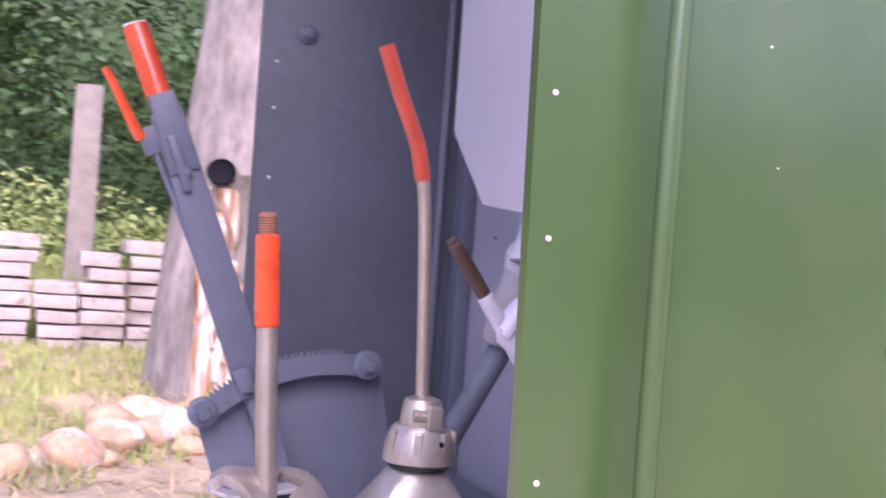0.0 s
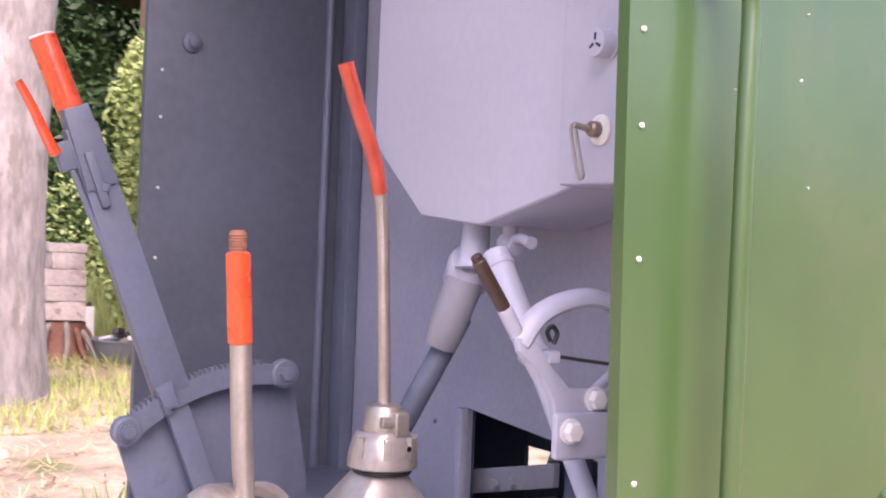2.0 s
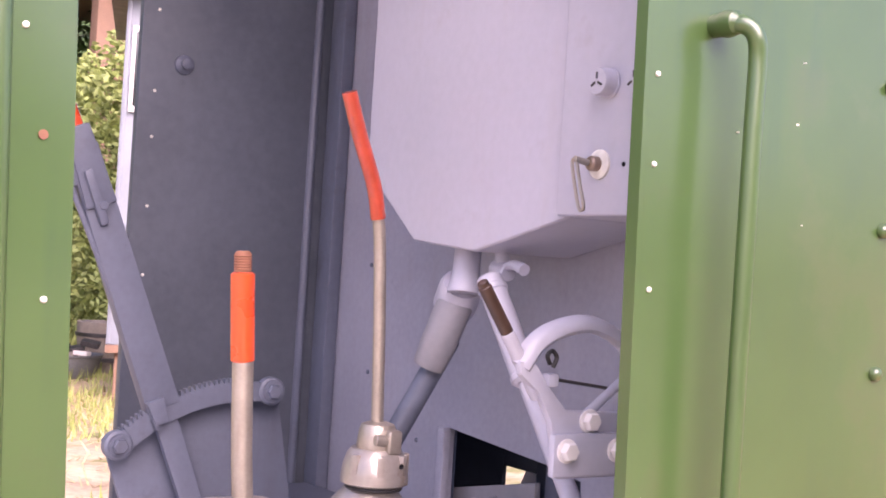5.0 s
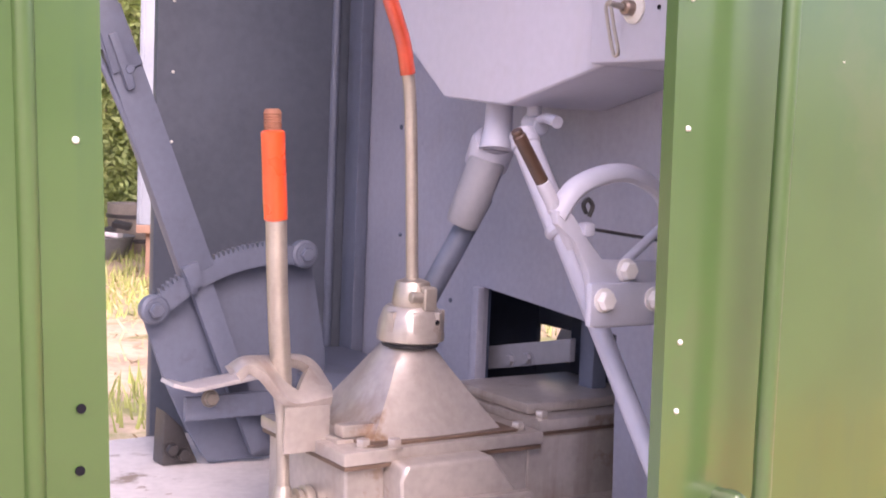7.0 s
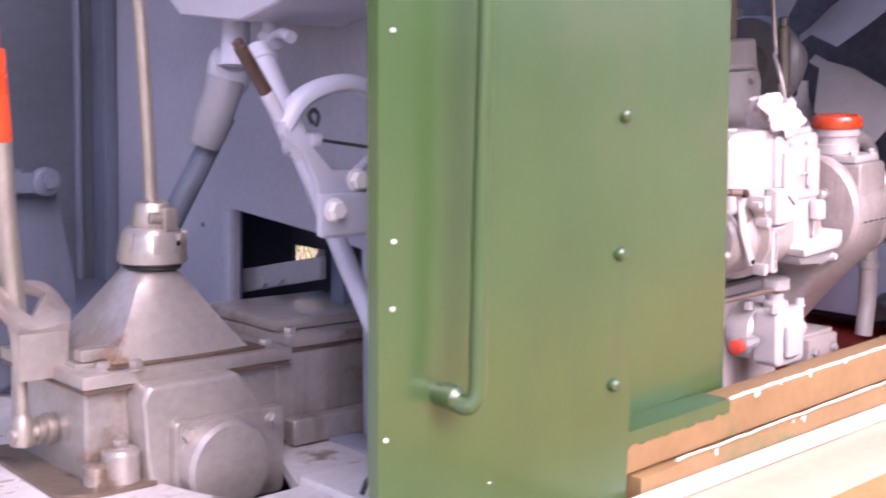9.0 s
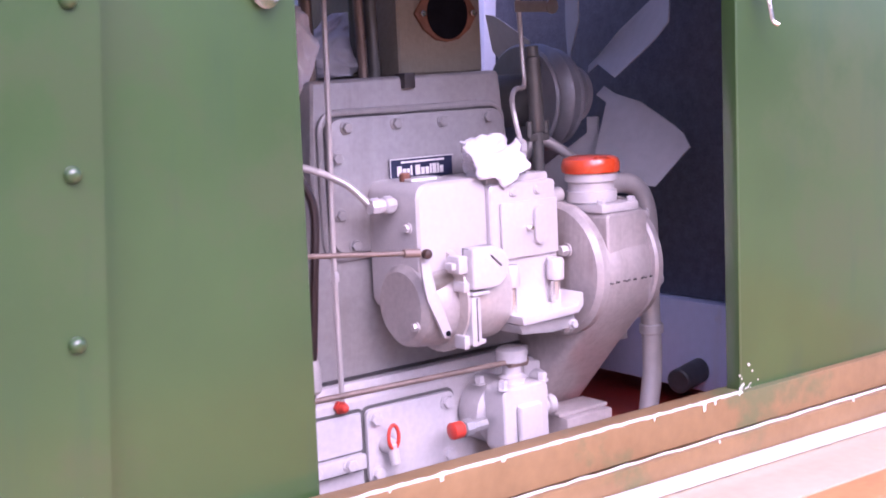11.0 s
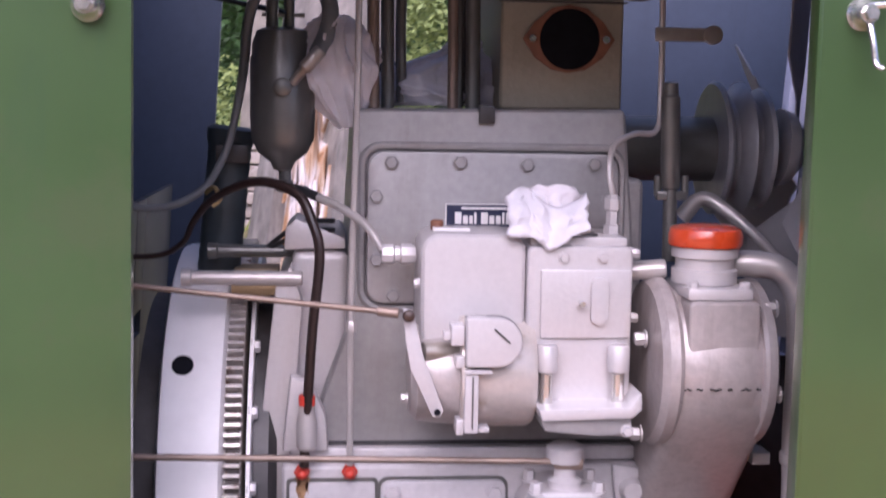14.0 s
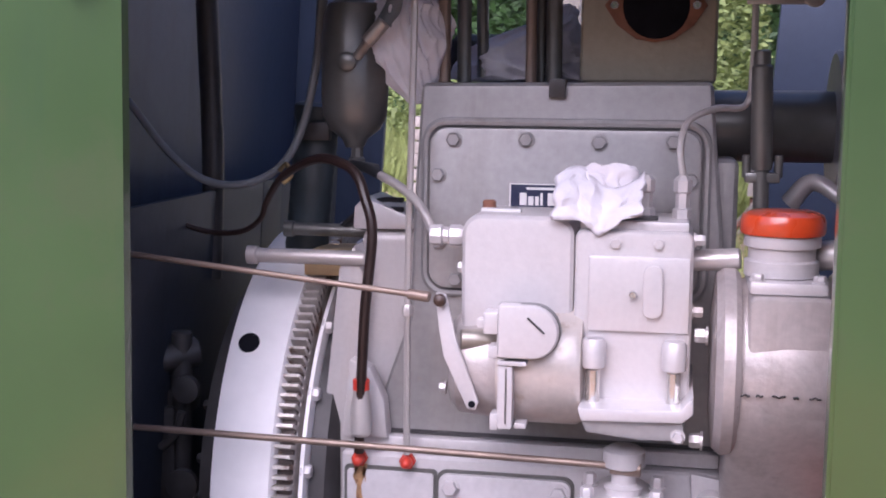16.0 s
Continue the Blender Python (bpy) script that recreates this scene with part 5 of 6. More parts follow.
    part("neck_collar", join(box(0.258, 0.338, 0.225, 0.335, 0.0125, 0.026, 0.004), lathe([(0.040, 0), (0.040, 0.016), (0.036, 0.018), (0.036, 0.03), (0.041, 0.032), (0.041, 0.044)], (0.294, 0.285, 0.027), (0, 0, 1), 36)), "pump", nk)
    bolts([(0.266, 0.235, 0.026), (0.330, 0.235, 0.026)], (0, 0, 1), nk, "pump", 0.007, 0.006)
    part("filler_lid", lathe([(0.044, 0), (0.0455, 0.003), (0.0455, 0.014), (0.043, 0.021), (0.034, 0.025), (0.01, 0.026)], (0.294, 0.285, 0.072), (0, 0, 1), 40), "orange", nk, "round orange-red screw lid")
    bolts([(0.217, 0.262, -0.040), (0.215, 0.262, -0.158), (0.372, 0.245, 0.0), (0.372, 0.22, -0.10)], (-1, 0, 0), vol, "pipe", 0.0085, 0.012)
    part("flange_pin", lathe([(0.004, 0), (0.004, 0.002)], (0.246, 0.2105, -0.105), (-0.3, -1, 0), 8), "dark", vol)
    vol.location.x += 0.010
    # coolant pipe off to the radiator
    part("coolant_pipe", tube([(0.335, 0.31, 0.045), (0.37, 0.30, 0.048), (0.405, 0.29, 0.040), (0.425, 0.285, 0.005), (0.430, 0.285, -0.06), (0.430, 0.285, -0.17), (0.432, 0.285, -0.26), (0.420, 0.285, -0.335)], 0.0165, 16), "pipe", t)
    part("pipe_clamp", lathe([(0.0185, 0), (0.020, 0.002), (0.020, 0.014), (0.0185, 0.016)], (0.4315, 0.285, -0.205), (0, 0, 1), 20), "pipe", t)
    part("upper_pipe", tube([(0.325, 0.47, 0.09), (0.350, 0.46, 0.117), (0.382, 0.44, 0.100), (0.42, 0.42, 0.065), (0.455, 0.41, 0.03)], lambda q: 0.012 - 0.006 * q, 14), "pipe", t)
    part("cross_pipe", rod((0.205, 0.315, 0.035), (0.262, 0.31, 0.04), 0.012), "pipe", t)
    # upright post (oil filler) with fork
    po = part("breather_post", join(lathe([(0.0115, 0), (0.0128, 0.004), (0.0120, 0.118), (0.0095, 0.121), (0.0095, 0.136), (0.006, 0.138)], (0.285, 0.385, 0.135), (-0.03, 0, 1), 18), rod((0.2865, 0.385, 0.04), (0.285, 0.385, 0.135), 0.009)), "sep", t, "bronze grey upright breather post")
    part("fork", join(box(0.266, 0.306, 0.378, 0.392, 0.120, 0.132, 0.003), rod((0.268, 0.385, 0.126), (0.268, 0.385, 0.152), 0.005), rod((0.304, 0.385, 0.126), (0.304, 0.385, 0.152), 0.005)), "sep", po)
    # fan shaft, pulley
    fs = part("fan_drive", join(lathe([(0.045, 0), (0.045, 0.18), (0.04, 0.19)], (0.21, 0.528, 0.182), (1, 0, 0), 32)), "sep", t)
    part("pulley", lathe([(0.045, 0), (0.090, 0.0), (0.094, 0.004), (0.092, 0.008), (0.070, 0.018), (0.070, 0.024), (0.092, 0.036), (0.094, 0.040), (0.072, 0.048), (0.07, 0.056), (0.084, 0.064), (0.086, 0.070), (0.05, 0.078)], (0.378, 0.528, 0.184), (1, 0, 0), 44), "pulley", fs, "worn grey iron pulley")
    # cylinder block above
    cyl = part("cylinder", box(0.067, 0.232, 0.45, 0.74, 0.234, 0.52, 0.008, 3), "cyl", t, "olive grey cast cylinder block")
    part("port_gasket", prism([(0.096, 0.327), (0.112, 0.350), (0.135, 0.368), (0.157, 0.372), (0.180, 0.368), (0.203, 0.350), (0.219, 0.327), (0.203, 0.303), (0.180, 0.287), (0.157, 0.283), (0.135, 0.287), (0.112, 0.303)], 0.443, 0.449, "y", 0.001), "gasket", cyl, "rust brown oval port gasket")
    part("port_bore", lathe([(0.040, 0), (0.040, 0.004), (0.036, 0.005)], (0.158, 0.446, 0.327), (0, -1, 0), 32), "hole", cyl, "open dark exhaust port")
    for u in (0.108, 0.206):
        part("port_stud", rod((u, 0.449, 0.327), (u, 0.436, 0.327), 0.005), "chrome", cyl)
    part("block_seam", box(0.064, 0.235, 0.4465, 0.4495, 0.3745, 0.3775, 0.0005), "dark", cyl)
    part("cylinder", box(-0.125, 0.05, 0.60, 0.78, 0.236, 0.30, 0.02, 3), "dark", t, "dark second cylinder deck")
    # push rod tubes standing on the deck
    for u, y, r in ((-0.100, 0.44, 0.008), (-0.080, 0.47, 0.009), (0.006, 0.46, 0.007), (0.016, 0.48, 0.006), (0.034, 0.47, 0.010)):
        part("push_rod_tube", rod((u, y, 0.232), (u - 0.004, y + 0.01, 0.62), r), "copper" if u < -0.09 or 0.0 < u < 0.01 else "sep", t)
    part("rocker_frame", tube([(-0.060, 0.50, 0.24), (-0.062, 0.50, 0.36), (-0.055, 0.50, 0.405), (-0.03, 0.50, 0.412), (0.0, 0.50, 0.41), (0.018, 0.50, 0.39), (0.020, 0.50, 0.24)], 0.0075, 10, 4), "sep", t)
    # pipes
    part("vertical_pipe", tube([(-0.128, 0.362, -0.224), (-0.128, 0.362, 0.0), (-0.125, 0.36, 0.15), (-0.122, 0.36, 0.31), (-0.122, 0.36, 0.50)], 0.0042, 8, 3), "pipe", t)
    part("pipe_union", lathe([(0.007, 0), (0.007, 0.01), (0.005, 0.014)], (-0.128, 0.362, -0.05), (0, 0, 1), 6), "pipe", t)
    part("injector_pipe", tube([(0.196, 0.325, 0.128), (0.192, 0.33, 0.16), (0.20, 0.345, 0.19), (0.23, 0.37, 0.205), (0.265, 0.39, 0.21), (0.272, 0.40, 0.26), (0.272, 0.41, 0.42)], 0.004, 8), "pipe", t)
    part("clip_strap", box(0.262, 0.34, 0.40, 0.404, 0.325, 0.343, 0.002), "gear", t, "dull metal clip strap")
    part("clip_ring", lathe([(0.0125, 0), (0.0125, 0.004), (0.008, 0.005)], (0.338, 0.400, 0.334), (0, -1, 0), 18), "gear", t)
    part("exhaust_elbow", tube([(0.225, 0.46, 0.40), (0.245, 0.45, 0.392), (0.275, 0.445, 0.40), (0.30, 0.445, 0.44), (0.305, 0.445, 0.50)], 0.0135, 16), "chrome", t)
    # fuel line into the pump
    fl = part("fuel_line", tube([(-0.172, 0.395, 0.1185), (-0.14, 0.37, 0.106), (-0.112, 0.345, 0.088), (-0.096, 0.33, 0.068), (-0.090, 0.322, 0.058)], 0.0055, 12), "pipe", t, "pale grey bent fuel pipe")
    part("fuel_hose", tube([(-0.215, 0.430, 0.128), (-0.195, 0.415, 0.126), (-0.170, 0.394, 0.118)], 0.0062, 12), "black", fl, "black rubber end of the fuel pipe")
    part("fuel_union", join(lathe([(0.011, 0), (0.0125, 0.004), (0.0125, 0.014), (0.010, 0.016), (0.010, 0.022), (0.013, 0.024), (0.013, 0.036), (0.009, 0.042)], (-0.092, 0.318, 0.055), (1, 0, 0), 8)), "pump", fl)
    # feed pump below, with rod
    fp = part("feed_pump", join(
        lathe([(0.045, 0), (0.052, 0.006), (0.052, 0.05), (0.045, 0.058)], (0.137, 0.372, -0.285), (0, -1, 0), 32),
        prism(rounded(0.095, 0.185, -0.335, -0.235, 0.012), 0.268, 0.315, "y", 0.006, 3),
        lathe([(0.020, 0), (0.022, 0.01), (0.014, 0.014), (0.014, 0.03), (0.024, 0.034), (0.024, 0.052), (0.018, 0.056)], (0.140, 0.30, -0.236), (0, 0, 1), 20),
        box(0.118, 0.162, 0.256, 0.268, -0.320, -0.262, 0.006, 3)), "pump", t, "pale cast feed pump")
    bolts([(0.100, 0.275, -0.236), (0.178, 0.275, -0.236), (0.100, 0.330, -0.236), (0.178, 0.33, -0.236)], (0, 0, 1), fp, "pump", 0.008, 0.012)
    part("red_cap", lathe([(0.012, 0), (0.013, 0.002), (0.013, 0.018), (0.010, 0.02)], (0.042, 0.305, -0.290), (-1, 0, 0), 18), "redplug", fp, "red plastic end cap")
    part("inlet_union", lathe([(0.008, 0), (0.014, 0.003), (0.014, 0.016), (0.010, 0.02), (0.010, 0.045)], (0.042, 0.305, -0.290), (1, 0, 0), 8), "engine", fp)
    part("outlet_union", lathe([(0.011, 0), (0.012, 0.02), (0.016, 0.022), (0.016, 0.034), (0.01, 0.038)], (0.185, 0.30, -0.285), (1, 0, 0), 12), "pump", fp)
    part("linkage_rod", join(rod((-0.455, 0.292, -0.190), (0.13, 0.292, -0.201), 0.0042), rod((0.125, 0.290, -0.201), (0.160, 0.290, -0.203), 0.009)), "copper", t)
    part("mount_ear", join(prism([(0.215, -0.225), (0.262, -0.232), (0.272, -0.25), (0.262, -0.325), (0.225, -0.325)], 0.36, 0.3715, "y", 0.004), lathe([(0.016, 0), (0.016, 0.006), (0.012, 0.014)], (0.24, 0.360, -0.258), (0, -1, 0), 18)), "sump", t)
    mt = part("engine_mount", join(box(0.252, 0.352, 0.300, 0.37, -0.375, -0.318, 0.004), box(0.245, 0.352, 0.312, 0.37, -0.317, -0.311, 0.002)), "cast", t)
    bolts([(0.272, 0.300, -0.345), (0.335, 0.300, -0.345)], (0, -1, 0), mt, "engine", 0.009, 0.007)
    part("side_tab", box(0.388, 0.412, 0.32, 0.36, -0.216, -0.200, 0.002), "pipe", t)
    fitting = part("decompression_tap", join(rod((0.150, 0.45, 0.405), (0.150, 0.425, 0.405), 0.012), tube([(0.150, 0.428, 0.405), (0.165, 0.424, 0.412), (0.178, 0.424, 0.402), (0.172, 0.424, 0.390)], 0.005, 8)), "dark", t)
    # small oil bottle with red stopper on the shoulder
    ob = part("oil_cup", lathe([(0.010, 0), (0.013, 0.004), (0.013, 0.035), (0.010, 0.05), (0.010, 0.058)], (-0.183, 0.350, -0.200), (0, 0, 1), 18), "pipe", t)
    part("stopper", lathe([(0.0105, 0), (0.0105, 0.012), (0.008, 0.014)], (-0.183, 0.350, -0.142), (0, 0, 1), 16), "redplug", ob, "faded red stopper")
    part("overflow_hose", tube([(-0.186, 0.352, -0.222), (-0.182, 0.345, -0.14), (-0.176, 0.340, -0.04), (-0.168, 0.342, 0.05), (-0.178, 0.348, 0.092), (-0.194, 0.362, 0.122), (-0.228, 0.385, 0.136), (-0.262, 0.405, 0.134), (-0.306, 0.43, 0.112), (-0.334, 0.45, 0.080), (-0.348, 0.46, 0.052), (-0.378, 0.47, 0.034), (-0.427, 0.48, 0.031), (-0.48, 0.48, 0.045)], lambda q: 0.0064 if q < 0.5 else 0.0064 - 0.0026 * min(1, (q - 0.5) * 4), 10), "hose_brown", t, "dark brown overflow hose")
    # mounting feet, pins and bars at the flywheel end
    for y, z, r, x0, m in ((0.40, 0.013, 0.0095, -0.342, "pipe"), (0.47, 0.040, 0.0085, -0.315, "sep")):
        part("stub_bar", join(rod((x0, y, z), (-0.19, y, z), r), lathe([(r * 1.25, 0), (r * 1.25, 0.012), (r, 0.014)], (x0 - 0.002, y, z), (1, 0, 0), 16)), m, t)
    part("top_pad", prism([(-0.215, 0.046), (-0.135, 0.048), (-0.135, 0.062), (-0.20, 0.088), (-0.213, 0.075)], 0.43, 0.53, "y", 0.004), "pump", t, "bright machined pad")
    part("wooden_wedge", box(-0.285, -0.225, 0.45, 0.56, -0.018, 0.012, 0.002), "palewood", t, "pale wooden wedge")
    # flywheel with ring gear
    c = (-0.373, 0.67, -0.33)
    fw = part("flywheel", lathe([(0.20, 0), (0.34, 0), (0.352, 0.004), (0.355, 0.012), (0.355, 0.080), (0.345, 0.086)], c, (1, 0, 0), 120), "flywheel", t, "machined bright flywheel rim")
    a = math.atan2(-0.097 + 0.33, 0.394 - 0.67)
    part("timing_hole", lathe([(0.014, 0), (0.014, 0.002)], (-0.343, 0.67 + 0.3545 * math.cos(a), -0.33 + 0.3545 * math.sin(a)), (0, math.cos(a), math.sin(a)), 18), "hole", fw)
    n = 178
    poly = []
    for i in range(n):
        for f, r in ((0.0, 0.338), (0.44, 0.338), (0.52, 0.361), (0.56, 0.363), (0.86, 0.363), (0.90, 0.361), (0.98, 0.338)):
            an = 2 * math.pi * (i + f) / n
            poly.append((0.67 + r * math.cos(an), -0.33 + r * math.sin(an)))
    part("ring_gear", prism(poly, -0.287, -0.266, "x"), "teeth", fw, "oily ring gear teeth", smooth=False)
    # band added above the tooth roots to darken the gaps
    part("root_band", lathe([(0.30, 0), (0.347, 0), (0.347, 0.018), (0.30, 0.018)], (-0.285, 0.67, -0.33), (1, 0, 0), 120), "grip", fw, "dark brown band filling the gaps between the teeth")
    part("bolt_ring", lathe([(0.325, 0), (0.338, 0.001), (0.338, 0.006), (0.325, 0.007)], (-0.2605, 0.67, -0.33), (1, 0, 0), 120), "flywheel", fw, "thin bright ring beside the teeth")
    part("clutch_ring", lathe([(0.24, 0), (0.318, 0), (0.318, 0.02), (0.30, 0.03), (0.2, 0.03)], (-0.2525, 0.67, -0.33), (1, 0, 0), 90), "dark", fw)
    for k in range(9):
        an = radians(115 + 17 * k)
        part("rim_bolt", hexbolt((-0.258, 0.67 + 0.328 * math.cos(an), -0.33 + 0.328 * math.sin(an)), (1, 0, 0), 0.009, 0.010), "pump", fw)
    part("back_plate", lathe([(0.20, 0), (0.285, 0), (0.285, 0.03), (0.25, 0.035)], (-0.409, 0.67, -0.33), (1, 0, 0), 90), "dark", fw)
    bolts([(-0.409, 0.67 + 0.27 * math.cos(radians(x)), -0.33 + 0.27 * math.sin(radians(x))) for x in (150, 165, 180)], (-1, 0, 0), fw, "dark", 0.007, 0.008)
    part("drive_shaft", join(rod((-0.455, 0.67, -0.33), (-0.41, 0.67, -0.33), 0.05), lathe([(0.09, 0), (0.09, 0.03), (0.06, 0.04)], (-0.455, 0.67, -0.33), (1, 0, 0), 30)), "dark", t)
    return t


engine()


def clutch_linkage():
    t = thing("clutch_linkage", "dark oily clutch levers and links beside the flywheel", "linkage", m=EM)
    part("yoke", join(rod((-0.46, 0.45, -0.36), (-0.455, 0.45, -0.10), 0.014), rod((-0.50, 0.42, -0.14), (-0.44, 0.47, -0.13), 0.02), box(-0.52, -0.44, 0.44, 0.48, -0.21, -0.18, 0.006), box(-0.49, -0.46, 0.43, 0.45, -0.42, -0.20, 0.006)), "dark", t)
    part("link_ring", lathe([(0.012, 0), (0.022, 0.002), (0.022, 0.012), (0.012, 0.014)], (-0.442, 0.42, -0.30), (0, -1, 0), 22), "dark", t)
    part("link_ring", lathe([(0.010, 0), (0.018, 0.002), (0.018, 0.012), (0.010, 0.014)], (-0.435, 0.42, -0.17), (0, -1, 0), 20), "dark", t)
    part("tie", tube([(-0.47, 0.41, -0.25), (-0.45, 0.41, -0.23), (-0.44, 0.41, -0.20)], 0.006, 8), "dark", t)
    part("upright_pipe", tube([(-0.47, 0.60, -0.05), (-0.465, 0.60, 0.12), (-0.47, 0.60, 0.30), (-0.48, 0.6, 0.55)], 0.016, 12), "dark", t)


clutch_linkage()


def oil_separator():
    t = thing("oil_bath_filter", "dark bronze grey bottle shaped filter with hose and metal tap", "filter", m=EM)
    part("bottle", lathe([(0.006, 0), (0.012, 0.002), (0.016, 0.012), (0.032, 0.024), (0.041, 0.042), (0.0425, 0.07), (0.0425, 0.145), (0.040, 0.152), (0.040, 0.165), (0.034, 0.182), (0.024, 0.186)], (-0.218, 0.452, 0.148), (0, 0, 1), 36), "sep", t)
    part("neck", join(lathe([(0.010, 0), (0.011, 0.01), (0.008, 0.012), (0.008, 0.025)], (-0.215, 0.452, 0.125), (0, 0, 1), 8), rod((-0.225, 0.452, 0.128), (-0.185, 0.44, 0.122), 0.007)), "sep", t)
    part("head", join(rod((-0.232, 0.452, 0.33), (-0.232, 0.452, 0.37), 0.008), rod((-0.210, 0.452, 0.33), (-0.210, 0.452, 0.378), 0.007), box(-0.245, -0.19, 0.447, 0.457, 0.348, 0.353, 0.001)), "sep", t)
    tp = part("tap", join(rod((-0.205, 0.41, 0.262), (-0.185, 0.40, 0.285), 0.006), rod((-0.19, 0.40, 0.28), (-0.168, 0.40, 0.305), 0.009)), "gear", t, "dull metal tap")
    part("tap_disc", lathe([(0.012, 0), (0.012, 0.006), (0.009, 0.008)], (-0.217, 0.41, 0.257), (0, -1, 0), 18), "sep", tp)
    part("hose", tube([(-0.172, 0.42, 0.30), (-0.160, 0.43, 0.33), (-0.158, 0.44, 0.365), (-0.175, 0.45, 0.395), (-0.205, 0.455, 0.405), (-0.24, 0.46, 0.395), (-0.262, 0.465, 0.35), (-0.270, 0.47, 0.28), (-0.280, 0.47, 0.222), (-0.296, 0.47, 0.165), (-0.325, 0.47, 0.120), (-0.375, 0.47, 0.097), (-0.43, 0.47, 0.102), (-0.48, 0.47, 0.139), (-0.535, 0.47, 0.206)], lambda s: 0.0130 - 0.0078 * min(1, s * 1.7), 12), "hose_grey", t, "grey rubber hose looped over the filter")
    part("hose_clip", tube([(-0.318, 0.452, 0.118), (-0.306, 0.442, 0.126), (-0.298, 0.436, 0.112), (-0.308, 0.432, 0.102)], 0.0032, 8), "brass", t)
    part("lower_duct", lathe([(0.030, 0)] + [(0.030 if i % 2 else 0.0288, 0.005 + 0.0085 * i) for i in range(25)] + [(0.0325, 0.222), (0.0325, 0.236), (0.026, 0.24)], (-0.312, 0.54, -0.035), (0.09, 0, 1), 26), "duct", t, "dark teal ribbed rubber duct")
    part("vent_pipe", tube([(-0.216, 0.500, 0.338), (-0.216, 0.535, 0.355), (-0.222, 0.556, 0.362), (-0.245, 0.56, 0.366), (-0.30, 0.555, 0.376), (-0.36, 0.55, 0.392), (-0.44, 0.545, 0.41)], 0.0042, 8), "black", t, "thin black vent pipe")
    part("duct_bracket", box(-0.31, -0.265, 0.50, 0.515, 0.155, 0.18, 0.004), "dark", t)
    for k in range(2):
        part("thin_cable", tube([(-0.150, 0.43, 0.085 - 0.012 * k), (-0.185, 0.45, 0.082 - 0.012 * k), (-0.215, 0.46, 0.065 - 0.01 * k), (-0.245, 0.47, 0.04)], 0.0034, 8), "black", t, "thin black cable")


oil_separator()


def paper_wipe(c, sx, sy, sz, seed):
    """A crumpled sheet: a ball pushed into flat facets and creases."""
    t = thing("paper_wipe", "crumpled white paper wipe lying on the injection pump", "wipe", m=EM)
    rnd = random.Random(seed)
    planes = [(Vector((rnd.gauss(0, 1), rnd.gauss(0, 1), rnd.gauss(0, 0.8))).normalized(), rnd.uniform(0.45, 0.95)) for _ in range(26)]
    bm = bmesh.new()
    bmesh.ops.create_icosphere(bm, subdivisions=5, radius=1)
    for v in bm.verts:
        p = v.co.copy()
        r = min([1.15] + [h / max(0.05, p.dot(n)) for n, h in planes if p.dot(n) > 0.05])
        r *= 1 + 0.22 * noise.noise(p * 2.3 + Vector((seed, 0, 0))) - 0.30 * max(0, 0.25 - abs(noise.noise(p * 2.0 + Vector((0, seed, 3))))) * 2
        q = p * r
        v.co = Vector((c[0] + q.x * sx, c[1] + q.y * sy, c[2] + max(q.z, -0.62) * sz))
    part("sheet", bm, "paper", t)
    # one corner of it hangs over the pump's front edge
    bm = bmesh.new()
    n, rows = 26, []
    for i in range(n + 1):
        u = i / n
        x = 0.056 + 0.098 * u
        low = 0.083 - 0.018 * max(0, 1 - abs(x - 0.108) / 0.022) + 0.024 * max(0, u - 0.7)
        rows.append([bm.verts.new((x + 0.006 * noise.noise((u * 5, k * 0.4, 2)), 0.257 + 0.034 * (k / 12) ** 1.5 + 0.011 * noise.noise((u * 5, k * 0.22, 7)) + 0.005 * noise.noise((u * 13, k * 0.5, 1)), low + (0.128 + 0.012 * math.sin(u * 7) - low) * k / 12)) for k in range(13)])
    for p, q in zip(rows, rows[1:]):
        for k in range(12):
            bm.faces.new((p[k], q[k], q[k + 1], p[k + 1]))
    hang = part("hanging_corner", bm, "paper", t)
    hang.modifiers.new("thickness", "SOLIDIFY").thickness = 0.0012


def hanging_cloth(name, rows, depth, seed, folds, label):
    """A gathered cloth from rows of (u, v, half width) down its middle: sharp folds that run down and fan out."""
    t = thing(name, label, "cloth", m=EM)
    bm = bmesh.new()
    n, prev = 150, None
    pts = smooth_path([Vector(r) for r in rows], 14)
    for k, q in enumerate(pts):
        f = k / (len(pts) - 1)
        ring = []
        for i in range(n):
            a = 2 * math.pi * i / n
            c, s = math.cos(a), math.sin(a)
            drift = 0.9 * noise.noise((seed, f * 1.6, 2.0)) + 0.5 * f
            g = Vector((math.cos(a + drift) * folds * 0.42, math.sin(a + drift) * folds * 0.42, f * 1.1 + seed))
            ridge = 1 - 2.2 * abs(noise.noise(g))
            cross = 1 - 2.2 * abs(noise.noise(Vector((c * 1.6, s * 1.6 + seed, f * 5.0))))
            w = 0.72 + 0.42 * ridge + 0.22 * cross + 0.16 * noise.noise((c * 1.2 + seed, s * 1.2, f * 2.4))
            ring.append(bm.verts.new((q.x + q.z * w * c, depth + q.z * 0.8 * w * s, q.y + 0.006 * noise.noise((c * 2, s * 2, seed)))))
        if prev:
            for i in range(n):
                bm.faces.new((prev[i], prev[(i + 1) % n], ring[(i + 1) % n], ring[i]))
        else:
            bm.faces.new(ring[::-1])
        prev = ring
    bm.faces.new(prev)
    part("cloth", bm, "rag", t)


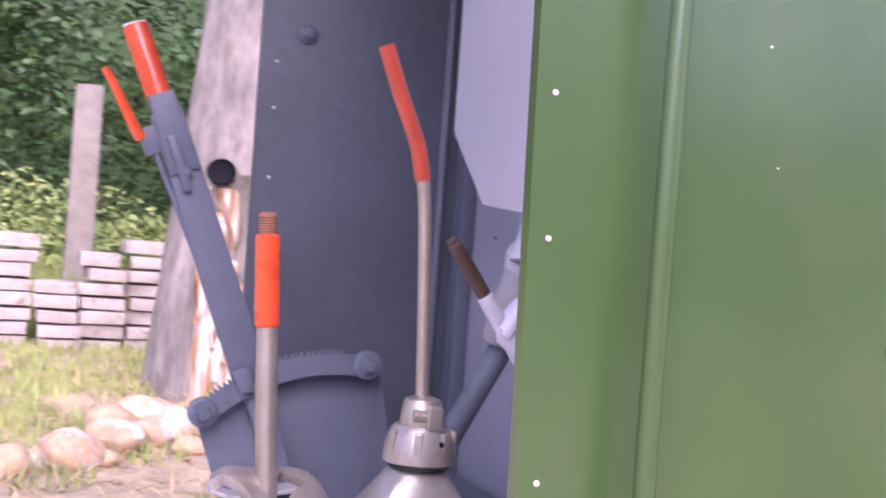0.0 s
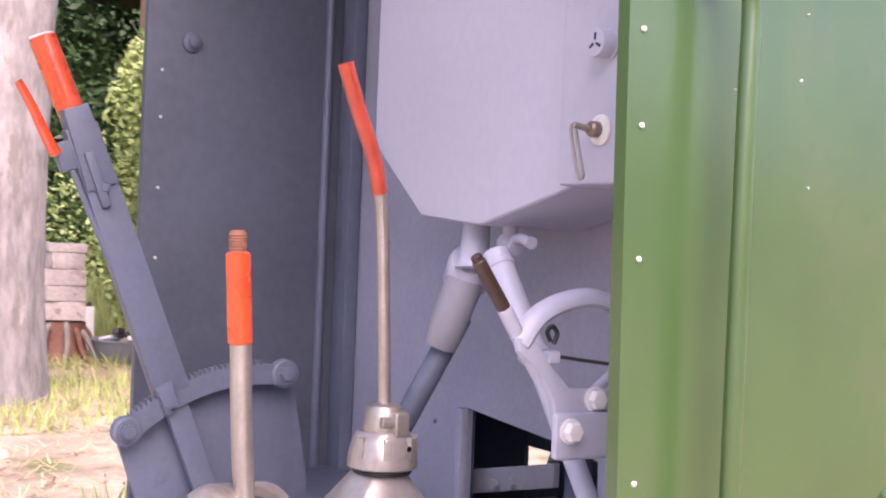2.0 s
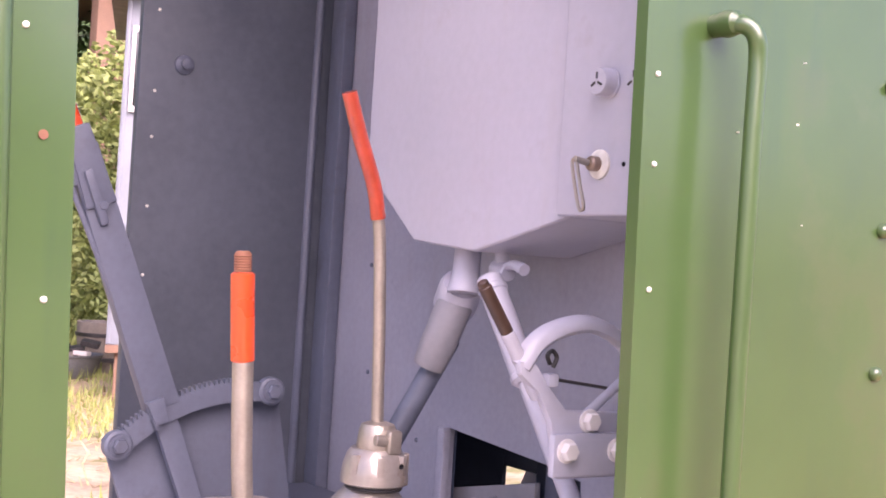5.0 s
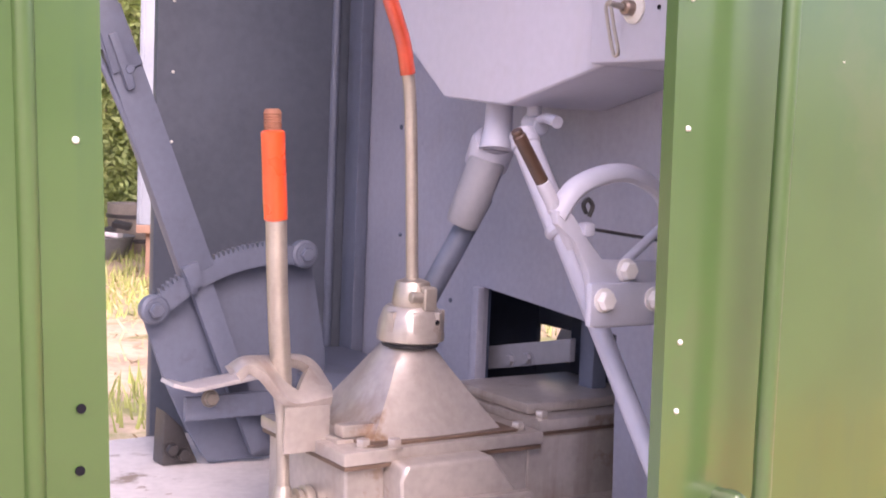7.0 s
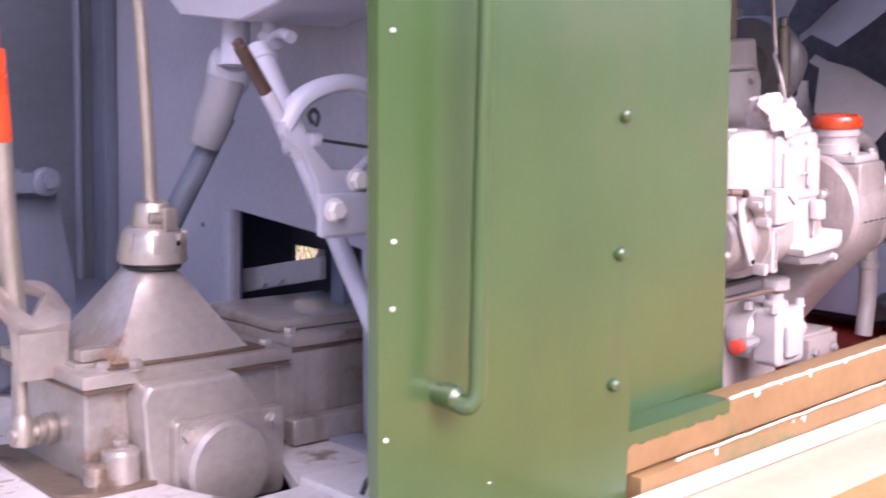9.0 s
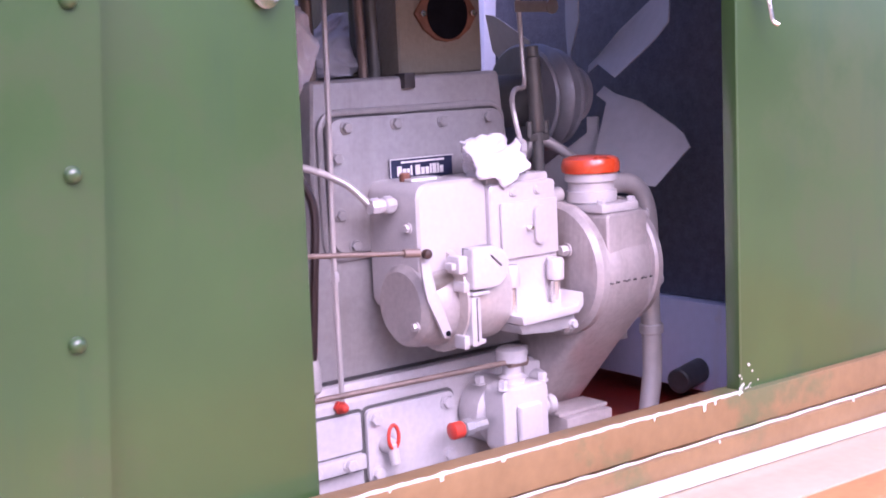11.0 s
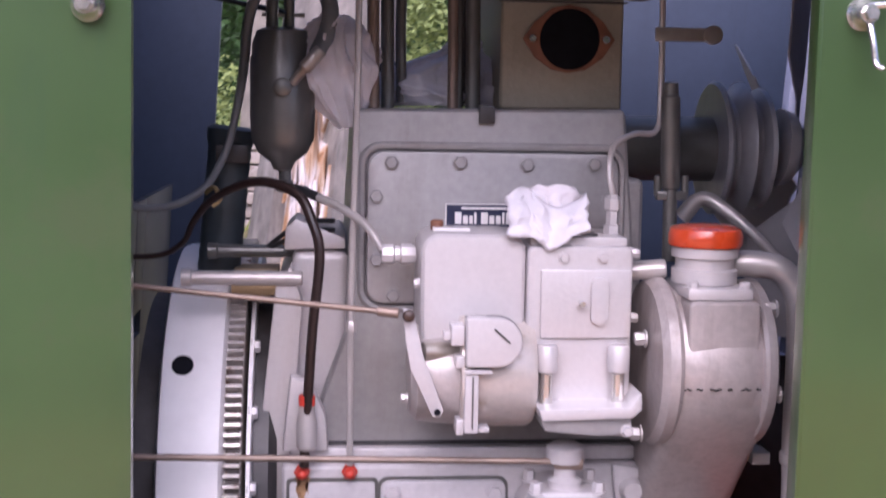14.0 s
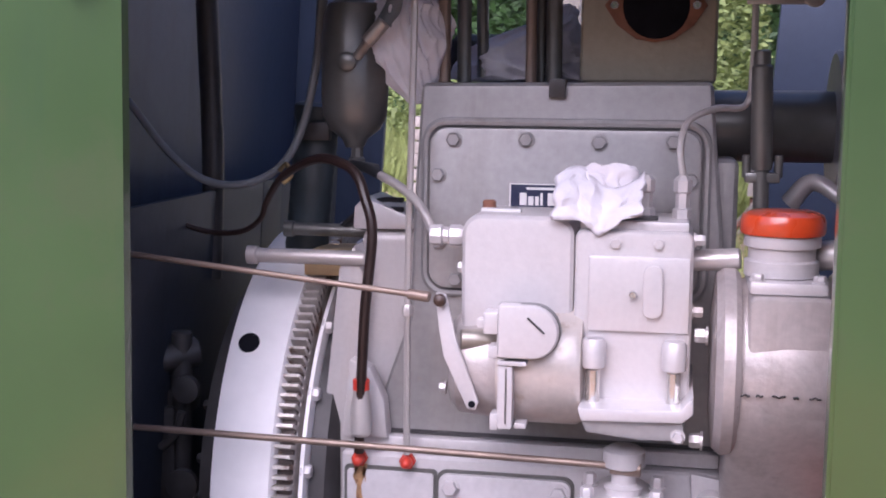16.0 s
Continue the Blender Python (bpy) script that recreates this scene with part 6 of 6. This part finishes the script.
paper_wipe((0.110, 0.315, 0.112), 0.058, 0.042, 0.050, 3)
hanging_cloth("cotton_cloth", [(-0.150, 0.352, 0.016), (-0.150, 0.334, 0.034), (-0.146, 0.30, 0.046), (-0.142, 0.262, 0.042), (-0.136, 0.230, 0.030), (-0.131, 0.207, 0.012)], 0.45, 1.7, 7, "white cotton cloth wrapped round a pipe end")
hanging_cloth("cotton_cloth", [(0.036, 0.335, 0.012), (0.024, 0.314, 0.030), (0.002, 0.290, 0.058), (-0.006, 0.262, 0.080), (-0.006, 0.237, 0.080)], 0.56, 4.2, 6, "white cotton cloth stuffed over the open cylinder")


def fan():
    t = thing("cooling_fan", "grey metal six-bladed cooling fan", "fan", m=Matrix.Translation((1.475, 0.512, 1.615)))
    hub = part("hub", join(lathe([(0.03, 0), (0.055, 0.004), (0.05, 0.02), (0.03, 0.035), (0.012, 0.04)], (-0.02, 0, 0), (1, 0, 0), 28)), "fan", t)

    NECK = 0.7

    def blade(ang):
        bm = bmesh.new()
        n = 8
        rows = []
        for i in range(n + 1):
            f = i / n
            r = 0.04 + 0.225 * f
            w = 0.020 + (0.115 - 0.020) * min(1, max(0, (f - 0.20) / 0.10))
            if f > 0.85:
                w *= 1 - 0.25 * (f - 0.85) / 0.15
            tw = radians(32)
            rows.append([Vector((e * w / 2 * math.sin(tw) + k * 0.003, e * w / 2 * math.cos(tw), r)) for k in (0, 1) for e in (-1, -0.5, 0, 0.5, 1)])
            # the neck runs on along one edge, with a square shoulder at the other
            for q in rows[-1]:
                q.y += (0.115 - w) / 2 * math.cos(tw) * (1 if f < 0.5 else 0) * NECK
                q.x += (0.115 - w) / 2 * math.sin(tw) * (1 if f < 0.5 else 0) * NECK
        vs = [[bm.verts.new(q) for q in row] for row in rows]
        for a, b in zip(vs, vs[1:]):
            for i in range(4):
                bm.faces.new((a[i], a[i + 1], b[i + 1], b[i]))
                bm.faces.new((a[5 + i], b[5 + i], b[6 + i], a[6 + i]))
            bm.faces.new((a[0], b[0], b[5], a[5]))
            bm.faces.new((a[4], a[9], b[9], b[4]))
        for row in (vs[0], vs[-1]):
            bm.faces.new((row[0], row[1], row[2], row[3], row[4], row[9], row[8], row[7], row[6], row[5]))
        return moved(bm, Matrix.Rotation(radians(ang), 4, "X"))
    for a in (-3, 57, 117, 177, 237, 297):
        part("blade", blade(a), "fan", t)


fan()


def radiator():
    t = thing("radiator", "dark radiator core in a pale lavender frame", "radiator", (1.66, 0.6, 0.98))
    o = Vector((1.66, 0.6, 0.98))
    T = Matrix.Translation(-o)
    part("core", moved(box(1.66, 1.74, 0.269, 0.95, 1.25, 1.905, 0.003), T), "rad", t)
    fr = part("frame", join(moved(box(1.63, 1.76, 0.205, 0.268, 1.02, 1.98, 0.004), T), moved(box(1.63, 1.76, 0.951, 0.985, 1.02, 1.98, 0.004), T), moved(box(1.63, 1.76, 0.268, 0.951, 1.906, 1.98, 0.004), T), moved(box(1.63, 1.76, 0.268, 0.951, 1.09, 1.249, 0.004), T)), "rad_frame", t, "pale lavender painted frame")
    part("bottom_tray", moved(box(1.36, 1.80, 0.12, 1.10, 0.985, 1.05, 0.006), T), "red", t, "dark red primed bottom tray")
    # dark plate added to keep the gap beside the pump leg black
    part("lower_shroud", moved(box(1.40, 1.625, 0.62, 0.63, 1.052, 1.30, 0.003), T), "dark", t)
    part("drain_pipe", moved(rod((1.55, 0.32, 1.12), (1.66, 0.35, 1.13), 0.022), T), "dark", t)
    part("drain_plug", moved(lathe([(0.014, 0), (0.017, 0.006), (0.013, 0.028)], (1.47, 0.26, 1.06), (0, -0.3, 1), 14), T), "white", t)


radiator()


# ---------------------------------------------------------------- garden behind
def trunk_tree():
    o = Vector((0.84, 7.0, GROUND - 0.03))
    t = thing("tree", "old tree with hollow split trunk and bleached heartwood", "tree", o)
    bm = bmesh.new()
    n, m = 84, 60
    rows = []
    for k in range(m + 1):
        h = 6.0 * (k / m) ** 1.6
        r = 0.30 + 0.19 * math.exp(-h * 0.62)
        cx = -0.02 + 0.018 * h * h if h < 3 else 0.142 + 0.09 * (h - 3)
        ring = []
        for i in range(n):
            a = 2 * math.pi * i / n
            rr = r * (1 + 0.07 * math.sin(3 * a + 1) * math.exp(-h) + 0.06 * noise.noise((math.cos(a) * 1.4, math.sin(a) * 1.4, h * 0.9)) + 0.035 * noise.noise((math.cos(a) * 6, math.sin(a) * 6, h * 2.4)))
            # the split opens towards the machine, its lips rolled outwards
            da = (a + math.pi / 2 + 0.04 * math.sin(h * 4) + 0.24 + math.pi) % (2 * math.pi) - math.pi
            wid = 0.38
            fade = min(1, max(0, (1.36 - h) / 0.12))
            if abs(da) < wid:
                rr *= 1 - fade * 0.34 * (1 - (abs(da) / wid) ** 6)
            else:
                rr *= 1 + fade * 0.05 * math.exp(-((abs(da) - wid) / 0.14) ** 2)
            # knot hollow at the top of the split
            kd = math.hypot((a + math.pi / 2 + 0.36 + math.pi) % (2 * math.pi) - math.pi, (h - 1.41) / r) / 0.21
            if kd < 1:
                rr *= 1 - 0.10 * (1 - kd * kd)
            elif kd < 1.8:
                rr *= 1 + 0.03 * (1.8 - kd)
            ring.append(bm.verts.new((rr * math.cos(a) + cx, rr * math.sin(a), h)))
        rows.append(ring)
    for a, b in zip(rows, rows[1:]):
        for i in range(n):
            bm.faces.new((a[i], a[(i + 1) % n], b[(i + 1) % n], b[i]))
    bm.faces.new(rows[-1])
    part("trunk", bm, "bark", t)
    # bleached, cracked heartwood standing in the split
    bm = bmesh.new()
    nu, nv, rows = 90, 64, []
    for j in range(nv + 1):
        h = 1.30 * j / nv
        xl = -0.278 + 0.045 * min(1, h / 0.95) + 0.014 * noise.noise((h * 5, 3.3, 0))
        xr = 0.068 - 0.055 * min(1, h / 0.95) - 0.03 * max(0, h - 0.95) / 0.4 + 0.014 * noise.noise((h * 5, 9.1, 0))
        row = []
        for i in range(nu + 1):
            u = i / nu
            x = xl + (xr - xl) * u
            crack = max(0, 1 - abs(noise.noise((x * 9 + 0.35 * noise.noise((x * 3, h * 3, 5)), h * 0.9, 2.2))) * 9)
            y = -0.392 + 0.12 * abs(2 * u - 1) ** 5 + 0.05 * h / 1.37 + 0.030 * noise.noise((x * 30, h * 1.6, 0)) + 0.016 * noise.noise((x * 75, h * 4, 4)) + 0.10 * crack
            row.append(bm.verts.new((x, y, h)))
        rows.append(row)
    for p, q in zip(rows, rows[1:]):
        for i in range(nu):
            bm.faces.new((p[i], p[i + 1], q[i + 1], q[i]))
    part("split_wood", bm, "deadwood", t, "pale splintered heartwood in the split", smooth=False)
    rnd = random.Random(8)
    for k in range(7):
        x, lo = -0.235 + 0.043 * k + rnd.uniform(-0.01, 0.01), rnd.uniform(0.0, 0.5)
        hi = lo + rnd.uniform(0.35, 0.75)
        w = rnd.uniform(0.008, 0.016)
        part("splinter", tube([(x + rnd.uniform(-0.012, 0.012), -0.405 + 0.05 * f + rnd.uniform(-0.008, 0.008), lo + (hi - lo) * f) for f in (0, 0.25, 0.5, 0.75, 1.0)], lambda q, w=w: w * (0.2 + math.sin(math.pi * (0.1 + 0.8 * q))), 6, 4, 1.8), "deadwood", t)
    part("knot_hole", moved(lathe([(0.05, -0.04), (0.086, -0.010), (0.080, 0.004), (0.066, -0.006), (0.02, -0.012)], (0, 0, 0), (-0.38, -1, 0.02), 17), Matrix.Translation((-0.152, -0.352, 1.395)) @ Matrix.Diagonal((1.08, 1, 0.92, 1))), "hole", t, "dark knot hole")
    return t


trunk_tree()


def leaf_cloud(name, boxes, count, size, m, seed, label, category="bush"):
    """Many small leaf blades filling rough ellipsoids."""
    rnd = random.Random(seed)
    vs, fs = [], []
    for cx, cy, cz, rx, ry, rz, share in boxes:
        for _ in range(int(count * share)):
            while True:
                p = Vector((rnd.uniform(-1, 1), rnd.uniform(-1, 1), rnd.uniform(-1, 1)))
                l = p.length
                if 0.35 < l < 1 and noise.noise(Vector((cx, cy, cz)) + p * 2.4) > -0.22:
                    break
            c = Vector((cx + p.x * rx, cy + p.y * ry, cz + p.z * rz))
            s = size * rnd.uniform(0.6, 1.4)
            d = Vector((rnd.gauss(0, 1), rnd.gauss(0, 1), rnd.gauss(0, 0.6))).normalized()
            e = d.cross(Vector((rnd.gauss(0, 1), rnd.gauss(0, 1), rnd.gauss(0, 1)))).normalized() * 0.42
            i = len(vs)
            vs += [c - d * s * 0.5, c + e * s * 0.5, c + d * s * 0.5, c - e * s * 0.5]
            fs.append((i, i + 1, i + 2, i + 3))
    me = bpy.data.meshes.new(name)
    me.from_pydata([tuple(v) for v in vs], [], fs)
    me.materials.append(M[m])
    ob = new(name, me)
    return tagged(ob, label, category, kind="stuff")


leaf_cloud("far_woods", [(-6, 17, 4.5, 6, 2.5, 6, 0.25), (1, 18, 4.5, 5, 2.5, 6.5, 0.3), (7, 19, 4.0, 5, 2.5, 6.5, 0.2), (14, 20, 4.2, 6, 2.5, 6.5, 0.25)], 150000, 0.16, "leaf", 5, "dense dark green woodland edge", "woods")
# unseen trees added behind, so the green gloss paint reflects something dark
leaf_cloud("rear_woods", [(-22, -34, 3.4, 12, 3, 4.4, 0.2), (-7, -23, 3.9, 5, 2.5, 5.0, 0.2), (1, -22, 4.2, 5, 2.5, 5.6, 0.25), (9, -24, 3.6, 5, 2.5, 4.6, 0.15), (24, -36, 3.2, 12, 3, 4.1, 0.2)], 34000, 0.6, "leaf", 15, "dense dark green trees, unseen, added for reflections in the panels", "woods")
shrub = random.Random(3)
leaf_cloud("hedge", [(-6.5 + 0.72 * k + shrub.uniform(-0.3, 0.3), 13.0 + shrub.uniform(-0.7, 0.9), GROUND + 0.35 + shrub.uniform(0.0, 0.45), shrub.uniform(0.5, 1.1), shrub.uniform(0.4, 0.7), shrub.uniform(0.35, 0.95), 0.065) for k in range(16)] + [(1.62, 11.2, 2.1, 0.35, 0.4, 0.9, 0.1), (3.15, 10.4, 2.0, 0.6, 0.55, 1.6, 0.45)], 24000, 0.085, "leaf2", 6, "pale green leafy hedge and shrubs", "hedge")


tagged(part("backdrop", box(-40, 60, 27, 27.5, 0, 13, 0), "leaf", kind="structure"), "dark green wall of far woodland", "woods")


def meadow():
    rnd = random.Random(12)
    vs, fs = [], []
    for _ in range(60000):
        x, y = rnd.uniform(-5, 8), rnd.uniform(3.2, 14)
        dense = noise.noise((x * 0.7, y * 0.7, 2))
        if y < 8.5 and dense < (-0.12 if y > 4.5 else 0.05):
            continue
        h = rnd.uniform(0.04, 0.13) * (1 if y < 9.9 else 3.0 + 2.6 * min(1, (y - 9.9) / 1.6))
        w = rnd.uniform(0.006, 0.012) * (1 if y < 9 else 1.8)
        a = rnd.uniform(0, 6.28)
        dx, dy = math.cos(a) * w, math.sin(a) * w
        lx, ly = rnd.gauss(0, 0.3) * h, rnd.gauss(0, 0.3) * h
        i = len(vs)
        vs += [(x - dx, y - dy, GROUND - 0.02), (x + dx, y + dy, GROUND - 0.02), (x + lx, y + ly, GROUND + h)]
        fs.append((i, i + 1, i + 2))
    me = bpy.data.meshes.new("grass")
    me.from_pydata(vs, [], fs)
    me.materials.append(M["grass"])
    tagged(new("grass", me), "tufts of meadow grass on dry ground", "grass", kind="stuff")


def straw():
    rnd = random.Random(19)
    vs, fs = [], []
    for _ in range(16000):
        x, y = rnd.uniform(-2.5, 4.5), rnd.uniform(2.6, 9)
        if noise.noise((x * 0.9, y * 0.9, 7)) < -0.1:
            continue
        a, n, w = rnd.uniform(0, 6.28), rnd.uniform(0.05, 0.16), rnd.uniform(0.003, 0.007)
        d, e = Vector((math.cos(a), math.sin(a), rnd.uniform(-0.1, 0.45))) * n, Vector((-math.sin(a), math.cos(a), 0)) * w
        p = Vector((x, y, GROUND + rnd.uniform(0.0, 0.035)))
        i = len(vs)
        vs += [tuple(p - e), tuple(p + e), tuple(p + d + e * 0.4), tuple(p + d - e * 0.4)]
        fs.append((i, i + 1, i + 2, i + 3))
    me = bpy.data.meshes.new("straw")
    me.from_pydata(vs, [], fs)
    me.materials.append(M["straw"])
    tagged(new("straw", me), "loose dry straw strewn over the ground", "straw", kind="stuff")


straw()
meadow()


def slab_stacks():
    rnd = random.Random(21)
    for s, (x, y, count) in enumerate(((-0.47, 9.45, 8), (-0.13, 9.3, 5), (0.21, 9.4, 7), (0.57, 9.5, 8), (-0.84, 9.55, 7), (0.95, 9.6, 6), (1.32, 9.7, 4))):
        t = thing("slab_stack", "stack of weathered grey concrete paving slabs", "slab stack", (x, y, GROUND), "slab stacks in the garden")
        for k in range(count):
            w, h = rnd.uniform(0.145, 0.178), rnd.uniform(0.088, 0.106)
            z = 0.112 * k - 0.01
            o = part("slab", moved(box(-w, w, -0.2, 0.2, 0, h, 0.012), Matrix.Rotation(radians(rnd.uniform(-7, 7)), 4, "Z") @ Matrix.Rotation(radians(rnd.uniform(-1.5, 1.5)), 4, "Y")), "slab", t)
            o.location = (rnd.uniform(-0.035, 0.035), rnd.uniform(-0.03, 0.03), z)


slab_stacks()


def field_stones():
    rnd = random.Random(31)
    spots = [(-0.41, 4.25, 0.12), (-0.16, 4.45, 0.13), (0.03, 4.75, 0.13), (0.20, 5.0, 0.10), (0.32, 5.2, 0.12), (0.06, 5.3, 0.12), (0.20, 5.55, 0.13), (0.40, 5.55, 0.09), (0.50, 5.3, 0.08), (0.36, 4.78, 0.07), (-0.02, 4.5, 0.06), (0.58, 5.0, 0.06), (0.30, 5.75, 0.10), (-0.28, 4.5, 0.07)]
    for x, y, r in spots:
        r *= 1.08
        bm = bmesh.new()
        bmesh.ops.create_icosphere(bm, subdivisions=3, radius=1)
        sd = rnd.uniform(0, 50)
        for v in bm.verts:
            q = v.co * (1 + 0.35 * noise.noise(v.co * 0.9 + Vector((sd, 0, 0))) + 0.08 * noise.noise(v.co * 3 + Vector((0, sd, 0))))
            v.co = Vector((q.x * r, q.y * r * 0.9, q.z * r * 0.62))
        ob = part("field_stone", bm, "stone")
        ob.location = (x, y, GROUND + r * 0.48)
        tagged(ob, "rounded pale tan field stone lying on the ground", "stone", "heap of field stones")


field_stones()


def wooden_post():
    ob = part("wooden_post", join(box(-0.125, 0.125, -0.12, 0.12, 0, 2.28, 0.014), box(-0.11, 0.11, -0.105, 0.105, 2.27, 2.30, 0.01)), "oldwood")
    ob.location = (0.10, 11.5, GROUND - 0.02)
    tagged(ob, "grey weathered square wooden post in the ground", "post")


wooden_post()


def tool_hut():
    """A narrow clad hut standing clear of the ground on blocks."""
    m = Matrix.Translation((2.10, 7.35, GROUND)) @ Matrix.Rotation(radians(-21), 4, "Z")
    t = thing("tool_hut", "pale blue-grey ribbed garden hut standing on blocks", "hut", m=m)
    part("wall", box(0.0, 0.78, 0.0, 0.03, 0.40, 2.75, 0.004), "hut", t)
    part("side_wall", box(-0.002, 0.028, 0.031, 1.8, 0.40, 2.75, 0.004), "hut", t)
    part("back_wall", box(0.029, 0.78, 1.77, 1.80, 0.40, 2.75, 0.004), "hut", t)
    part("end_wall", box(0.75, 0.781, 0.031, 1.769, 0.40, 2.75, 0.004), "hut", t)
    for k in range(9):
        part("cladding_rib", box(0.012 + 0.088 * k, 0.030 + 0.088 * k, -0.012, -0.001, 0.41, 2.74, 0.003), "hut", t)
    w = part("window", box(0.07, 0.15, -0.024, -0.013, 2.0, 2.5, 0.002), "glass", t)
    part("window_frame", join(box(0.045, 0.07, -0.03, -0.012, 1.96, 2.54, 0.003), box(0.15, 0.175, -0.03, -0.012, 1.96, 2.54, 0.003), box(0.07, 0.15, -0.03, -0.012, 2.5, 2.54, 0.003), box(0.07, 0.15, -0.03, -0.012, 1.96, 2.0, 0.003)), "white", w)
    part("skirt_board", box(-0.004, 0.784, -0.016, 1.80, 0.345, 0.399, 0.004), "terracotta", t, "brown timber floor frame")
    for x in (0.06, 0.60):
        for y in (0.05, 1.55):
            part("support_block", box(x, x + 0.14, y, y + 0.18, -0.04, 0.344, 0.01), "terracotta", t)
    part("roof", prism([(-0.12, 2.75), (0.9, 2.75), (0.9, 2.84), (-0.12, 2.84)], -0.18, 2.0, "y", 0.01), "oldwood", t)


tool_hut()


def planter_tub():
    t = thing("planter_tub", "old brown wooden tub with dark hoops on the ground", "tub", (2.86, 9.45, GROUND))
    tub = part("tub", lathe([(0.20, 0), (0.22, 0.05), (0.25, 0.30), (0.25, 0.42), (0.22, 0.42), (0.20, 0.36)], (0, 0, 0), (0, 0, 1), 26), "oldwood", t)
    for z in (0.10, 0.30):
        part("hoop", lathe([(0.232 + z * 0.07, 0), (0.240 + z * 0.07, 0.004), (0.240 + z * 0.07, 0.03), (0.232 + z * 0.07, 0.034)], (0, 0, z), (0, 0, 1), 26), "dark", tub)


planter_tub()


def garden_clutter():
    """A root stump with paving slabs on it, a scrap basin and a small canister beside the tree."""
    rnd = random.Random(44)
    t = thing("tree_stump", "dark gnarled root stump beside the tree", "stump", (1.98, 9.25, GROUND - 0.02))
    part("stump", lathe([(0.24, 0), (0.20, 0.08), (0.17, 0.2), (0.18, 0.33), (0.10, 0.345)], (0, 0, 0), (0, 0, 1), 18), "gasket", t)
    for k in range(11):
        a = k * 0.571 + rnd.uniform(-0.2, 0.2)
        c, q = math.cos(a), math.sin(a)
        part("root", tube([(0.10 * c, 0.10 * q, 0.33), (0.20 * c, 0.20 * q, 0.24 + rnd.uniform(-0.05, 0.05)), (0.26 * c, 0.25 * q, 0.12), (0.33 * c + rnd.uniform(-0.05, 0.05), 0.32 * q, 0.01)], lambda f: 0.030 - 0.016 * f, 8, 4), "oldwood" if k % 3 else "gasket", t)
    t = thing("slab_stack", "pale paving slabs piled on a root stump", "slab stack", (1.95, 9.25, GROUND + 0.33), "slab stacks in the garden")
    for k, (w, h) in enumerate(((0.17, 0.15), (0.16, 0.12), (0.165, 0.13), (0.13, 0.13), (0.15, 0.07))):
        o = part("slab", moved(box(-w, w, -0.16, 0.16, 0, h, 0.012), Matrix.Rotation(radians(rnd.uniform(-9, 9)), 4, "Z")), "slab", t)
        o.location = (rnd.uniform(-0.03, 0.03), 0, (0.0, 0.151, 0.272, 0.403, 0.534)[k])
    t = thing("scrap_basin", "grey metal basin filled with scrap on the ground", "basin", (2.42, 9.05, GROUND - 0.01))
    part("basin", lathe([(0.17, 0), (0.21, 0.05), (0.25, 0.18), (0.262, 0.185), (0.262, 0.20), (0.24, 0.19), (0.19, 0.07), (0.05, 0.06)], (0, 0, 0), (0, 0, 1), 30), "hose_grey", t)
    for k in range(12):
        a, r = rnd.uniform(0, 6.28), rnd.uniform(0.02, 0.17)
        w, d, h = rnd.uniform(0.03, 0.09), rnd.uniform(0.02, 0.05), rnd.uniform(0.01, 0.04)
        part("scrap_piece", moved(box(-w, w, -d, d, -h, h, 0.005), Matrix.Translation((r * math.cos(a), r * math.sin(a), 0.20 + rnd.uniform(-0.03, 0.09))) @ Euler((rnd.uniform(-0.5, 0.5), rnd.uniform(-0.5, 0.5), a)).to_matrix().to_4x4()), ("dark", "oldwood", "white", "dark")[k % 4], t)
    t = thing("canister", "small white plastic canister standing by the stump", "canister", (2.20, 9.30, GROUND - 0.01))
    part("body", prism(rounded(-0.04, 0.04, -0.03, 0.03, 0.012), 0, 0.44, "z", 0.006), "white", t)
    part("cap", lathe([(0.02, 0), (0.02, 0.03), (0.014, 0.035)], (0, 0, 0.441), (0, 0, 1), 14), "dark", t)


garden_clutter()


def house():
    o = Vector((6.2, 14.0, GROUND))
    t = thing("house", "sunlit white masonry house with brown boards", "house", o)
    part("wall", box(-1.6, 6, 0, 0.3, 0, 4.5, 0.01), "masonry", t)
    part("board_strip", box(-2.1, -1.58, -0.05, 0.2, 0, 4.5, 0.01), "terracotta", t)
    for x in (-0.2, 2.2):
        w = part("window", box(x, x + 0.9, -0.03, 0.01, 1.2, 2.8, 0.01), "glass", t)
        part("window_frame", join(box(x - 0.07, x, -0.06, 0.01, 1.13, 2.87, 0.01), box(x + 0.9, x + 0.97, -0.06, 0.01, 1.13, 2.87, 0.01), box(x, x + 0.9, -0.06, 0.01, 2.8, 2.87, 0.01), box(x, x + 0.9, -0.06, 0.01, 1.13, 1.2, 0.01)), "white", w)
    part("roof", prism([(-2.4, 4.4), (6.4, 4.4), (6.4, 4.6), (-2.4, 4.6)], -0.6, 4, "y", 0.02), "terracotta", t)


house()
